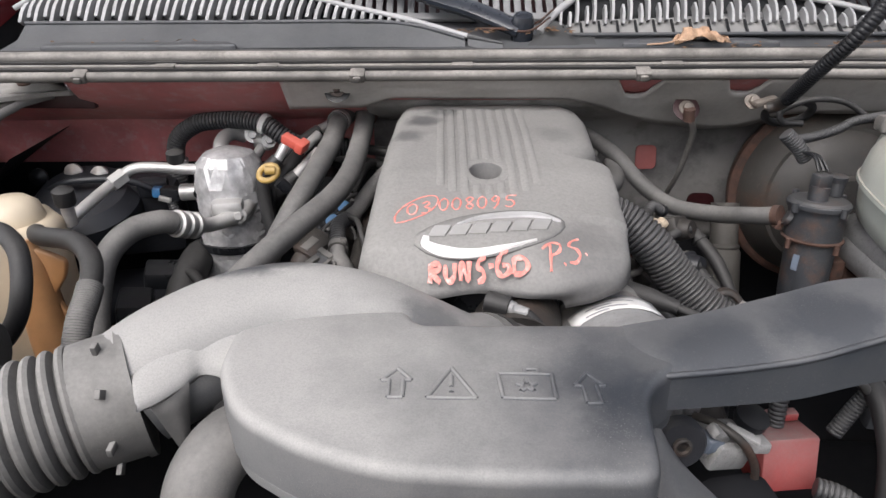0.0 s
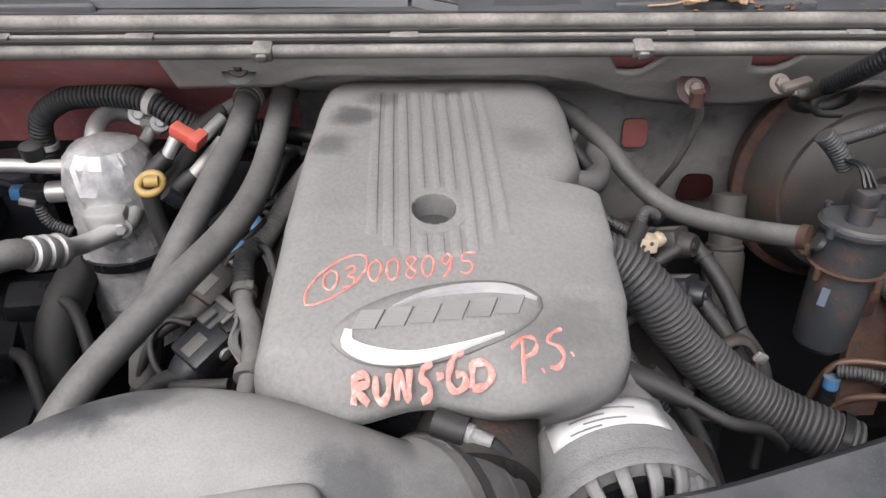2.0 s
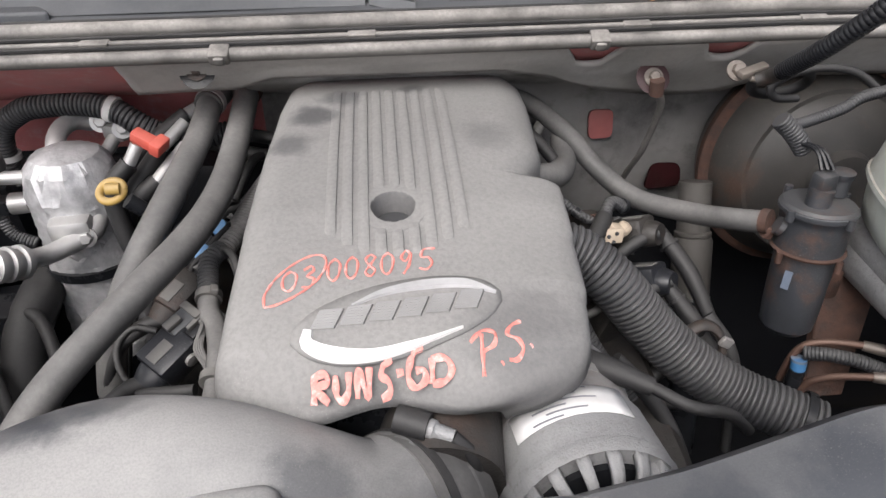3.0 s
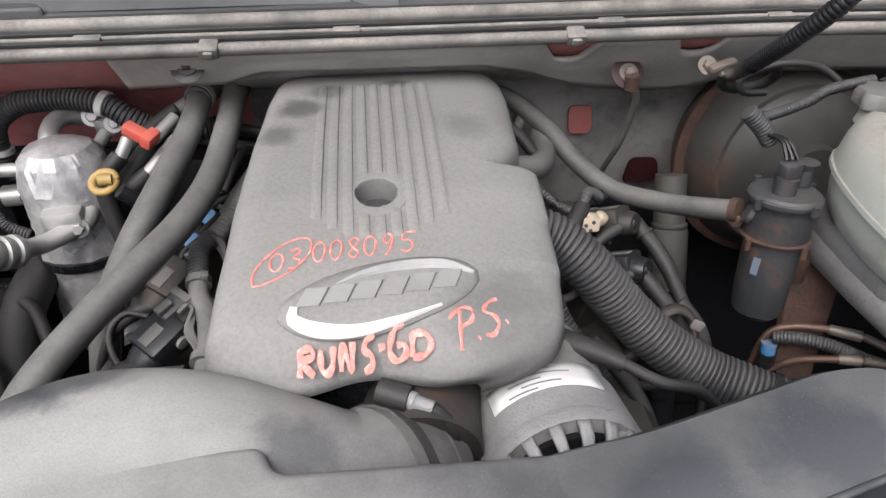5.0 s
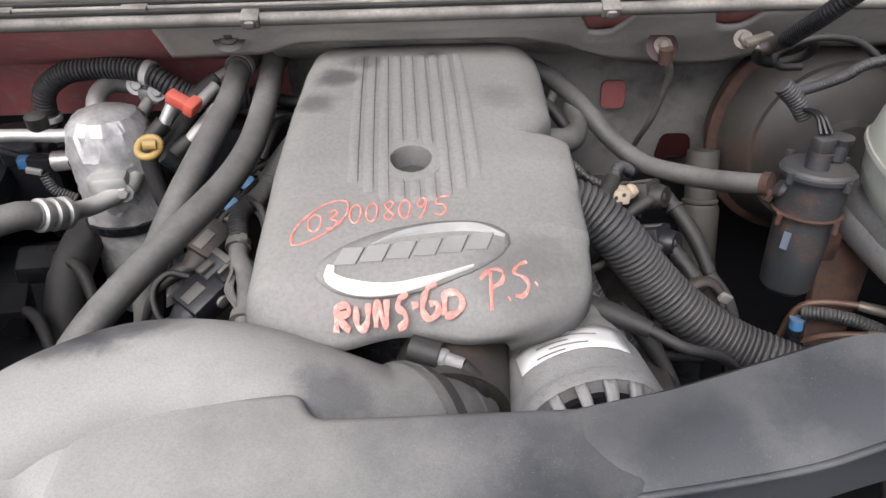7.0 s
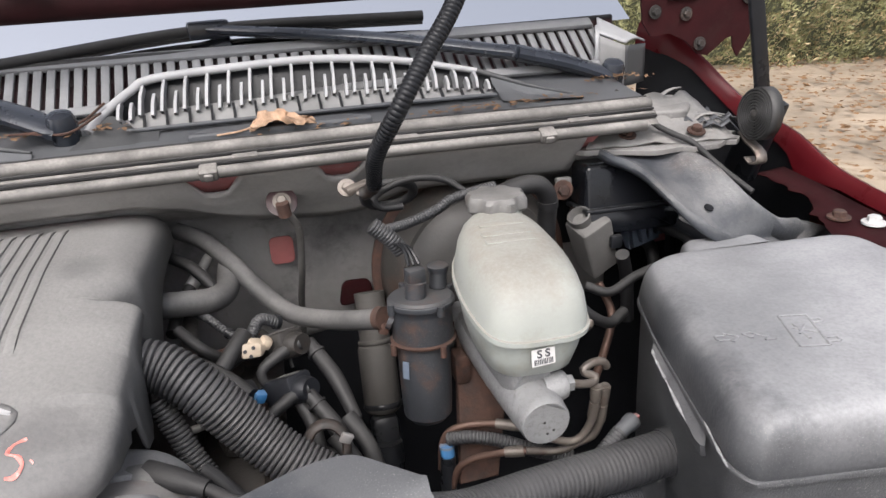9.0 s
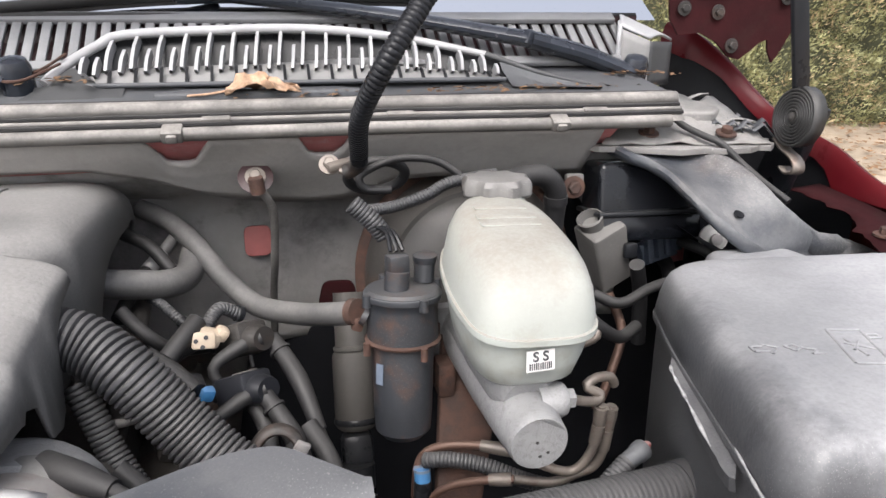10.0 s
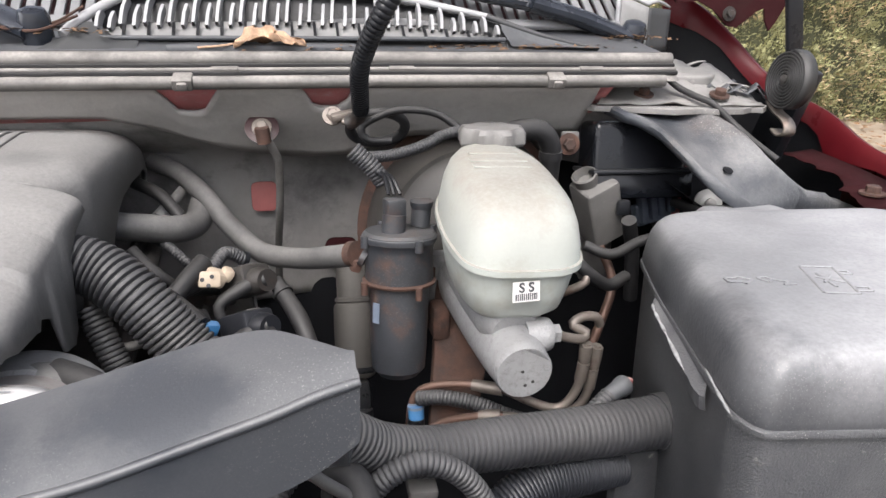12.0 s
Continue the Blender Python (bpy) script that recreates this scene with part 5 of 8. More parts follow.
    emboss("embossed_battery", [[(0.043, 0.449), (0.085, 0.447), (0.084, 0.416), (0.045, 0.418), (0.043, 0.449)], star, [(0.064, 0.4485), (0.064, 0.454), (0.075, 0.454), (0.075, 0.448)]])
    # bellows and collar
    b = thing("intake_bellows", "dusty corrugated rubber intake bellows", "intake hose", (-0.37, 0.52, 0.93))
    part("collar", tube([(-0.272, 0.501, 1.032), (-0.31, 0.484, 1.028)], [0.0575, 0.056], 28, 0.01), BELLOWS, b)
    part("collar_rim", tube([(-0.268, 0.5028, 1.0324), (-0.274, 0.5, 1.0318)], 0.0595, 28, 0.01), BELLOWS, b)
    for ang in (0.2, 0.9, 1.7, 2.4):
        d = (Vector((0.4, -0.92, 0)) * math.sin(ang) + Vector((0, 0, 1)) * math.cos(ang))
        part("lug", block(Vector((-0.291, 0.4925, 1.03)) + d * 0.0575, (0.005, 0.008, 0.016), (math.degrees(ang), 0, 0), 0.001), BELLOWS, b)
    part("bellows", ridged([(-0.308, 0.485, 1.028), (-0.345, 0.467, 1.024), (-0.39, 0.449, 1.018)], 0.0575, 0.0125, 0.16, 32), BELLOWS, b)
    part("end_cuff", tube([(-0.388, 0.45, 1.018), (-0.416, 0.44, 1.014)], 0.051, 26, 0.01), BELLOWS, b)
    part("hose_clamp", tube([(-0.397, 0.447, 1.017), (-0.409, 0.4425, 1.0155)], 0.053, 28, 0.01), STEEL, b, "bright steel hose clamp")
    s = thing("air_flow_sensor", "black airflow sensor housing with a wired connector", "sensor", (-0.5, 0.54, 0.9))
    part("housing", tube([(-0.414, 0.441, 1.014), (-0.45, 0.428, 1.01), (-0.52, 0.4, 1.0)], 0.049, 24, 0.012), BLACK, s)
    part("flange", tube([(-0.43, 0.435, 1.012), (-0.44, 0.431, 1.011)], 0.054, 24, 0.01), BLACK, s)
    part("sensor_block", block((-0.438, 0.425, 1.065), (0.026, 0.03, 0.06), (10, 12, 10), 0.004), BLACK, s)
    part("connector", tube([(-0.485, 0.535, 1.042), (-0.45, 0.543, 1.045), (-0.415, 0.551, 1.047)], [0.018, 0.022, 0.022], 18), BLACK, s)
    for f in (0.1, 0.45, 0.8):
        clamp(Vector((-0.47, 0.5385, 1.043)).lerp(Vector((-0.418, 0.55, 1.047)), f), (0.97, 0.22, 0.03), 0.0225, 0.006, RUBBER, s, "ridge")
    part("latch", block((-0.47, 0.55, 1.065), (0.012, 0.02, 0.012), (0, 10, 5), 0.002), GREYBLUE, s)
    part("wire_loom", tube([(-0.43, 0.55, 1.05), (-0.45, 0.565, 1.078), (-0.49, 0.575, 1.07), (-0.52, 0.57, 1.02)], 0.008, 10), RUBBER, s)
    f = thing("air_filter_box", "pale dusty air filter housing lid", "filter box", (-0.6, 0.56, 0.8))
    part("lid", block((-0.585, 0.57, 1.01), (0.13, 0.2, 0.1), (0, 8, 10), 0.015), WHITE, f)
    part("base", block((-0.6, 0.57, 0.88), (0.14, 0.22, 0.16), (0, 5, 10), 0.015), BLACK, f)


build_intake()


def build_front():
    r = thing("radiator_hose", "thick grey radiator hose bending under the intake", "hose", (-0.19, 0.42, 0.9))
    part("hose", tube([(-0.165, 0.462, 1.018), (-0.178, 0.44, 1.022), (-0.192, 0.415, 1.005), (-0.198, 0.395, 0.96), (-0.198, 0.38, 0.88)], 0.028, 20), HOSE, r)
    clamp((-0.168, 0.46, 1.02), (-0.5, -0.8, 0.1), 0.03, 0.012, RUBBER, r)
    # throttle body and its sensor
    t = thing("throttle_body", "black throttle body with a rubber coupling", "throttle body", (0.06, 0.6, 0.95))
    part("coupling", tube([(0.032, 0.574, 0.989), (0.052, 0.588, 0.978), (0.074, 0.606, 0.965)], [0.0675, 0.068, 0.062], 32), HOSE, t)
    for f in (0.0, 0.3, 0.6):
        o = Vector((0.03, 0.024, -0.02)) * f
        part("cuff", tube([Vector((0.04, 0.58, 0.983)) + o, Vector((0.046, 0.584, 0.98)) + o], 0.0705 - 0.003 * f, 32), HOSE if f else RUBBER, t)
    part("body", lathe([(0.05, 0), (0.05, 0.06), (0.03, 0.06)], (0.075, 0.6, 0.998), (0.1, 1, 0.1), 26), GRIME, t)
    part("sensor", tube([(0.045, 0.622, 1.052), (0.068, 0.612, 1.05)], 0.011, 14), RUBBER, t)
    part("sensor_tip", tube([(0.066, 0.613, 1.05), (0.072, 0.61, 1.049), (0.074, 0.609, 1.0488), (0.086, 0.604, 1.047)], [0.0075, 0.0078, 0.006, 0.0055], 8), CAST, t)
    part("sensor_wire", tube([(0.085, 0.604, 1.047), (0.1, 0.597, 1.03), (0.103, 0.6, 0.98)], 0.0055, 8), RUBBER, t)
    # alternator
    a = thing("alternator", "grey cast alternator with cooling slots and a paper label", "alternator", (0.2, 0.6, 0.92))
    axis = Vector((0.08, -1, 0.12)).normalized()
    base = Vector((0.186, 0.66, 0.965))
    part("rear_case", lathe([(0.03, -0.075), (0.066, -0.072), (0.07, -0.06), (0.07, -0.02), (0.066, -0.016)], base, axis, 36), CAST, a)
    part("stator", lathe([(0.066, -0.016), (0.068, -0.014), (0.068, 0.012), (0.066, 0.014)], base, axis, 36), STEEL, a)
    q = axis.to_track_quat("Z", "Y")
    shell = lathe([(0.066, 0.014), (0.071, 0.018), (0.0715, 0.074), (0.069, 0.084)], base, axis, 40)
    part("front_case", shell, CAST, a)
    part("stator_core", lathe([(0.055, 0.02), (0.055, 0.09), (0.01, 0.092)], base, axis, 28), BAY, a, "dark windings behind the slots")
    # domed shoulder split into broad bars with slots between
    for k in range(18):
        rows = []
        for r, h in ((0.069, 0.082), (0.067, 0.09), (0.063, 0.098), (0.056, 0.104), (0.046, 0.108)):
            rows.append([base + axis * h + (q @ Vector((math.cos(t), math.sin(t), 0))) * r for t in np.linspace(2 * math.pi * k / 18, 2 * math.pi * (k + 0.42) / 18, 4)])
        thick(part("bar", sheet(rows), CAST, a), 0.006)
    part("face", lathe([(0.047, 0.1), (0.047, 0.108), (0.04, 0.112), (0.03, 0.113)], base, axis, 36), CAST, a)
    part("nose", lathe([(0.034, 0.104), (0.034, 0.116), (0.02, 0.122), (0.008, 0.122)], base, axis, 28), CAST, a)
    part("slot_ring", lathe([(0.0715, 0.072), (0.0722, 0.078), (0.069, 0.086), (0.066, 0.082)], base, axis, 36), CAST, a)
    part("ear", block((0.234, 0.572, 1.008), (0.034, 0.04, 0.022), (15, 25, 0), 0.009), CAST, a)
    bolt((0.236, 0.562, 1.018), (0.2, -0.6, 0.8), 0.006, GRIME, a)
    lab = []
    for k in range(9):
        an = math.radians(58 + 80 * k / 8)
        lab.append([base + axis * h + (Vector((math.cos(an), 0, 0)) + Vector((0, 0.12, 1)).normalized() * math.sin(an)) * 0.0725 for h in (0.012 + 0.012 * k / 8, 0.024 + 0.008 * k / 8, 0.034 + 0.002 * k / 8, 0.046 + 0.006 * k / 8)])
    lb = part("label", sheet(lab), PAPER, a, "white paper label with printed lines")
    thick(lb, 0.0006, 1.0)
    # unreadable print as plain bars
    for k in range(6):
        row = []
        h0 = 0.018 + 0.0058 * k
        for j in range(5):
            an = math.radians((84, 92, 80, 100, 88, 104)[k] + (30, 18, 34, 22, 26, 20)[k] * j / 4)
            row.append([base + axis * h + (Vector((math.cos(an), 0, 0)) + Vector((0, 0.12, 1)).normalized() * math.sin(an)) * 0.0742 for h in (h0, h0 + 0.002)])
        part("print_bar", sheet(row), FAINT, lb, smooth=0)
    part("cable_boot", tube([(0.21, 0.7, 1.02), (0.235, 0.685, 1.018), (0.262, 0.668, 1.014)], [0.012, 0.011, 0.008], 14), RUBBER, a)
    part("rear_cap", tube([(0.17, 0.7, 1.012), (0.205, 0.695, 1.014), (0.226, 0.69, 1.008)], [0.015, 0.017, 0.014], 16), HOSE, a)
    single("alternator_cable", tube([(0.262, 0.668, 1.014), (0.29, 0.648, 1.008), (0.33, 0.658, 0.985), (0.37, 0.68, 0.935)], 0.0055, 10), RUBBER, "grey cable leaving the alternator", "cable")
    # battery post cover and the things beside it
    b = thing("battery_terminal_cover", "faded red plastic terminal cover box", "terminal cover", (0.36, 0.58, 0.85))
    part("box", block((0.364, 0.585, 0.878), (0.062, 0.045, 0.062), (-12, 0, 5), 0.004), TERMINAL, b)
    part("hinge", block((0.37, 0.61, 0.912), (0.035, 0.012, 0.01), (0, 0, 5), 0.002), TERMINAL, b)
    part("conduit", ridged([(0.36, 0.6, 0.905), (0.365, 0.61, 0.94), (0.385, 0.63, 0.96)], 0.0095, 0.0045, 0.15, 14), SPLIT, b)
    p = thing("power_steering_pump", "grimy cast pump with a pulley", "pump", (0.25, 0.5, 0.9))
    part("pulley", lathe([(0.02, 0), (0.024, 0.003), (0.02, 0.007), (0.024, 0.012), (0.021, 0.016), (0.01, 0.016)], (0.208, 0.49, 0.985), (0.05, -1, 0.2), 30), HEATER, p)
    part("hub", lathe([(0.0085, 0.014), (0.0085, 0.019), (0.006, 0.0195), (0.005, 0.016), (0.001, 0.016)], (0.208, 0.49, 0.985), (0.05, -1, 0.2), 20), GRIME, p)
    part("bracket", block((0.262, 0.515, 0.955), (0.045, 0.04, 0.03), (10, 15, 20), 0.004), CAST, p)
    for c, size, turn in (((0.25, 0.497, 0.984), (0.026, 0.014, 0.01), (20, 35, 30)), ((0.272, 0.5, 0.978), (0.034, 0.01, 0.012), (10, 20, -20)), ((0.288, 0.508, 0.962), (0.03, 0.02, 0.012), (0, 10, 10)), ((0.243, 0.505, 0.962), (0.014, 0.016, 0.024), (10, -15, 25))):
        part("cast_lug", block(c, size, turn, 0.003), CAST, p)
    part("reservoir_cap", lathe([(0.014, 0), (0.016, 0.003), (0.016, 0.012), (0.006, 0.015)], (0.292, 0.53, 0.968), (0.2, -0.3, 1), 18), BLACK, p)
    part("pressure_pipe", tube([(0.235, 0.52, 0.985), (0.25, 0.5, 0.99), (0.272, 0.49, 0.975), (0.29, 0.495, 0.94), (0.292, 0.5, 0.9)], 0.004, 10), GRIME, p)
    part("plug", block((0.245, 0.5, 0.972), (0.022, 0.018, 0.016), (10, 10, 30), 0.003), GREYBLUE, p)
    part("body", block((0.275, 0.48, 0.895), (0.07, 0.06, 0.07), (5, 0, 10), 0.015), BAY, p)
    l = thing("coolant_hose", "dark coolant hose curving past the terminal cover", "hose", (0.42, 0.55, 0.85))
    part("hose", tube([(0.39, 0.6, 0.985), (0.425, 0.57, 0.985), (0.435, 0.53, 0.94), (0.432, 0.5, 0.87), (0.43, 0.48, 0.78)], 0.011, 14), RUBBER, l)
    single("wiring_conduit", ridged([(0.375, 0.53, 0.885), (0.4, 0.52, 0.88), (0.43, 0.5, 0.86), (0.46, 0.48, 0.82)], 0.011, 0.005, 0.15, 12), SPLIT, "black split conduit low in the bay", "conduit", "conduits")


build_front()


# ---- passenger's side ----
def build_left():
    a = thing("ac_accumulator", "foil-wrapped cylinder of the air conditioning", "accumulator", (-0.38, 1.1, 0.75))
    ax = Vector((0.01, 0.05, 1)).normalized()
    base = Vector((-0.346, 1.056, 0.795))
    prof = [(0.03, -0.02), (0.051, -0.01), (0.055, 0.01)]
    for k in range(40):
        prof.append((0.0555 + 0.0013 * noise.noise((k * 1.3, 0, 0)), 0.012 + k * 0.0056))
    prof += [(0.0545, 0.245), (0.05, 0.262), (0.04, 0.276), (0.02, 0.284), (0.001, 0.286)]
    bm = lathe(prof, base, ax, 56)
    bmesh.ops.triangulate(bm, faces=[f for f in bm.faces if len(f.verts) == 4])
    for v in bm.verts:
        out = (v.co - base)
        out -= out.dot(ax) * ax
        if out.length > 0.03:
            v.co += out.normalized() * (0.004 * abs(noise.noise(v.co * 38)) + 0.0034 * abs(noise.noise(v.co * 95)) + 0.0014 * noise.noise(v.co * 190) - 0.002)
    part("canister", bm, FOIL, a, "crumpled silver foil wrap", smooth=24)
    part("strap", lathe([(0.0555, 0), (0.0595, 0.001), (0.0595, 0.013), (0.0555, 0.014)], base + ax * 0.122, ax, 36), BLACK, a, "black rubber strap")
    part("port_block", block((-0.336, 1.014, 0.998), (0.05, 0.04, 0.034), (0, 0, 8), 0.009), ALU, a)
    bolt((-0.318, 1.0, 0.992), (0.2, -1, 0.2), 0.0075, ALU, a)
    bolt((-0.335, 1.0, 1.0), (0.2, -1, 0.2), 0.005, ALU, a)
    part("foil_seam", tube([base + ax * 0.02 + Vector((-0.03, -0.042, 0)), base + ax * 0.12 + Vector((-0.02, -0.048, 0)), base + ax * 0.2 + Vector((-0.005, -0.05, 0))], 0.0025, 6), FOIL, a)
    sl = thing("pipe_sleeve", "short bare aluminium pipe with a rubber boot", "pipe", (-0.23, 1.03, 1.04))
    part("pipe", tube([(-0.196, 1.066, 1.074), (-0.232, 1.028, 1.043)], 0.0085, 16), ALU, sl)
    part("boot", tube([(-0.228, 1.032, 1.046), (-0.248, 1.025, 1.03), (-0.266, 1.04, 1.0), (-0.272, 1.06, 0.96)], [0.0105, 0.012, 0.012, 0.011], 14), RUBBER, sl)
    sw = thing("pressure_switch", "silver pressure switch with a blue-tipped plug", "switch", (-0.43, 1.08, 0.985))
    part("barrel", tube([(-0.403, 1.072, 1.005), (-0.428, 1.071, 1.004)], 0.014, 18), ALU, sw)
    part("neck", tube([(-0.405, 1.07, 1.005), (-0.385, 1.068, 1.005)], 0.012, 14), BLACK, sw)
    part("plug", block((-0.445, 1.071, 1.003), (0.032, 0.022, 0.02), (0, 5, 0), 0.003), BLACK, sw)
    part("latch", block((-0.466, 1.069, 1.006), (0.016, 0.018, 0.016), (0, 5, 10), 0.003), BLUE, sw)
    part("clip", block((-0.452, 1.058, 0.997), (0.02, 0.006, 0.008), (0, 15, 0), 0.001), ALU, sw)
    part("lead", ridged([(-0.447, 1.068, 0.992), (-0.436, 1.062, 0.965), (-0.41, 1.06, 0.95)], 0.008, 0.004, 0.15, 10), SPLIT, sw)
    # suction pipe: block, aluminium bend, crimped ferrule, rubber hose
    h = thing("ac_suction_hose", "thick rubber air conditioning hose with a crimped metal ferrule", "hose", (-0.4, 0.9, 0.9))
    part("pipe", tube([(-0.31, 1.03, 0.998), (-0.313, 1.012, 0.992), (-0.328, 0.998, 0.989), (-0.353, 0.97, 0.989), (-0.366, 0.935, 1.005)], 0.0115, 16), ALU, h)
    c, _ = curve_points([(-0.362, 0.943, 1.0), (-0.371, 0.925, 1.009), (-0.382, 0.905, 1.02)], 0.002)
    rr = [0.0165 + (0.0035 if math.sin(i / (len(c) - 1) * 3 * 2 * math.pi - 1.57) > 0 else 0.0) for i in range(len(c))]
    part("ferrule", rings(bmesh.new(), c, rr, 22), ALU, h)
    part("hose", tube([(-0.382, 0.905, 1.02), (-0.392, 0.895, 1.027), (-0.425, 0.87, 1.025), (-0.45, 0.84, 1.002), (-0.453, 0.8, 0.963), (-0.447, 0.76, 0.915), (-0.44, 0.74, 0.84)], 0.0165, 18), HOSE, h)
    l = thing("ac_liquid_pipe", "bent bare aluminium air conditioning pipe", "pipe", (-0.42, 1.05, 1.0))
    part("pipe", tube([(-0.303, 1.128, 1.062), (-0.312, 1.11, 1.05), (-0.327, 1.09, 1.046), (-0.36, 1.062, 1.048), (-0.405, 1.05, 1.051), (-0.455, 1.045, 1.056), (-0.486, 1.04, 1.055), (-0.505, 1.023, 1.044), (-0.527, 0.96, 1.027), (-0.545, 0.92, 1.008), (-0.55, 0.87, 0.97)], 0.0085, 16), ALU, l)
    part("union_nut", tube([(-0.497, 1.03, 1.049), (-0.511, 1.012, 1.04)], 0.013, 6), ALU, l)
    part("end_block", block((-0.3, 1.133, 1.068), (0.034, 0.02, 0.022), (0, 0, -25), 0.006), ALU, l)
    bolt((-0.288, 1.122, 1.075), (0.3, -0.8, 0.4), 0.007, ALU, l)
    v = thing("service_valve", "black capped service valve", "valve", (-0.523, 0.9, 1.03))
    part("cap", lathe([(0.013, 0), (0.0145, 0.004), (0.0145, 0.022), (0.008, 0.026)], (-0.523, 0.9, 1.052), (0.05, -0.1, 1), 16), RUBBER, v)
    part("stem", tube([(-0.525, 0.905, 1.02), (-0.523, 0.9, 1.054)], 0.009, 12), STEEL, v)
    v2 = thing("service_valve", "black capped service valve", "valve", (-0.42, 1.07, 1.05))
    part("cap", lathe([(0.012, 0), (0.0135, 0.004), (0.0135, 0.018), (0.007, 0.022)], (-0.422, 1.055, 1.06), (0.05, -0.1, 1), 16), RUBBER, v2)
    part("stem", tube([(-0.422, 1.057, 1.045), (-0.422, 1.055, 1.062)], 0.008, 12), STEEL, v2)
    u = thing("ac_evaporator_pipe", "aluminium pipe looping into the foil cylinder", "pipe", (-0.355, 1.11, 1.03))
    part("pipe", tube([(-0.335, 1.15, 1.075), (-0.35, 1.136, 1.084), (-0.36, 1.112, 1.082), (-0.361, 1.09, 1.07), (-0.359, 1.078, 1.045)], 0.0115, 16), ALU, u)
    part("end_block", block((-0.33, 1.15, 1.078), (0.05, 0.02, 0.022), (0, 0, -15), 0.006), ALU, u)
    bolt((-0.318, 1.138, 1.08), (0.2, -0.9, 0.4), 0.008, ALU, u)
    # conduit arching over the pipes, with a pale tie
    c1 = thing("wiring_conduit", "black split conduit arching over the pipes with a tie", "conduit", (-0.35, 1.14, 1.0), "conduits")
    part("conduit", ridged([(-0.463, 1.16, 0.985), (-0.463, 1.158, 1.02), (-0.452, 1.153, 1.068), (-0.418, 1.147, 1.095), (-0.387, 1.14, 1.104), (-0.337, 1.132, 1.108), (-0.291, 1.12, 1.103), (-0.263, 1.112, 1.087), (-0.238, 1.112, 1.072), (-0.196, 1.12, 1.062), (-0.15, 1.125, 1.062)], 0.0155, 0.006, 0.16, 16), SPLIT, c1)
    clamp((-0.292, 1.12, 1.104), (0.8, -0.2, -0.3), 0.0165, 0.009, WHITE, c1, "tie")
    clamp((-0.46, 1.158, 1.03), (0.1, 0, 1), 0.0165, 0.008, WHITE, c1, "tie")
    r = thing("red_connector_cap", "bright red plastic connector cap", "connector", (-0.24, 1.02, 1.09))
    part("cap", block((-0.23, 1.03, 1.101), (0.03, 0.016, 0.015), (10, 25, -20), 0.003), ORANGE, r)
    part("wing", block((-0.214, 1.026, 1.094), (0.014, 0.024, 0.018), (10, 25, -20), 0.003), ORANGE, r)
    part("neck", tube([(-0.24, 1.03, 1.095), (-0.252, 1.022, 1.075)], 0.0075, 12), ALU, r)
    part("boot", tube([(-0.252, 1.022, 1.075), (-0.275, 1.01, 1.05), (-0.272, 1.0, 1.0), (-0.262, 0.99, 0.96)], 0.011, 12), RUBBER, r)
    d = thing("dipstick", "dipstick with a grubby yellow ring handle", "dipstick", (-0.24, 0.95, 1.0))
    ring = [(-0.251 + 0.0135 * math.cos(t), 0.953 + 0.005 * math.sin(t), 1.077 + 0.0095 * math.sin(t) + 0.003 * math.cos(t)) for t in np.linspace(0, 2 * math.pi, 20)]
    part("handle", tube(ring, 0.0045, 10, 0.01, cap=False), YELLOW, d)
    part("grip", tube([(-0.254, 0.947, 1.083), (-0.24, 0.949, 1.082)], 0.0065, 10), YELLOW, d)
    part("collar", tube([(-0.238, 0.955, 1.064), (-0.226, 0.958, 1.05)], 0.009, 12), BLACK, d)
    part("tube", tube([(-0.226, 0.958, 1.05), (-0.205, 0.955, 1.01), (-0.19, 0.94, 0.92)], 0.0055, 10), RUBBER, d)
    # two refrigerant or fuel pipes with bright sleeves behind the heater hoses
    for (p, q, s, e) in (((-0.225, 1.06, 1.075), (-0.198, 1.09, 1.094), (-0.262, 1.03, 1.03), (-0.28, 1.02, 0.97)), ((-0.2, 1.11, 1.096), (-0.175, 1.13, 1.105), (-0.26, 1.08, 1.06), (-0.29, 1.07, 1.03))):
        f = thing("sleeved_pipe", "dark pipe with a bright metal sleeve", "pipe", e, "sleeved pipes")
        part("sleeve", tube([p, q], 0.008, 12), ALU, f)
        part("pipe", tube([p, s, e], 0.0105, 12), RUBBER, f)
    # heater hoses with end fittings
    for name, pts, fit, r0 in (("a", [(-0.167, 1.11, 1.111), (-0.173, 1.04, 1.092), (-0.184, 0.94, 1.078), (-0.207, 0.87, 1.045), (-0.238, 0.845, 0.99), (-0.252, 0.84, 0.95), (-0.262, 0.83, 0.9)], (-0.16, 1.15, 1.112), 0.0155),
                               ("b", [(-0.126, 1.14, 1.112), (-0.128, 1.07, 1.094), (-0.133, 0.96, 1.076), (-0.149, 0.87, 1.07), (-0.185, 0.79, 1.06), (-0.22, 0.745, 1.04), (-0.252, 0.7, 1.018), (-0.28, 0.66, 0.985)], (-0.117, 1.175, 1.122), 0.0155)):
        h = thing("heater_hose", "long dusty grey rubber heater hose", "hose", pts[-1], "heater hoses")
        part("hose", tube(pts, r0, 18), HOSE, h)
        a0, a1 = Vector(pts[0]), Vector(fit)
        part("fitting", tube([a0 + (a0 - a1) * 0.25, a1], r0 * 1.12, 16), HOSE if name == "a" else BEIGE, h)
        clamp(a0, a1 - a0, r0 * 1.14, 0.01, RUST if name == "b" else STEEL, h)
        part("spigot", tube([a1, a1 + (a1 - a0) * 0.8], r0 * 0.8, 14), STEEL, h)
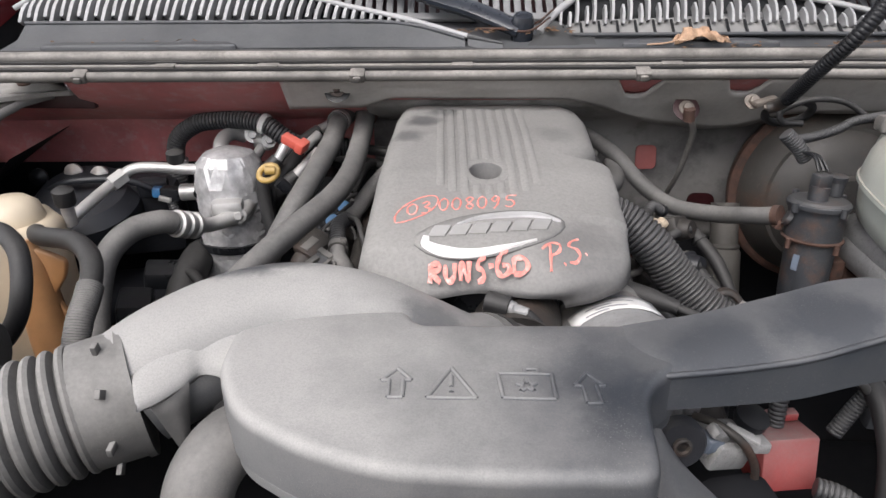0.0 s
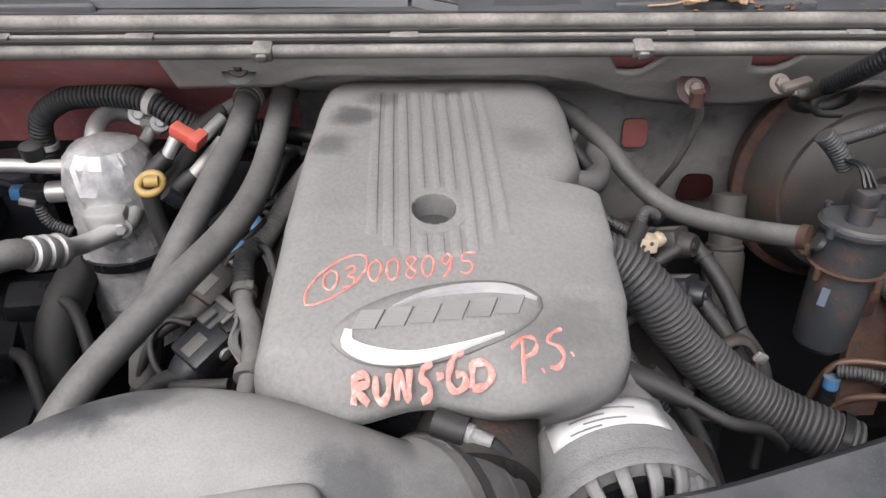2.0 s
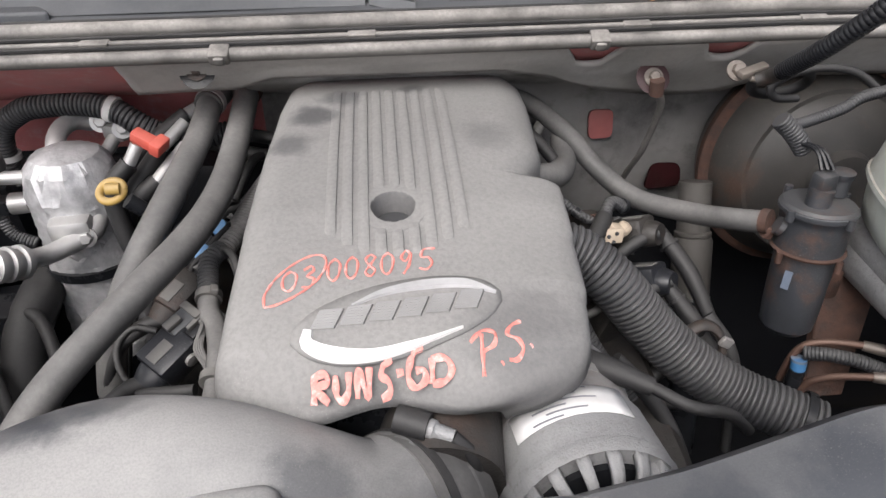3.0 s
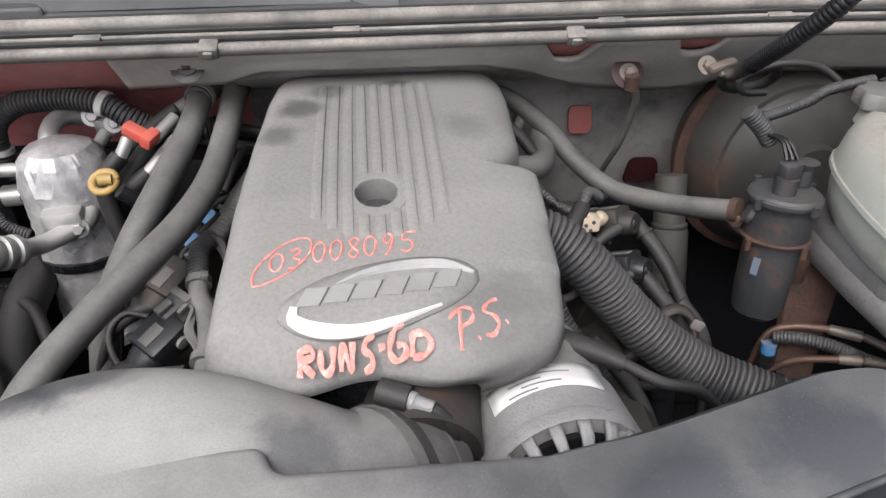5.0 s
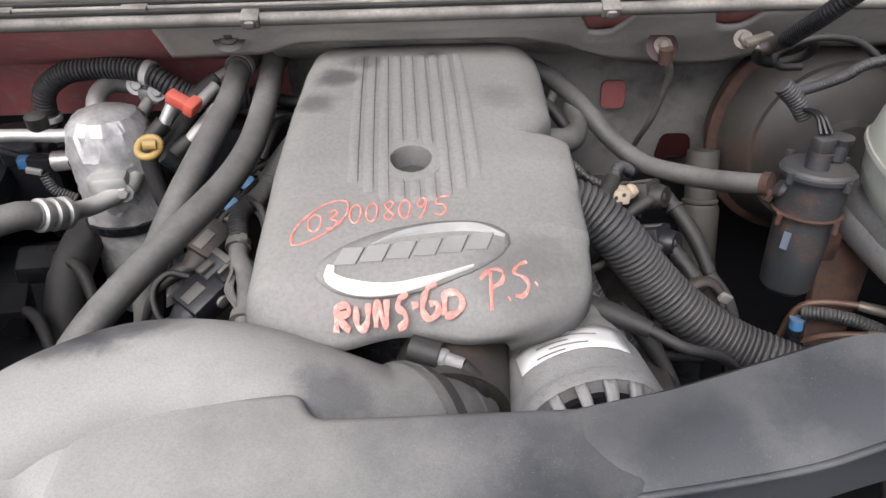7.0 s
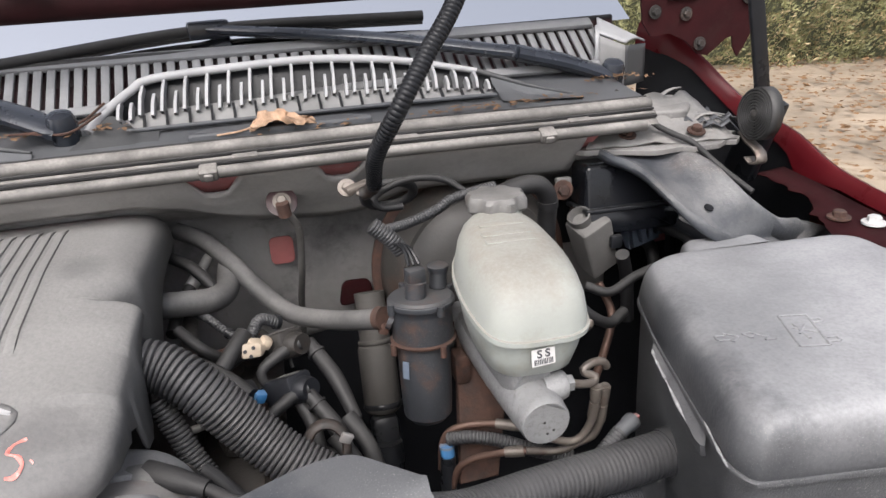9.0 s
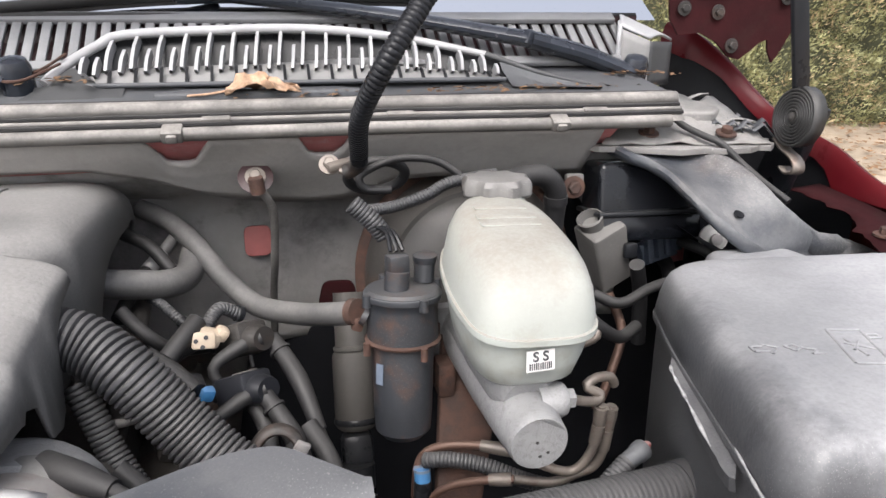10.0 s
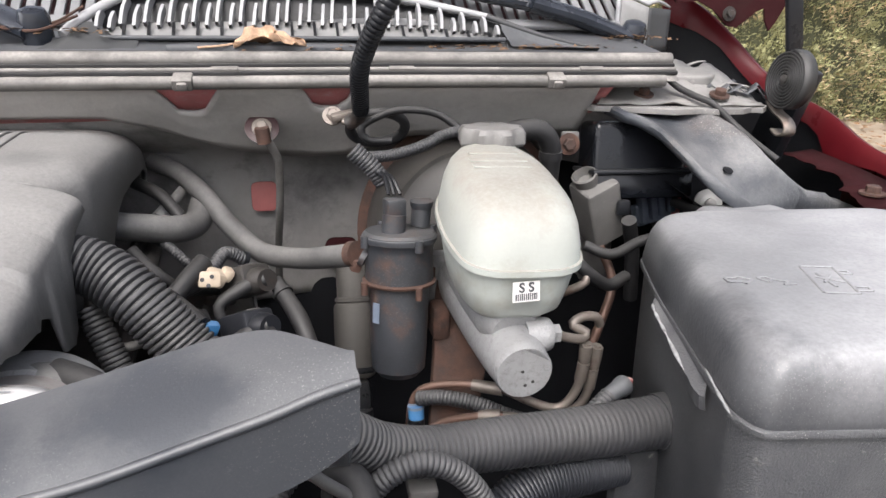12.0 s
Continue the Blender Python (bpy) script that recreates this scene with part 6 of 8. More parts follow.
    # big dark bend below the cylinder and the side clutter
    b = thing("lower_radiator_hose", "thick black hose bend below the foil cylinder", "hose", (-0.39, 0.93, 0.8))
    part("hose", tube([(-0.4, 0.9, 0.78), (-0.407, 0.92, 0.84), (-0.405, 0.955, 0.885), (-0.4, 1.0, 0.905), (-0.405, 1.05, 0.9), (-0.41, 1.1, 0.88)], 0.026, 20), RUBBER, b)
    hb = thing("heater_box", "dark heater box behind the foil cylinder", "heater box", (-0.5, 1.15, 0.9))
    part("body", block((-0.36, 1.21, 0.9), (0.36, 0.08, 0.2), (0, 0, -3), 0.02), HEATER, hb)
    part("side_case", block((-0.56, 1.15, 0.94), (0.2, 0.1, 0.14), (5, 0, 12), 0.02), HEATER, hb)
    part("blower_dome", lathe([(0.09, 0), (0.088, 0.03), (0.07, 0.05), (0.03, 0.056), (0.01, 0.056)], (-0.6, 1.1, 0.955), (0.05, -0.35, 1), 30), HEATER, hb)
    part("flap_arm", block((-0.49, 1.11, 1.0), (0.05, 0.03, 0.03), (10, 0, 20), 0.008), HEATER, hb)
    part("case_rib", tube([(-0.66, 1.09, 1.0), (-0.6, 1.07, 1.025), (-0.52, 1.085, 1.02), (-0.47, 1.1, 0.99)], 0.006, 8), HEATER, hb)
    part("ledge", block((-0.56, 0.98, 0.8), (0.26, 0.3, 0.03), (10, -4, 0), 0.01), HEATER, hb)
    for x, y, z in ((-0.628, 1.13, 1.02), (-0.585, 1.13, 1.015), (-0.69, 1.13, 1.012)):
        part("stud", lathe([(0.015, 0), (0.015, 0.006), (0.007, 0.01), (0.002, 0.012)], (x, y, z), (0.1, -1, 0.2), 18), STEEL if x != -0.69 else BLACK, hb)
    for c, s in (((-0.43, 0.98, 0.9), (0.08, 0.05, 0.03)), ((-0.47, 0.92, 0.87), (0.05, 0.06, 0.05))):
        j = thing("junction_plug", "black wiring plug on the bay ledge", "connector", c, "junction plugs")
        part("body", block(c, s, (5, 8, 15), 0.006), BLACK, j)
        part("lead", tube([Vector(c), Vector(c) + Vector((0.05, -0.03, 0.01)), Vector(c) + Vector((0.08, -0.08, -0.05))], 0.008, 10), RUBBER, j)


def coil_pack(c, turn, lead_to, mat):
    """An ignition coil with its plug and loom."""
    k = thing("ignition_coil", "grimy ignition coil with a plug and leads", "ignition coil", c, "ignition coils")
    c = Vector(c)
    m = pose(*c, *turn)
    own = tube([(-0.032, 0, -0.002), (-0.02, 0, 0), (0.01, 0, 0.002), (0.024, 0, 0.0)], [0.015, 0.019, 0.02, 0.016], 18, 0.006, flat=0.85)
    block((0.004, 0, 0.004), (0.046, 0.042, 0.034), (0, 0, 0), 0.005, own)
    own.transform(m)
    part("body", own, mat, k)
    own = block((0.032, 0, 0.006), (0.022, 0.026, 0.02), (0, 0, 0), 0.003)
    own.transform(m)
    part("plug", own, BLACK, k)
    own = block((0.038, 0, 0.018), (0.016, 0.01, 0.006), (0, 0, 0), 0.001)
    own.transform(m)
    part("latch", own, BEIGE, k)
    own = block((-0.002, 0, 0.0215), (0.024, 0.014, 0.0014), (0, 0, 0), 0.0005)
    own.transform(m)
    part("rating_plate", own, BEIGE, k)
    own = lathe([(0.007, 0), (0.007, 0.004), (0.002, 0.005)], (0.012, -0.0205, 0.006), (0, -1, 0), 10)
    own.transform(m)
    part("screw", own, STEEL, k)
    a = m @ Vector((-0.028, 0, 0))
    part("spark_lead", tube([a, a + Vector((-0.025, -0.005, -0.008)), a + Vector((-0.05, -0.02, -0.03)), Vector(lead_to)], [0.0095, 0.0085, 0.006, 0.005], 10), RUBBER, k)
    b = m @ Vector((0.04, 0, 0.0))
    for o in (-0.004, 0.0, 0.004):
        part("wire", tube([b + Vector((0, o, 0)), b + Vector((0.012, 0.01 + o, 0.014)), b + Vector((0.028, 0.004 - o, 0.004 + o)), b + Vector((0.034, -0.012, -0.02))], 0.0022, 6), HOSE, k)
    return k


def build_left_engine():
    coil_pack((-0.18, 0.935, 1.0), (10, -20, 50), (-0.26, 0.86, 0.88), HEATER)
    coil_pack((-0.178, 0.867, 0.99), (10, -20, 50), (-0.29, 0.82, 0.85), GRIME)
    coil_pack((-0.185, 1.0, 0.985), (10, -20, 45), (-0.27, 0.93, 0.9), BLACK)
    coil_pack((-0.175, 0.79, 0.975), (10, -20, 45), (-0.24, 0.75, 0.85), HEATER)
    h = thing("coil_harness", "black conduit harness along the coils with pale ties", "wiring harness", (-0.14, 0.88, 0.97))
    part("trunk", ridged([(-0.085, 1.06, 1.045), (-0.105, 1.0, 1.038), (-0.12, 0.945, 1.03), (-0.134, 0.905, 1.022)], 0.0125, 0.0045, 0.1, 16), HOSE, h)
    part("conduit", ridged([(-0.134, 0.905, 1.026), (-0.144, 0.885, 1.024), (-0.143, 0.86, 1.017), (-0.14, 0.838, 1.01)], 0.0112, 0.0045, 0.14, 14), SPLIT, h)
    part("sleeve", tube([(-0.14, 0.84, 1.01), (-0.137, 0.82, 1.006), (-0.126, 0.797, 1.0), (-0.121, 0.77, 0.996), (-0.12, 0.735, 0.988), (-0.125, 0.69, 0.97)], [0.0105, 0.011, 0.0115, 0.0105, 0.0095, 0.009], 14), HOSE, h)
    for p, d in (((-0.14, 0.84, 1.011), (0.05, -1, -0.3)), ((-0.121, 0.742, 0.99), (0, -1, -0.2))):
        clamp(p, d, 0.0128, 0.009, BEIGE, h, "tie")
        part("tie_lock", block(Vector(p) + Vector((0.008, -0.003, 0.011)), (0.008, 0.011, 0.007), (0, 20, 10), 0.0015), BEIGE, h)
    for x, y, z in ((-0.143, 0.955, 1.018), (-0.153, 0.908, 1.016)):
        i = thing("injector_plug", "small bright blue injector plug", "connector", (x, y, z), "injector plugs")
        part("clip", lathe([(0.009, 0), (0.0105, 0.004), (0.0095, 0.013), (0.004, 0.015)], (x, y, z - 0.002), (-0.3, -0.5, 1), 14), BLUE, i)
        part("body", block((x - 0.012, y + 0.012, z - 0.006), (0.03, 0.022, 0.022), (20, 10, 40), 0.004), BLACK, i)
    j = thing("coil_connector", "grey harness connector with four leads", "connector", (-0.158, 0.806, 1.0))
    part("shell", block((-0.163, 0.812, 1.0), (0.03, 0.022, 0.018), (10, -15, 45), 0.003), GREY, j)
    part("collar", block((-0.153, 0.822, 1.004), (0.009, 0.026, 0.022), (10, -15, 45), 0.002), BEIGE, j)
    part("latch", block((-0.168, 0.803, 1.01), (0.018, 0.009, 0.006), (10, -15, 45), 0.0015), BEIGE, j)
    for o in range(4):
        part("wire", tube([(-0.146 - 0.002 * o, 0.813 + 0.004 * o, 1.003), (-0.139, 0.797 + 0.004 * o, 1.009 - 0.002 * o), (-0.143 + 0.002 * o, 0.775, 1.0), (-0.132 + 0.002 * o, 0.758, 0.992 - 0.002 * o), (-0.124, 0.742, 0.988)], 0.0021, 6), HOSE, j)
    for pts, r in (([(-0.11, 1.1, 1.04), (-0.12, 1.06, 1.05), (-0.14, 1.02, 1.02)], 0.0055), ([(-0.1, 1.08, 1.03), (-0.14, 1.04, 1.0), (-0.21, 1.03, 0.95)], 0.0055), ([(-0.1, 1.0, 1.03), (-0.14, 0.975, 1.03), (-0.15, 0.955, 1.02)], 0.004),
                   ([(-0.136, 0.955, 1.025), (-0.13, 0.93, 1.038), (-0.148, 0.905, 1.03)], 0.0035), ([(-0.195, 0.828, 0.98), (-0.222, 0.836, 0.98), (-0.237, 0.82, 0.968), (-0.227, 0.795, 0.95), (-0.2, 0.78, 0.94)], 0.0035),
                   ([(-0.134, 0.9, 1.03), (-0.118, 0.878, 1.034), (-0.108, 0.85, 1.02), (-0.1, 0.83, 1.0)], 0.004), ([(-0.145, 0.89, 1.033), (-0.163, 0.885, 1.02), (-0.17, 0.875, 1.0)], 0.003), ([(-0.2, 0.76, 0.96), (-0.17, 0.745, 0.975), (-0.14, 0.74, 0.98)], 0.006)):
        single("engine_wire", tube(pts, r, 8), RUBBER, "thin black wire over the engine", "wire", "engine wires")
    f = thing("fuel_rail", "dark fuel rail along the intake", "fuel rail", (-0.12, 0.9, 0.98))
    part("rail", tube([(-0.105, 1.06, 1.01), (-0.115, 0.9, 0.995), (-0.12, 0.7, 0.97)], 0.01, 10), GRIME, f)
    for x, y, z in ((-0.115, 1.12, 1.065), (-0.095, 1.1, 1.045)):
        single("vacuum_pipe", tube([(x - 0.09, y + 0.03, z + 0.0), (x - 0.03, y, z - 0.002), (x + 0.05, y - 0.02, z - 0.01)], 0.0085, 10), RUBBER, "black rubber pipe behind the cover", "pipe", "vacuum pipes")


def build_tank():
    t = thing("coolant_reservoir", "yellowed translucent coolant tank with a black cap", "coolant tank", (-0.63, 0.8, 0.85))
    front = []
    for x0, x1, y0 in ((-0.78, -0.705, 0.795), (-0.7, -0.635, 0.792), (-0.63, -0.566, 0.792)):
        front += [(x0 + (x1 - x0) * f, y0 - 0.016 * math.sin(math.pi * f) ** 0.6) for f in np.linspace(0, 1, 9)]
    out = front + [(-0.555, 0.797), (-0.528, 0.82), (-0.52, 0.85), (-0.53, 0.9), (-0.57, 0.94), (-0.7, 0.95), (-0.8, 0.9)]
    part("tank", slab(out, 0.85, 1.043, 0.018, None, None, 5), TANK, t)
    part("shaded_side", tube([(-0.545, 0.815, 1.036), (-0.541, 0.812, 1.0), (-0.535, 0.81, 0.9), (-0.53, 0.808, 0.85)], [0.014, 0.024, 0.028, 0.03], 20), AMBER, t, "amber corner with its shade put into the colour")
    part("neck", lathe([(0.05, -0.03), (0.038, 0.0), (0.034, 0.03)], (-0.648, 0.85, 1.042), (0, 0, 1), 26), TANK, t)
    part("hump", lathe([(0.043, -0.05), (0.042, -0.004), (0.037, 0.012), (0.025, 0.022), (0.004, 0.025)], (-0.584, 0.87, 1.05), (0, 0, 1), 26), TANK, t)
    fin = [(-0.535, 1.03), (-0.51, 1.02), (-0.49, 1.008), (-0.496, 0.985), (-0.516, 0.958), (-0.505, 0.93), (-0.488, 0.905), (-0.48, 0.86), (-0.54, 0.85)]
    part("fin", slab(rounded(fin, 0.008), -0.004, 0.004, 0.003, Matrix(((1, 0, 0, 0), (0.1, 0, -1, 0.863), (0, 1, 0, 0), (0, 0, 0, 1)))), AMBER, t)
    cap = lathe([(0.036, 0), (0.0375, 0.004), (0.0375, 0.022), (0.0345, 0.028), (0.026, 0.03), (0.002, 0.03)], (-0.648, 0.85, 1.064), (0, 0, 1), 36)
    for v in cap.verts:
        d = v.co.xy - Vector((-0.648, 0.85))
        if d.length > 0.0355:
            an = math.atan2(d.y, d.x)
            v.co.xy += d.normalized() * (0.0022 if math.sin(an * 12) > 0 else 0)
    part("cap", cap, SEAL, t, "grooved black screw cap with a dusty top")
    for pts in ([(-0.59, 0.815, 1.055), (-0.54, 0.745, 1.083), (-0.478, 0.69, 1.102), (-0.449, 0.663, 1.09), (-0.443, 0.64, 1.055), (-0.462, 0.64, 1.015), (-0.505, 0.65, 0.97)],
                [(-0.53, 0.83, 1.04), (-0.5, 0.79, 1.053), (-0.435, 0.745, 1.066), (-0.398, 0.705, 1.062), (-0.388, 0.67, 1.042), (-0.39, 0.635, 1.015), (-0.395, 0.6, 0.96)]):
        h = thing("overflow_hose", "black rubber hose bending from the coolant tank", "hose", pts[-1], "overflow hoses")
        part("hose", tube(pts, 0.0108 if pts[-1][0] < -0.45 else 0.0122, 16), RUBBER, h)
        if pts[-1][0] > -0.45:
            part("braided_sleeve", ridged([(-0.389, 0.676, 1.044), (-0.388, 0.66, 1.035), (-0.39, 0.635, 1.015), (-0.395, 0.6, 0.96)], 0.0145, 0.0026, 0.05, 24), HOSE, h, "woven grey sleeve")


build_left()
build_left_engine()
build_tank()


# ---- driver's side ----
def build_booster():
    b = thing("brake_booster", "round dull steel brake booster with rusty edges", "brake booster", (0.63, 1.05, 0.88))
    ax = Vector((-0.02, -1, 0.14)).normalized()
    c = Vector((0.635, 1.1, 0.985))
    part("shell", lathe([(0.13, -0.05), (0.142, -0.04), (0.144, 0.0), (0.138, 0.02), (0.12, 0.05), (0.1, 0.068), (0.07, 0.08), (0.045, 0.085), (0.04, 0.1), (0.01, 0.1)], c, ax, 56), BOOSTER, b)
    part("rim", lathe([(0.144, -0.012), (0.153, -0.01), (0.154, 0.002), (0.15, 0.006), (0.142, 0.008)], c, ax, 56), RUST, b, "rust-edged crimped rim")
    part("step", lathe([(0.118, 0.05), (0.122, 0.052), (0.117, 0.058)], c, ax, 48), BOOSTER, b)
    # master cylinder with its reservoir
    m = thing("brake_master_cylinder", "cast brake cylinder under a milky fluid reservoir", "brake cylinder", (0.58, 0.78, 0.96))
    a, e = Vector((0.592, 0.9, 0.992)), Vector((0.587, 0.701, 0.983))
    part("bore", tube([a, a.lerp(e, 0.55), e + Vector((0, 0.008, 0)), e], [0.042, 0.036, 0.0275, 0.0262], 32), CAST, m)
    part("end_plug", lathe([(0.0272, -0.014), (0.0264, 0.006), (0.025, 0.0085), (0.012, 0.0086), (0.0015, 0.0082)], e, (e - a), 32), CAST, m, "dull round end plug")
    part("flange", block((0.592, 0.905, 0.99), (0.11, 0.02, 0.07), (0, 0, 0), 0.012), CAST, m)
    part("port_boss", tube([(0.598, 0.727, 1.001), (0.616, 0.726, 1.002), (0.621, 0.726, 1.002)], [0.0165, 0.0162, 0.0145], 20), CAST, m)
    part("port_nut", tube([(0.62, 0.726, 1.002), (0.63, 0.727, 1.001)], 0.0095, 6, 0.02), CAST, m)
    for ox, oz in ((-0.002, 0.001), (0.008, -0.01), (0.001, -0.013)):
        part("pit", lathe([(0.0016, 0), (0.0013, 0.0005), (0.0004, 0.0006)], e + Vector((ox, -0.0084, oz)), (e - a), 10), GRIME, m)
    part("pedestal", tube([(0.59, 0.88, 1.012), (0.589, 0.8, 1.014), (0.588, 0.745, 1.01), (0.588, 0.728, 1.006)], [0.036, 0.036, 0.031, 0.022], 28), CAST, m)
    plan = [(0.0, -0.097), (0.03, -0.095), (0.05, -0.08), (0.058, -0.045), (0.06, 0.0), (0.055, 0.05), (0.04, 0.085), (0.012, 0.1), (-0.012, 0.1), (-0.04, 0.085), (-0.055, 0.05), (-0.06, 0.0), (-0.058, -0.045), (-0.05, -0.08), (-0.03, -0.095)]
    smooth, _ = curve_points([(x, y, 0) for x, y in plan + plan[:1]], 0.01)
    smooth = smooth[:-1]

    def stack(levels, at, turn):
        bm = bmesh.new()
        loops = []
        mm = Matrix.Translation(at) @ pose(0, 0, 0, *turn)
        for z, sx, sy, dy in levels:
            loops.append([bm.verts.new(mm @ Vector((p.x * sx, p.y * sy + dy, z))) for p in smooth])
        for r0, r1 in zip(loops, loops[1:]):
            for k in range(len(r0)):
                bm.faces.new((r0[k], r0[(k + 1) % len(r0)], r1[(k + 1) % len(r0)], r1[k]))
        bm.faces.new(loops[0])
        bm.faces.new(loops[-1])
        return bm

    at, turn = (0.5915, 0.792, 1.09), (7, 1.5, -2)
    up = part("upper_tank", stack([(0.0, 1.0, 1.0, 0), (0.012, 0.985, 0.985, 0), (0.03, 0.93, 0.95, 0.003), (0.043, 0.84, 0.9, 0.005), (0.052, 0.7, 0.8, 0.009), (0.0565, 0.5, 0.64, 0.014), (0.058, 0.2, 0.3, 0.02)], at, turn), RESERVOIR, m, "dust-filmed milky upper half")
    part("seam", stack([(-0.005, 1.0, 1.0, 0), (-0.0045, 1.035, 1.025, 0), (0.001, 1.035, 1.025, 0), (0.0015, 1.0, 1.0, 0)], at, turn), RESERVOIR, m)
    part("lower_tank", stack([(-0.062, 0.55, 0.66, 0.0), (-0.0595, 0.7, 0.78, 0.0), (-0.05, 0.83, 0.88, 0.0), (-0.03, 0.9, 0.93, 0), (-0.012, 0.945, 0.955, 0), (-0.005, 0.97, 0.97, 0)], at, turn), RESERVOIR, m, "greenish milky lower half")
    mm = Matrix.Translation(at) @ pose(0, 0, 0, *turn)
    for y, w in ((0.006, 0.056), (0.022, 0.056), (0.044, 0.05)):
        own = block((-0.004, y, 0.0577), (w, 0.009, 0.0014), (0, 0, 0), 0.0006)
        own.transform(mm)
        part("embossed_line", own, RESERVOIR, up)
    part("neck", lathe([(0.032, -0.014), (0.028, 0), (0.028, 0.006)], (0.606, 0.882, 1.146), (0, 0.06, 1), 28), RESERVOIR, m)
    cap = lathe([(0.032, 0), (0.0345, 0.003), (0.0345, 0.014), (0.031, 0.019), (0.02, 0.0195), (0.002, 0.02)], (0.606, 0.886, 1.149), (0, 0.03, 1), 48)
    for v in cap.verts:
        d = v.co.xy - Vector((0.606, 0.886))
        if d.length > 0.0305:
            v.co.xy += d.normalized() * 0.0028 * math.sin(math.atan2(d.y, d.x) * 8)
    part("cap", cap, PLATE, m, "scalloped dusty grey cap")
    lab = pose(0.5855, 0.6975, 1.0595, 84, 0, 3)
    own = slab([(-0.0125, -0.009), (0.0125, -0.009), (0.0125, 0.009), (-0.0125, 0.009)], 0, 0.0008, 0)
    own.transform(lab)
    lb = part("label", own, PAPER, m, "small white label with two letters", smooth=0)
    lettering("S S", 0.0118, lab @ pose(0, 0.0035, 0.0012), INK, lb, "letters")
    for k in range(11):
        own = block((-0.0095 + 0.0019 * k, -0.0045, 0.001), (0.0009 if k % 3 else 0.0013, 0.006, 0.0006), (0, 0, 0), 0)
        own.transform(lab)
        part("code_bar", own, INK, lb, smooth=0)
    # brake lines
    for pts, mat, name in (([(0.628, 0.727, 1.0), (0.648, 0.733, 0.991), (0.661, 0.737, 0.988), (0.665, 0.74, 0.9925), (0.656, 0.742, 0.997), (0.652, 0.744, 1.0015), (0.664, 0.748, 1.0055), (0.679, 0.75, 1.003), (0.686, 0.755, 0.992)], LINE, "upper"),
                           ([(0.666, 0.738, 0.982), (0.666, 0.74, 0.962), (0.664, 0.742, 0.936), (0.655, 0.745, 0.914), (0.641, 0.747, 0.906), (0.62, 0.752, 0.912), (0.604, 0.79, 0.905)], LINE, "a"),
                           ([(0.683, 0.75, 0.972), (0.681, 0.75, 0.948), (0.679, 0.752, 0.92), (0.672, 0.755, 0.901), (0.656, 0.758, 0.893), (0.63, 0.76, 0.886), (0.595, 0.77, 0.888)], LINE, "b"),
                           ([(0.604, 0.79, 0.905), (0.572, 0.81, 0.904), (0.54, 0.825, 0.899), (0.519, 0.832, 0.89), (0.51, 0.835, 0.87), (0.508, 0.84, 0.83)], COPPER, "c"),
                           ([(0.595, 0.77, 0.888), (0.572, 0.78, 0.884), (0.54, 0.8, 0.868), (0.523, 0.81, 0.85), (0.515, 0.815, 0.82)], COPPER, "d"),
                           ([(0.655, 0.84, 1.02), (0.69, 0.83, 1.025), (0.695, 0.815, 1.012), (0.66, 0.83, 0.99)], LINE, "e")):
        ln = thing("brake_line", "thin corroded metal brake line", "brake line", pts[-1], "brake lines")
        part("line", tube(pts, 0.0047 if mat is LINE else 0.0044, 10), mat, ln)
        if name in "abcd":
            p, q = Vector(pts[0]), Vector(pts[1])
            part("fitting", tube([p.lerp(q, 0.1), p.lerp(q, 0.55), p.lerp(q, 1.0)], [0.0068, 0.0068, 0.006], 10), LINE, ln)
            if name in "ab":
                p, q = Vector(pts[1]), Vector(pts[2])
                part("sleeve", tube([p.lerp(q, 0.1), p.lerp(q, 0.9)], 0.0062, 12), LINE, ln)
    h = thing("line_connector", "bright blue connector on a black conduit", "connector", (0.513, 0.825, 0.85))
    part("plug", tube([(0.513, 0.822, 0.862), (0.513, 0.825, 0.876)], 0.0088, 14), BLUE, h)
    part("body", tube([(0.511, 0.82, 0.8), (0.513, 0.822, 0.863)], 0.0095, 14), BLACK, h)
    part("band", tube([(0.513, 0.8245, 0.873), (0.513, 0.825, 0.876)], 0.0092, 14), GREYBLUE, h)
    part("conduit", ridged([(0.515, 0.825, 0.885), (0.54, 0.81, 0.892), (0.572, 0.795, 0.89), (0.61, 0.775, 0.88), (0.65, 0.76, 0.872)], 0.0085, 0.004, 0.15, 12), SPLIT, h)


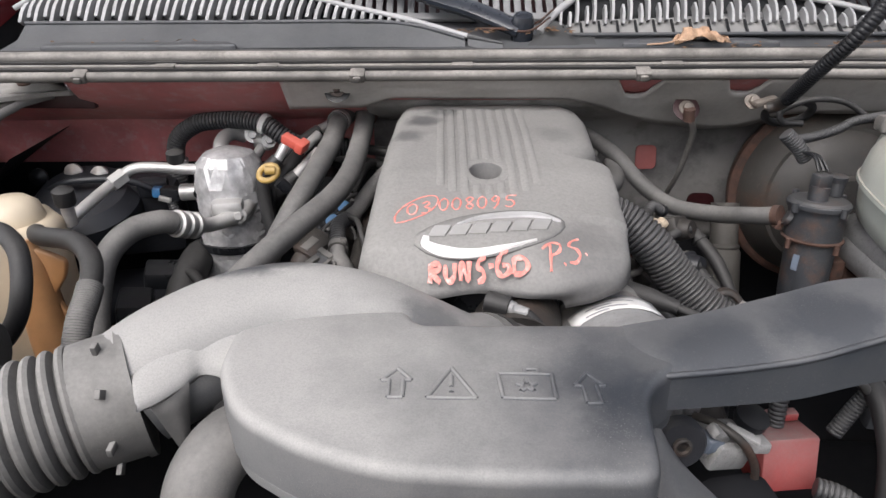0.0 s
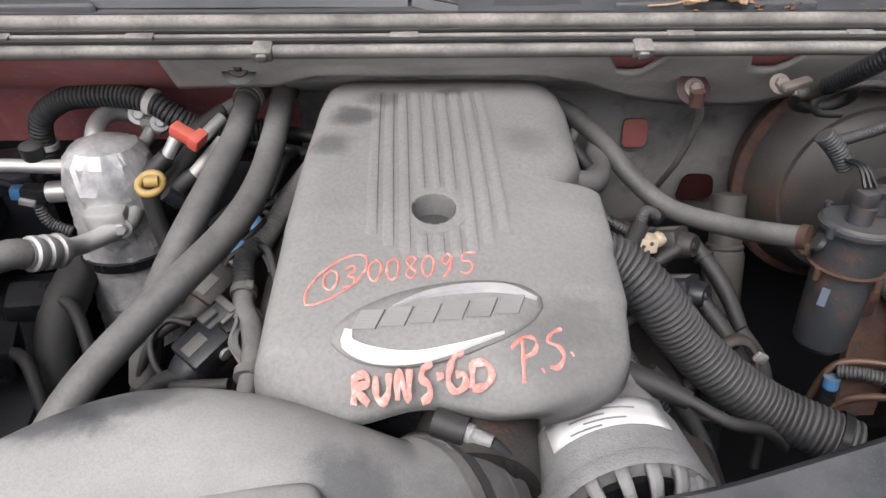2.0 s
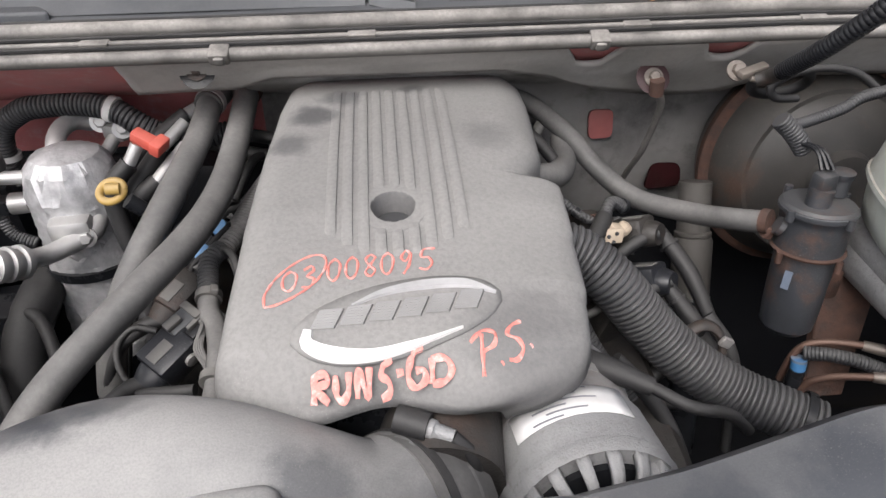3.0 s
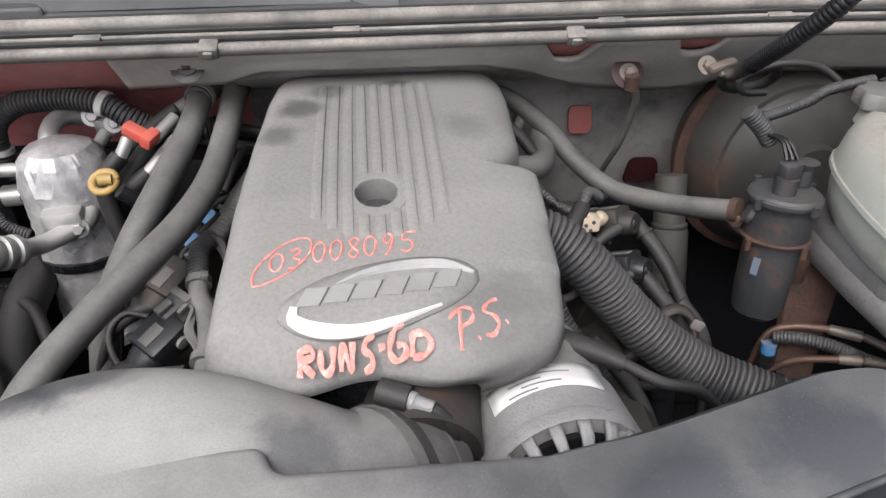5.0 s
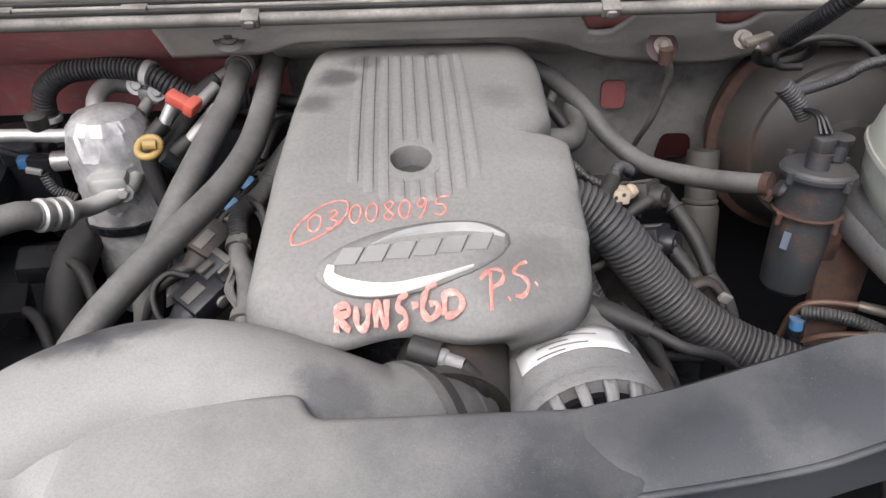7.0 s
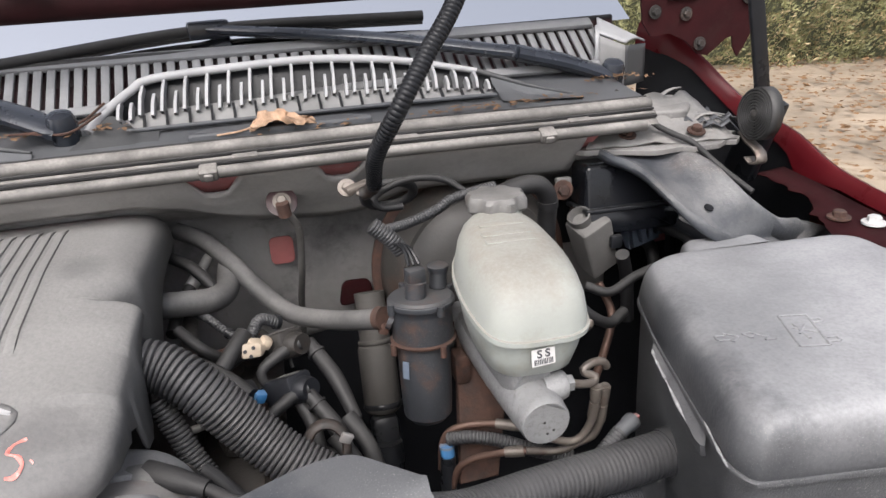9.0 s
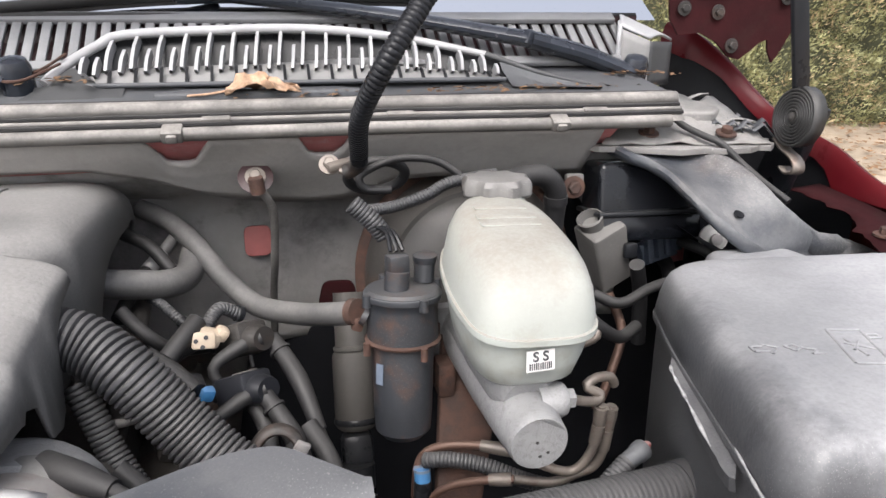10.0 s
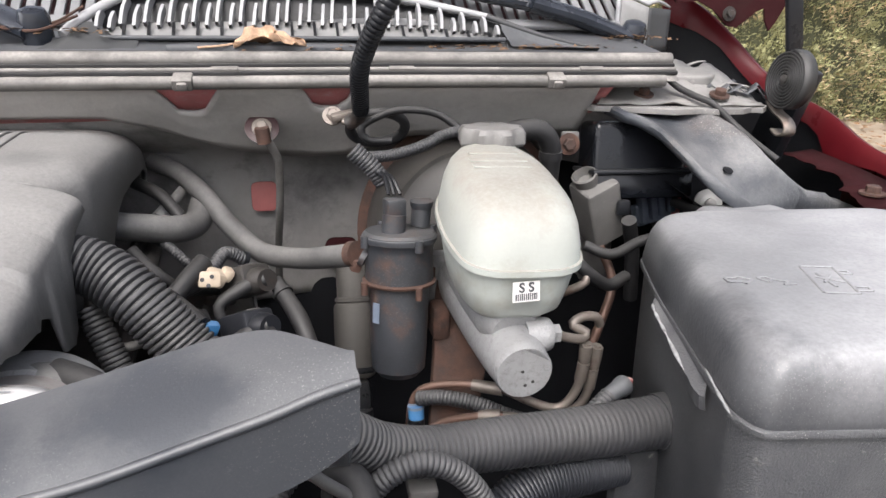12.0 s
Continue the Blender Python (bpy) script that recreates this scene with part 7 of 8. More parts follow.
def build_canister():
    c = thing("vacuum_canister", "dark chalky upright canister with plugs and a rusty band", "canister", (0.5, 0.84, 0.9))
    ax = Vector((0.03, 0.1, 1)).normalized()
    foot = Vector((0.4985, 0.85, 0.918))
    part("body", lathe([(0.022, -0.012), (0.029, -0.004), (0.0305, 0.02), (0.032, 0.092)], foot, ax, 34), CANISTER, c)
    part("band", lathe([(0.032, 0.0925), (0.0385, 0.0925), (0.0395, 0.095), (0.037, 0.0965)], foot, ax, 34), RUST, c, "rusty flange band")
    part("head", lathe([(0.036, 0.095), (0.0365, 0.1), (0.0355, 0.128), (0.037, 0.136), (0.039, 0.138), (0.039, 0.145), (0.036, 0.148), (0.01, 0.149)], foot, ax, 34), CANISTER, c)
    part("lid_rim", lathe([(0.038, 0.137), (0.0398, 0.1405), (0.0398, 0.1435), (0.038, 0.145)], foot, ax, 34), GREY, c)
    for an in (20, 110, 200, 290):
        d = Vector((math.cos(radians(an)), math.sin(radians(an)), 0)) * 0.0405
        part("lug", tube([foot + d + ax * 0.136, foot + d + ax * 0.148], 0.0045, 8), CANISTER, c)
        part("lower_lug", tube([foot + d * 1.02 + ax * 0.086, foot + d * 1.02 + ax * 0.099], 0.0036, 8), RUST, c)
    top = foot + ax * 0.148
    part("socket", tube([top + Vector((-0.008, -0.008, 0)), top + Vector((-0.006, -0.006, 0.02))], 0.0125, 16), CANISTER, c)
    part("plug", block(top + Vector((-0.006, -0.004, 0.024)), (0.022, 0.018, 0.026), (0, 0, 15), 0.004), CANISTER, c)
    part("port", tube([top + Vector((0.024, 0.012, 0)), top + Vector((0.026, 0.014, 0.02))], 0.0105, 16), CANISTER, c)
    part("port_cap", lathe([(0.0115, 0), (0.0125, 0.003), (0.0125, 0.007), (0.004, 0.009)], top + Vector((0.026, 0.014, 0.02)), (0, 0, 1), 16), CANISTER, c)
    for o in (-0.006, 0.0, 0.006):
        part("wire", tube([top + Vector((-0.006 + o, -0.004, 0.04)), top + Vector((-0.01 + o * 0.6, 0.012, 0.055)), Vector((0.484 + o * 0.4, 0.895, 1.12))], 0.0022, 6), BLACK, c)
    part("inlet", tube([foot + ax * 0.12 + Vector((-0.035, 0, 0)), Vector((0.462, 0.864, 1.04))], 0.0105, 14), CANISTER, c)
    part("tag", slab([(-0.004, -0.011), (0.004, -0.011), (0.004, 0.011), (-0.004, 0.011)], 0, 0.001, 0, pose(0.4735, 0.8365, 0.985, 85, 0, -42)), GREYBLUE, c, "grey blue tag")
    part("bracket", block((0.548, 0.872, 0.955), (0.02, 0.03, 0.04), (0, 0, 0), 0.005), RUST, c)
    h = thing("canister_harness", "braided and conduit wiring to the canister plug", "wiring harness", (0.5, 0.92, 1.12))
    part("conduit", ridged([(0.492, 0.9, 1.108), (0.478, 0.903, 1.126), (0.46, 0.907, 1.143)], 0.0105, 0.004, 0.12, 12), SPLIT, h)
    part("branch", ridged([(0.472, 0.905, 1.135), (0.505, 0.922, 1.133), (0.542, 0.93, 1.141), (0.565, 0.935, 1.151), (0.6, 0.94, 1.156), (0.625, 0.945, 1.157)], 0.0066, 0.0036, 0.15, 12), SPLIT, h)
    part("twisted_lead", tube([(0.59, 0.945, 1.152), (0.56, 0.955, 1.172), (0.52, 0.96, 1.176), (0.49, 0.965, 1.166), (0.475, 0.965, 1.155), (0.483, 0.965, 1.142), (0.51, 0.965, 1.14)], 0.0045, 8), RUBBER, h)
    g = thing("grommet", "round black rubber grommet in the firewall shield", "grommet", (0.497, 0.99, 1.15))
    ring = [(0.497 + 0.032 * math.cos(t), 0.985 - 0.016 * math.sin(t), 1.152 + 0.02 * math.sin(t)) for t in np.linspace(0, 2 * math.pi, 28)]
    part("ring", tube(ring, 0.006, 10, 0.01, cap=False), RUBBER, g)
    v = thing("vacuum_hose", "thick grey rubber hose sagging to the canister", "hose", (0.35, 1.05, 0.97))
    part("hose", tube([(0.215, 1.16, 1.083), (0.25, 1.135, 1.072), (0.285, 1.09, 1.052), (0.318, 1.05, 1.02), (0.355, 1.0, 1.002), (0.4, 0.945, 1.011), (0.432, 0.9, 1.027), (0.456, 0.873, 1.038)], 0.0125, 18), HOSE, v)
    clamp((0.455, 0.874, 1.0385), (0.6, -0.7, 0.2), 0.013, 0.009, RUST, v)
    part("drip", block((0.457, 0.87, 1.027), (0.012, 0.012, 0.014), (0, 20, 0), 0.003), RUST, v)
    s = thing("steering_shaft", "steering shaft with a dark rubber gaiter", "steering shaft", (0.462, 1.0, 0.7))
    low, axis = Vector((0.466, 1.015, 0.812)), Vector((0.03, 0.4, 1)).normalized()
    part("gaiter", lathe([(0.02, -0.004), (0.0255, 0.0), (0.0275, 0.004), (0.0275, 0.092), (0.0255, 0.097), (0.022, 0.099)], low, axis, 30), GAITER, s, "brownish rubber gaiter")
    part("collar", lathe([(0.023, 0.098), (0.0255, 0.1), (0.0255, 0.104), (0.0225, 0.106), (0.0225, 0.175)], low, axis, 26), GAITER, s)
    part("yoke", block((0.464, 1.0, 0.785), (0.04, 0.04, 0.05), (-20, 0, 0), 0.01), BLACK, s)
    part("shaft", tube([(0.462, 0.98, 0.78), (0.455, 0.93, 0.6)], 0.022, 14), BLACK, s)
    part("band", lathe([(0.0278, 0.004), (0.029, 0.006), (0.029, 0.01), (0.0278, 0.012)], low, axis, 28), BLACK, s)
    part("column_plate", slab(rounded([(-0.03, -0.02), (0.028, -0.016), (0.024, 0.02), (-0.02, 0.022)], 0.012), 0, 0.006, 0.002, pose(0.462, 1.17, 0.936, 84, 0, 0)), RED_DULL, s, "dark red plate at the column opening")
    r = thing("support_strut", "rusty brown steel support below the booster", "bracket", (0.58, 0.86, 0.8))
    part("web", slab([(0.55, -0.14), (0.6, -0.14), (0.638, 0.0), (0.625, 0.05), (0.575, 0.05)], 0, 0.012, 0.003, Matrix.Translation((-0.025, 0.88, 0.945)) @ pose(0, 0, 0, 66, 0, 0)), RUST, r)
    part("gusset", block((0.552, 0.93, 0.965), (0.05, 0.06, 0.06), (10, 20, 0), 0.012), RUST, r)
    part("edge", tube([(0.612, 0.9, 0.985), (0.592, 0.88, 0.93), (0.55, 0.83, 0.82)], 0.006, 8), RUST, r)
    bolt((0.553, 0.885, 0.953), (0.3, -1, 0.2), 0.012, RUST, r)
    # braided ground lead, black tube to the hood, bolts in the shield
    g = thing("ground_strap", "braided ground strap hanging from a firewall bolt", "cable", (0.37, 1.05, 1.0))
    part("strap", tube([(0.366, 1.02, 1.14), (0.375, 1.022, 1.125), (0.382, 1.035, 1.1), (0.379, 1.062, 1.035), (0.374, 1.1, 0.975), (0.37, 1.13, 0.9)], 0.0034, 8, flat=1.5), SEAL, g)
    part("lug", tube([(0.365, 1.014, 1.15), (0.367, 1.016, 1.132)], 0.0085, 10), RUST, g)
    t = thing("hood_harness_tube", "black corrugated tube rising to the open hood", "conduit", (0.47, 0.93, 1.18))
    part("tube", ridged([(0.474, 0.95, 1.178), (0.472, 0.932, 1.19), (0.467, 0.87, 1.234), (0.485, 0.83, 1.285), (0.52, 0.84, 1.335), (0.57, 0.87, 1.4), (0.64, 0.92, 1.55), (0.7, 0.9, 1.75)], 0.0098, 0.005, 0.1, 16), BLACK, t)
    part("lower_loop", tube([(0.474, 0.95, 1.178), (0.472, 0.968, 1.166), (0.462, 0.975, 1.16)], 0.0085, 12), GRIME, t)
    b = thing("ground_lug", "rusty ring terminal bolted to the firewall", "terminal", (0.448, 0.99, 1.163))
    part("lug", block((0.46, 0.983, 1.168), (0.036, 0.012, 0.009), (10, -10, 15), 0.003), LINE, b)
    part("wire", tube([(0.455, 0.975, 1.162), (0.47, 0.972, 1.16), (0.48, 0.972, 1.166)], 0.0035, 8), LINE, b)
    bolt((0.446, 0.992, 1.165), (0, -0.8, 0.6), 0.007, LINE, b)


def build_right_engine():
    a = thing("intake_tube_corrugated", "thick black corrugated hose leaving the engine cover", "conduit", (0.28, 0.74, 0.95))
    part("hose", ridged([(0.17, 0.81, 1.078), (0.22, 0.802, 1.066), (0.256, 0.785, 1.041), (0.296, 0.77, 0.994), (0.334, 0.75, 0.96), (0.377, 0.73, 0.935), (0.415, 0.71, 0.925), (0.45, 0.69, 0.918)], 0.0262, 0.006, 0.13, 24), SPLIT, a)
    part("inlet_cuff", tube([(0.175, 0.81, 1.077), (0.195, 0.806, 1.073)], 0.0285, 22), RUBBER, a)
    clamp((0.436, 0.698, 0.921), (0.6, -0.35, -0.1), 0.0275, 0.008, BLACK, a, "tie")
    b = thing("wiring_conduit", "narrow corrugated conduit under the thick hose", "conduit", (0.24, 0.77, 0.93), "conduits")
    part("conduit", ridged([(0.21, 0.8, 1.03), (0.222, 0.79, 1.005), (0.235, 0.778, 0.975), (0.252, 0.762, 0.95), (0.28, 0.74, 0.92)], 0.0125, 0.005, 0.15, 14), SPLIT, b)
    c = thing("cable_loop", "thin grey cable looped over the conduits", "cable", (0.24, 0.8, 0.98))
    part("cable", tube([(0.205, 0.83, 1.03), (0.208, 0.805, 1.012), (0.222, 0.79, 0.996), (0.25, 0.8, 0.99), (0.28, 0.82, 1.0)], 0.0045, 8), HOSE, c)
    p = thing("pcv_pipe", "grey rubber pipe elbow beside the cover", "pipe", (0.25, 1.05, 1.02))
    part("pipe", tube([(0.185, 0.99, 1.048), (0.225, 1.0, 1.04), (0.258, 1.02, 1.03), (0.276, 1.06, 1.025), (0.282, 1.1, 1.04)], 0.0165, 16), HOSE, p)
    q = thing("fuel_line_union", "bright metal fuel line union", "fitting", (0.236, 1.088, 1.03))
    part("sleeve", tube([(0.228, 1.075, 1.028), (0.243, 1.1, 1.04)], 0.009, 14), ALU, q)
    part("pipe", tube([(0.243, 1.1, 1.04), (0.262, 1.13, 1.058)], 0.0075, 10), HOSE, q)
    part("lower", tube([(0.228, 1.075, 1.028), (0.215, 1.05, 1.015), (0.205, 1.0, 1.0)], 0.0085, 10), RUBBER, q)
    t = thing("tan_connector", "cream plastic connector with two holes", "connector", (0.305, 0.93, 1.0))
    part("shell", block((0.306, 0.925, 1.002), (0.024, 0.02, 0.02), (15, 25, 30), 0.006), TAN, t)
    part("ear", block((0.319, 0.93, 1.003), (0.014, 0.016, 0.016), (10, 35, 20), 0.005), TAN, t)
    part("face", block((0.302, 0.915, 1.004), (0.024, 0.007, 0.018), (-18, 8, 12), 0.003), TAN, t)
    for ox, oz in ((-0.007, 0.002), (0.003, 0.004), (-0.001, -0.005)):
        part("pin_hole", lathe([(0.0024, 0), (0.0024, 0.0012), (0.001, 0.0014)], Vector((0.302 + ox, 0.9113 + 0.2 * ox + 0.3 * oz, 1.004 + oz)), (0.1, -1, 0.32), 10), INK, t)
    part("lead", tube([(0.29, 0.925, 0.998), (0.27, 0.91, 0.992), (0.25, 0.9, 0.975)], 0.0095, 12), RUBBER, t)
    coil_pack((0.34, 0.945, 0.983), (15, 25, 140), (0.37, 0.9, 0.9), GRIME)
    coil_pack((0.342, 0.893, 0.95), (15, 25, 140), (0.38, 0.85, 0.88), HEATER)
    coil_pack((0.325, 0.8, 0.92), (0, 20, 130), (0.38, 0.78, 0.86), GRIME)
    for x, y, z in ((0.305, 0.868, 0.968),):
        i = thing("injector_plug", "small bright blue injector plug", "connector", (x, y, z), "injector plugs")
        part("clip", block((x, y, z), (0.014, 0.012, 0.014), (10, 20, 20), 0.003), BLUE, i)
        part("body", block((x - 0.018, y + 0.006, z + 0.006), (0.028, 0.022, 0.024), (10, 20, 20), 0.004), BLACK, i)
    f = thing("fuel_rail", "dark fuel rail along the intake", "fuel rail", (0.24, 0.9, 0.98))
    part("rail", tube([(0.222, 1.08, 1.0), (0.228, 0.9, 0.985), (0.232, 0.7, 0.95)], 0.011, 10), GRIME, f)
    for pts, r in (([(0.2, 1.1, 1.07), (0.235, 1.07, 1.06), (0.26, 1.05, 1.035)], 0.008), ([(0.22, 0.95, 1.03), (0.245, 0.93, 1.01), (0.27, 0.94, 0.985), (0.31, 0.97, 0.97)], 0.007), ([(0.21, 0.9, 1.03), (0.24, 0.87, 1.01), (0.28, 0.88, 0.985)], 0.006),
                   ([(0.268, 0.9, 0.995), (0.282, 0.915, 1.008), (0.296, 0.935, 1.018)], 0.0105), ([(0.34, 0.9, 0.95), (0.36, 0.86, 0.92), (0.365, 0.82, 0.86)], 0.009), ([(0.25, 0.73, 0.99), (0.27, 0.72, 0.97), (0.3, 0.7, 0.93), (0.31, 0.66, 0.9)], 0.008),
                   ([(0.38, 0.82, 0.93), (0.4, 0.8, 0.9), (0.41, 0.79, 0.85)], 0.01), ([(0.4, 0.85, 0.93), (0.42, 0.82, 0.9), (0.43, 0.8, 0.84)], 0.01), ([(0.25, 0.9, 1.0), (0.275, 0.88, 0.99), (0.295, 0.865, 0.975)], 0.009)):
        single("engine_wire", tube(pts, r, 10), RUBBER, "black rubber lead beside the engine", "wire", "engine wires")
    e = thing("tube_clip", "open steel spring clip on a pipe", "clip", (0.375, 0.78, 0.96))
    ring = [(0.37 + 0.022 * math.cos(x), 0.79 + 0.01 * math.sin(x), 0.937 + 0.024 * math.sin(x)) for x in np.linspace(-0.4, 4.2, 16)]
    part("band", tube(ring, 0.005, 8, 0.01, flat=1.5), GRIME, e)
    part("ear", block((0.392, 0.786, 0.947), (0.014, 0.006, 0.012), (0, 30, 0), 0.002), STEEL, e)

    # brackets and boots crowded between the intake and the coils
    for c, size, turn in (((0.262, 0.965, 0.965), (0.05, 0.03, 0.03), (10, 15, 30)), ((0.3, 1.0, 0.96), (0.04, 0.05, 0.03), (5, 10, 15)), ((0.285, 0.84, 0.94), (0.05, 0.035, 0.04), (5, 25, 20)), ((0.255, 0.89, 0.955), (0.035, 0.04, 0.04), (0, 10, 35))):
        k = thing("engine_bracket", "grimy cast bracket beside the intake", "bracket", c, "engine brackets")
        part("body", block(c, size, turn, 0.006), GRIME, k)
        bolt(Vector(c) + Vector((0.006, -0.004, size[2] * 0.52)), (0.15, -0.15, 1), 0.0055, RUST, k)
    for pts in ([(0.37, 0.945, 0.985), (0.395, 0.9, 0.955), (0.412, 0.86, 0.915)], [(0.36, 0.875, 0.955), (0.385, 0.84, 0.925), (0.4, 0.81, 0.885)]):
        k = thing("spark_plug_boot", "dirty rubber spark plug boot and lead", "plug lead", pts[-1], "spark plug boots")
        part("boot", tube(pts, [0.009, 0.0105, 0.008], 14), RUBBER, k)
        part("ring", tube([Vector(pts[0]).lerp(Vector(pts[1]), 0.3), Vector(pts[0]).lerp(Vector(pts[1]), 0.36)], 0.0122, 14), RUBBER, k)
        part("lead", tube([pts[-1], Vector(pts[-1]) + Vector((0.012, -0.03, -0.03)), Vector(pts[-1]) + Vector((0.01, -0.05, -0.08))], 0.006, 8), RUBBER, k)
    for pts, r in (([(0.222, 1.03, 1.02), (0.25, 1.0, 1.015), (0.275, 0.98, 0.998), (0.3, 0.965, 0.99), (0.33, 0.975, 0.985)], 0.006), ([(0.232, 0.97, 1.0), (0.25, 0.935, 0.985), (0.248, 0.9, 0.975), (0.235, 0.87, 0.97)], 0.006), ([(0.3, 0.95, 1.0), (0.315, 0.975, 1.012), (0.335, 0.985, 1.0)], 0.008)):
        k = thing("engine_harness", "black corrugated wiring over the engine", "wiring harness", pts[0], "engine harnesses")
        part("conduit", ridged(pts, r, 0.004, 0.15, 12), SPLIT, k)
        clamp(pts[2], Vector(pts[2]) - Vector(pts[1]), r * 1.12, 0.006, BLACK, k, "tie")


def build_fuse_box():
    f = thing("fuse_box", "large black plastic fuse box with an embossed lid", "fuse box", (0.85, 0.6, 0.8))
    lip = rounded([(0.76, 0.822), (0.8, 0.838), (1.05, 0.81), (1.05, 0.442), (0.762, 0.493), (0.682, 0.506), (0.676, 0.53), (0.691, 0.587), (0.727, 0.725)], 0.03, 6)
    mid = Vector((0.87, 0.64))

    def shells(levels):
        """Closed skins over the lip outline drawn in towards its middle by the given shares."""
        bm = bmesh.new()
        loops = [[bm.verts.new((mid.x + (p[0] - mid.x) * k, mid.y + (p[1] - mid.y) * k, z)) for p in lip] for z, k in levels]
        for r0, r1 in zip(loops, loops[1:]):
            for j in range(len(r0)):
                bm.faces.new((r0[j], r0[(j + 1) % len(r0)], r1[(j + 1) % len(r0)], r1[j]))
        bm.faces.new(loops[0])
        bm.faces.new(loops[-1])
        return bm

    part("lid", shells([(1.034, 0.985), (1.034, 1.0), (1.04, 1.004), (1.055, 0.992), (1.068, 0.975), (1.077, 0.952), (1.083, 0.92), (1.0862, 0.87), (1.087, 0.8)]), BLACKBOX, f)
    part("lip", shells([(1.029, 0.99), (1.029, 1.012), (1.033, 1.014), (1.0345, 1.01), (1.0345, 0.99)]), BOXWALL, f)
    part("body", shells([(0.76, 0.96), (0.9, 0.98), (1.0, 0.985), (1.03, 0.985)]), BOXWALL, f)
    inner = spline([(0.738, 0.74, 1.032), (0.723, 0.69, 1.0315), (0.708, 0.635, 1.0305), (0.695, 0.588, 1.03)], 24)
    outer = spline([(0.722, 0.722, 1.029), (0.713, 0.705, 1.029), (0.701, 0.662, 1.027), (0.687, 0.614, 1.026), (0.679, 0.578, 1.022), (0.684, 0.571, 1.02)], 24)
    fl = part("broken_flange", sheet([[p, p.lerp(q, 0.4) + Vector((0, 0, 0.0015)), q + Vector((0.0012, -0.0005, 0.001)) * noise.noise((k * 0.9, 2, 0)), q + Vector((0.002, 0.0005, -0.012))] for k, (p, q) in enumerate(zip(inner, outer))]), BOXWALL, f)
    part("worn_edge", tube(outer[2:16], [0.0004, 0.0012, 0.0021, 0.0008, 0.0018, 0.001, 0.0019, 0.0006, 0.0012, 0.0017, 0.0019, 0.0011, 0.0004], 8, 0.0025), BLANCHED, fl, "whitened torn edge")
    part("lower_bracket", block((0.694, 0.672, 0.88), (0.05, 0.014, 0.085), (-6, 4, 8), 0.005), BOXWALL, f, "grey bracket below the conduit")
    part("edge_rib", tube([(0.69, 0.585, 1.036), (0.678, 0.548, 1.036), (0.672, 0.527, 1.036)], [0.0003, 0.0012, 0.0007, 0.0015, 0.0009, 0.0013, 0.0004], 7, 0.002), BLANCHED, f, "scuffed pale edge")
    part("front_pocket", block((0.86, 0.465, 0.97), (0.16, 0.03, 0.07), (0, 0, -10), 0.012), BOXWALL, f)
    top = 1.0868

    def emboss(name, lines):
        bm = bmesh.new()
        for line in lines:
            for p, q in zip(line, line[1:]):
                tube([(*p, top), (*q, top)], 0.0014, 6, 0.02, bm)
        part(name, bm, BLACKBOX, f)

    emboss("embossed_arrow", [[(0.729, 0.633), (0.738, 0.631), (0.739, 0.635), (0.749, 0.626), (0.739, 0.619), (0.739, 0.623), (0.728, 0.625), (0.729, 0.633)]])
    emboss("embossed_key", [[(0.755, 0.628), (0.763, 0.629), (0.766, 0.623), (0.759, 0.619), (0.755, 0.628)], [(0.766, 0.623), (0.775, 0.616), (0.768, 0.612), (0.778, 0.611)]])
    emboss("embossed_battery", [[(0.808, 0.645), (0.834, 0.638), (0.814, 0.585), (0.788, 0.592), (0.808, 0.645)], [(0.831, 0.63), (0.84, 0.628), (0.839, 0.622), (0.829, 0.624)], [(0.82, 0.597), (0.83, 0.595), (0.828, 0.588), (0.816, 0.59)], [(0.804, 0.622), (0.82, 0.607)], [(0.803, 0.61), (0.818, 0.622)], [(0.806, 0.6), (0.81, 0.628)]])
    # corrugated hoses low at the front
    c = thing("wiring_conduit", "thick black corrugated conduit into the fuse box", "conduit", (0.55, 0.6, 0.93), "conduits")
    part("conduit", ridged([(0.4, 0.575, 1.03), (0.42, 0.588, 1.012), (0.445, 0.602, 0.988), (0.486, 0.62, 0.966), (0.557, 0.64, 0.951), (0.64, 0.655, 0.94), (0.712, 0.665, 0.935)], [0.018, 0.019, 0.02, 0.0215, 0.0225, 0.0235, 0.024], 0.0056, 0.12, 24), SPLIT, c)
    part("end_cuff", tube([(0.704, 0.664, 0.9355), (0.72, 0.6665, 0.9345)], 0.0255, 20), SPLIT, c)
    d = thing("wiring_conduit", "black corrugated conduit arching low in the bay", "conduit", (0.46, 0.52, 0.95), "conduits")
    part("conduit", ridged([(0.405, 0.57, 0.92), (0.425, 0.573, 0.957), (0.445, 0.575, 0.981), (0.471, 0.576, 0.99), (0.497, 0.576, 0.978), (0.518, 0.574, 0.949), (0.53, 0.57, 0.9)], 0.0088, 0.004, 0.14, 18), SPLIT, d)
    g = thing("conduit_collar", "grimy grey clamp where the conduit enters the box", "clamp", (0.69, 0.69, 0.95))
    part("clamp", lathe([(0.005, -0.01), (0.008, -0.008), (0.0085, 0.004), (0.0098, 0.007), (0.0098, 0.014), (0.008, 0.017), (0.003, 0.018)], (0.68, 0.7, 0.948), (0.8, 0.25, 0.3), 18), GREY, g)
    part("lead", ridged([(0.675, 0.698, 0.947), (0.65, 0.69, 0.93), (0.62, 0.685, 0.905)], 0.009, 0.004, 0.12, 12), SPLIT, g)
    part("red_tip", block((0.697, 0.706, 0.955), (0.008, 0.007, 0.005), (0, 0, 20), 0.002), TERMINAL, g)
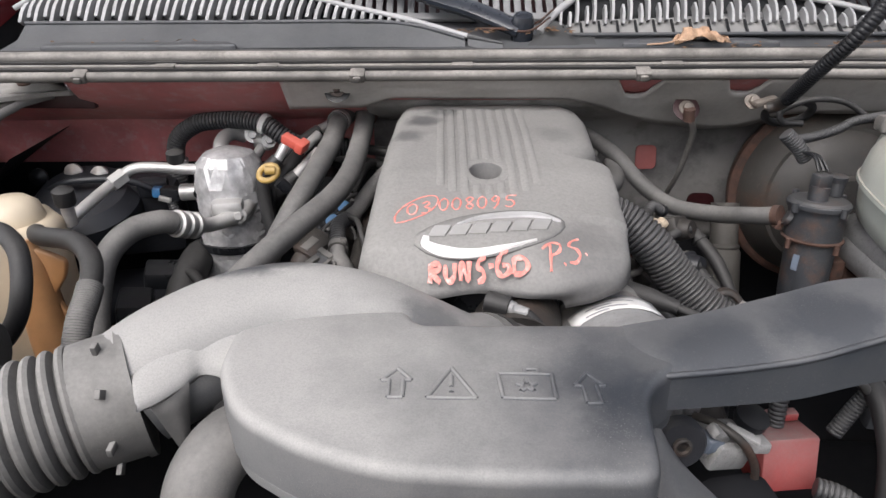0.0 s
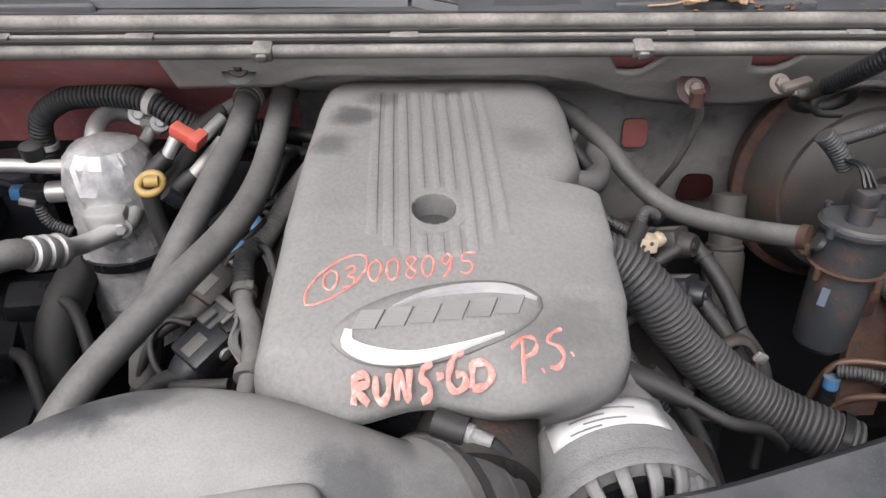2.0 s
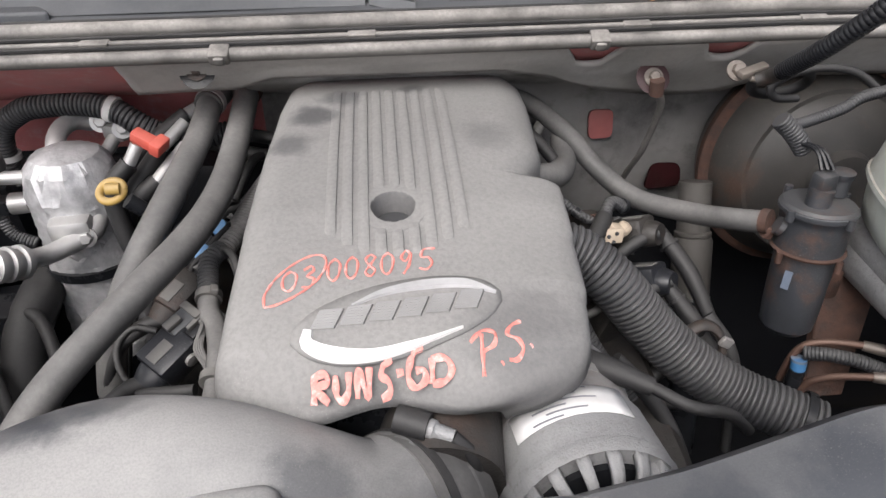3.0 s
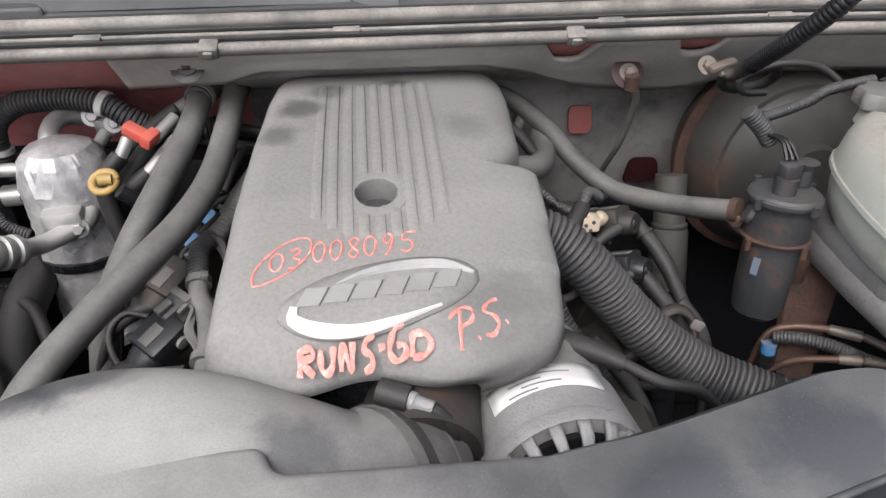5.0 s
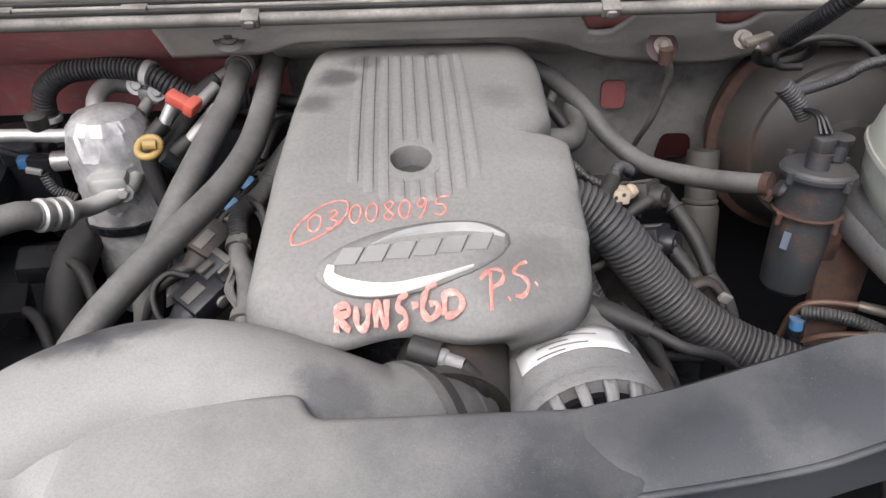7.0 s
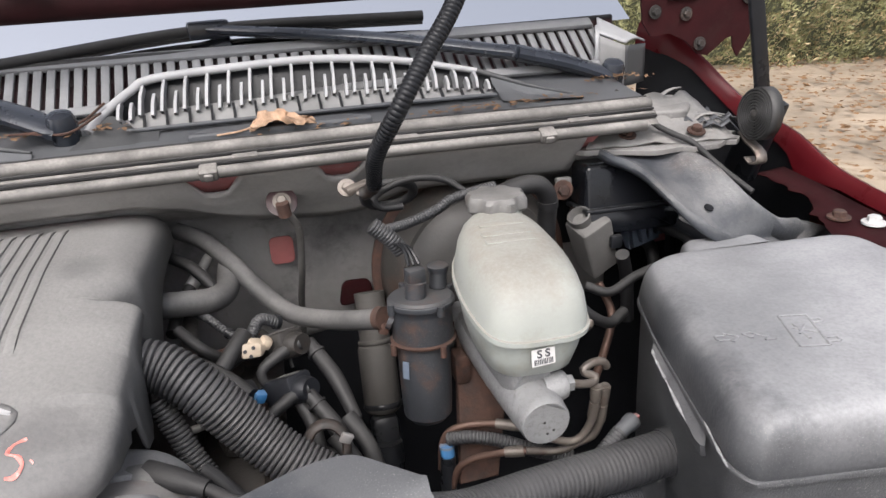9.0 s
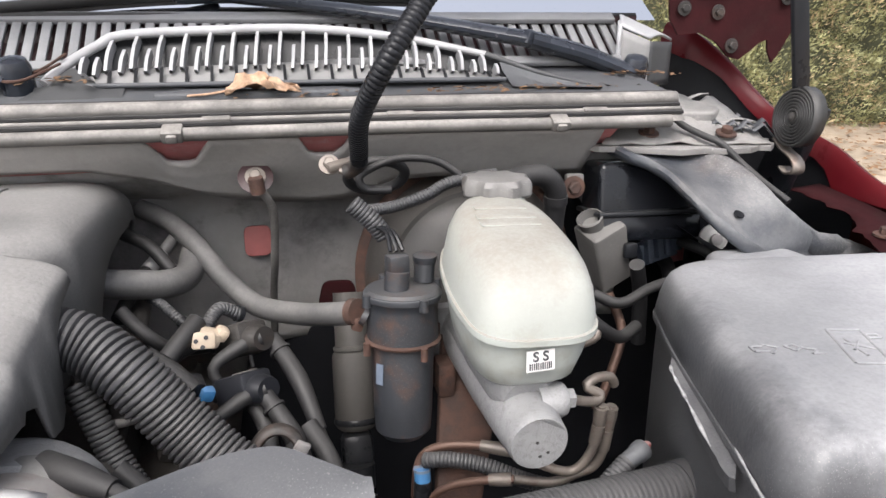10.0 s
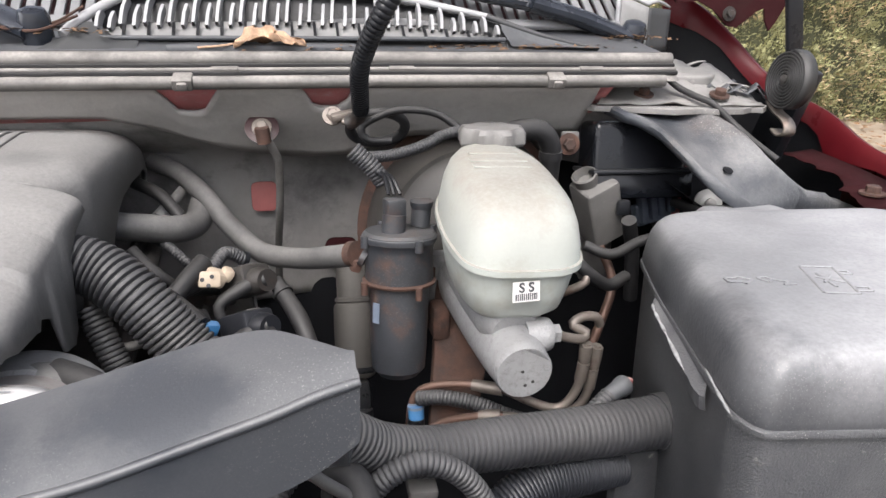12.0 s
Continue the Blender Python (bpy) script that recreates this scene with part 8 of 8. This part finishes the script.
    single("drain_hose", tube([(0.385, 0.548, 1.024), (0.404, 0.555, 1.0), (0.425, 0.562, 0.975), (0.45, 0.57, 0.93)], 0.0042, 8), HOSE, "thin grey drain hose", "hose")
    w = thing("conduit_wrap", "loose woven grey wrap under the thick conduit", "cable wrap", (0.58, 0.63, 0.9))
    part("wrap", ridged([(0.535, 0.628, 0.87), (0.56, 0.634, 0.895), (0.59, 0.64, 0.905), (0.63, 0.645, 0.905), (0.67, 0.65, 0.9)], [0.014, 0.02, 0.02, 0.018, 0.014], 0.0032, 0.08, 20), HEATER, w)
    k = thing("hanging_plug", "grey ribbed plug hanging below the conduit", "connector", (0.48, 0.615, 0.9))
    part("body", block((0.479, 0.616, 0.915), (0.02, 0.018, 0.05), (5, 3, 0), 0.004), GREY, k)
    part("collar", block((0.479, 0.614, 0.938), (0.023, 0.021, 0.01), (5, 3, 0), 0.003), BEIGE, k)


def build_relays():
    r = thing("relay_box", "black relay box below the cowl corner", "relay box", (0.81, 0.95, 1.07))
    part("cover", slab(rounded([(-0.062, -0.032), (0.062, -0.03), (0.062, 0.034), (-0.058, 0.036)], 0.008), 0, 0.064, 0.008, pose(0.834, 1.005, 1.085, -8, 0, -4), None, 3, 0.003), GLOSSBLACK, r)
    part("skirt", block((0.836, 1.0, 1.068), (0.134, 0.078, 0.034), (-10, 0, -4), 0.006), GLOSSBLACK, r)
    part("rim", block((0.835, 1.0, 1.087), (0.138, 0.082, 0.006), (-9, 0, -4), 0.002), BLACK, r)
    part("tab", block((0.805, 0.958, 1.048), (0.018, 0.01, 0.02), (0, 0, 0), 0.004), BLACK, r)
    w = thing("control_unit", "dusty beige sensor housing on the booster side", "sensor", (0.75, 0.91, 1.02))
    m = pose(0.768, 0.972, 1.078, 12, -22, 8)
    part("body", slab(rounded([(-0.024, -0.024), (0.026, -0.022), (0.026, 0.024), (-0.024, 0.024)], 0.006), -0.085, 0.0, 0.005, m, None, 2, -0.003), BEIGE, w)
    part("spout", lathe([(0.014, -0.004), (0.0165, 0.014), (0.0145, 0.015), (0.0115, 0.004), (0.002, 0.003)], m @ Vector((-0.006, 0.006, 0.0)), m.to_3x3() @ Vector((-0.15, 0, 1)), 20), BEIGE, w)
    p = thing("grey_blue_connector", "grey blue multi-pin connector", "connector", (0.893, 1.04, 1.02))
    for k in range(4):
        part("fin", block((0.874 + 0.0125 * k + 0.002 * (k % 2), 1.033, 1.019 + 0.005 * k), (0.0088, 0.02, 0.036), (-10, -6, 0), 0.002), GREYBLUE, p)
    part("base", block((0.893, 1.043, 1.014), (0.052, 0.02, 0.03), (-10, -15, 0), 0.003), GREYBLUE, p)
    part("lead", tube([(0.9, 1.045, 1.005), (0.92, 1.05, 0.98), (0.92, 1.03, 0.93)], 0.01, 10), RUBBER, p)
    b = thing("white_stud", "pale plastic stud on the inner wing", "stud", (1.0, 1.07, 1.012))
    part("cap", lathe([(0.02, 0), (0.02, 0.008), (0.013, 0.014), (0.003, 0.015)], (1.0, 1.07, 1.014), (-0.4, -1, 0.2), 22), WHITE, b)
    part("tip", lathe([(0.008, 0), (0.008, 0.012), (0.002, 0.013)], (0.996, 1.058, 1.016), (-0.4, -1, 0.2), 12), STEEL, b)
    part("plate", block((1.0, 1.092, 1.012), (0.075, 0.012, 0.11), (0, 0, 20), 0.006), BAY, b)
    part("painted_tab", block((0.96, 1.1, 1.02), (0.045, 0.008, 0.1), (0, 0, 8), 0.002), MAROON, b, "dusty maroon painted tab")
    g = thing("wing_bolt", "square white nut and bolt on the firewall", "bolt", (0.735, 0.99, 1.128))
    part("nut", block((0.737, 0.985, 1.13), (0.022, 0.012, 0.024), (-10, 0, -8), 0.003), BEIGE, g)
    bolt((0.732, 0.976, 1.128), (-0.1, -1, 0.1), 0.008, RUST, g)
    h = thing("purge_hose", "black rubber elbow hose behind the reservoir cap", "hose", (0.68, 0.94, 1.12))
    part("hose", tube([(0.63, 0.935, 1.148), (0.66, 0.94, 1.154), (0.684, 0.943, 1.15), (0.698, 0.948, 1.13), (0.7, 0.955, 1.1), (0.7, 0.96, 1.05)], 0.0125, 16), RUBBER, h)
    clamp((0.699, 0.95, 1.122), (0.05, 0.15, -1), 0.0132, 0.01, RUBBER, h, "cuff")
    for pts, m, rr in (([(0.68, 0.83, 1.04), (0.7, 0.82, 1.02), (0.73, 0.83, 1.0), (0.76, 0.85, 1.0)], RUBBER, 0.009), ([(0.72, 0.88, 1.03), (0.75, 0.87, 1.02), (0.79, 0.88, 1.03), (0.84, 0.9, 1.03)], RUBBER, 0.008),
                       ([(0.75, 0.9, 1.02), (0.76, 0.88, 0.98), (0.74, 0.86, 0.94), (0.72, 0.85, 0.9)], COPPER, 0.007), ([(0.8, 0.93, 1.04), (0.82, 0.95, 0.99), (0.83, 0.96, 0.92)], RUBBER, 0.012), ([(0.9, 1.0, 1.04), (0.92, 0.95, 1.03), (0.91, 0.9, 0.99)], RUBBER, 0.009)):
        single("bay_hose", tube(pts, rr * 0.78, 14), m, "thin hose in the corner of the bay", "hose", "bay hoses")
    s = thing("fuse_box_rear_lid", "grey dusty lid behind the fuse box", "lid", (0.89, 0.84, 1.03))
    part("lid", slab(rounded([(0.83, 0.82), (0.96, 0.81), (0.95, 0.87), (0.85, 0.88)], 0.02), 1.03, 1.075, 0.015), BLACKBOX, s)
    c = thing("corner_wire", "grey cable draped over the cowl corner", "cable", (0.9, 1.0, 1.19))
    part("wire", tube([(0.845, 1.05, 1.236), (0.865, 1.02, 1.216), (0.883, 1.0, 1.194), (0.9, 0.975, 1.183), (0.913, 0.958, 1.176), (0.934, 0.94, 1.153), (0.947, 0.915, 1.136), (0.96, 0.885, 1.12)], 0.0042, 10), RUBBER, c)


build_booster()
build_canister()
build_right_engine()
build_fuse_box()
build_relays()


# ---- loose dirt on the cowl ----
def build_litter():
    rng = random.Random(3)
    leaf = thing("dry_leaf", "curled dry brown leaf lying on the cowl", "leaf", (0.385, 1.05, 1.232))
    rows = []
    for i in range(15):
        t = i / 14
        w = 0.028 * math.sin(math.pi * min(1, t * 0.9 + 0.08)) ** 0.6
        row = []
        for s in np.linspace(-1, 1, 11):
            crumple = Vector((noise.noise((t * 7, s * 3, 0)), noise.noise((t * 7, s * 3, 4)), noise.noise((t * 6, s * 4, 9))))
            row.append(Vector((0.34 + 0.08 * t, 1.05 + w * s * (0.8 + 0.2 * math.sin(t * 11)), 1.241 + 0.021 * math.sin(math.pi * t ** 0.8) * (1 - 0.75 * abs(s + 0.2 * math.sin(4 * t))))) + crumple * 0.008)
        rows.append(row)
    thick(part("blade", sheet(rows), LEAF, leaf), 0.0006)
    part("stalk", tube([(0.345, 1.046, 1.243), (0.325, 1.042, 1.24), (0.3, 1.044, 1.238)], 0.0012, 6), LEAF, leaf)
    for cx, cy, z, n, spread in ((0.1, 1.085, 1.252, 120, 0.045), (0.66, 1.04, 1.237, 100, 0.08), (0.865, 1.1, 1.246, 90, 0.026), (-0.48, 1.07, 1.243, 8, 0.05), (0.42, 1.04, 1.236, 14, 0.06)):
        bm = bmesh.new()
        for _ in range(n):
            c = Vector((cx + rng.gauss(0, spread), cy + rng.gauss(0, 0.009), z + rng.uniform(0, 0.005)))
            a, s = rng.uniform(0, 6.3), rng.uniform(0.002, 0.0075)
            d = Vector((math.cos(a), math.sin(a), rng.uniform(-0.2, 0.3)))
            e = Vector((-math.sin(a), math.cos(a), rng.uniform(-0.3, 0.3))) * 0.5
            bm.faces.new([bm.verts.new(c + q * s) for q in (-d, e, d, -e)])
        single("cowl_litter", bm, CRUMB, "dry leaf crumbs and needles on the cowl", "leaf litter", kind="stuff", smooth=0)
    for pts in ([(0.06, 1.09, 1.256), (0.1, 1.078, 1.258), (0.14, 1.09, 1.262), (0.17, 1.11, 1.28)], [(0.09, 1.08, 1.256), (0.13, 1.07, 1.255), (0.165, 1.1, 1.27)]):
        single("twig", tube(pts, 0.0016, 6), RUST, "thin bent twig caught by the wiper", "twig", "twigs")


build_litter()
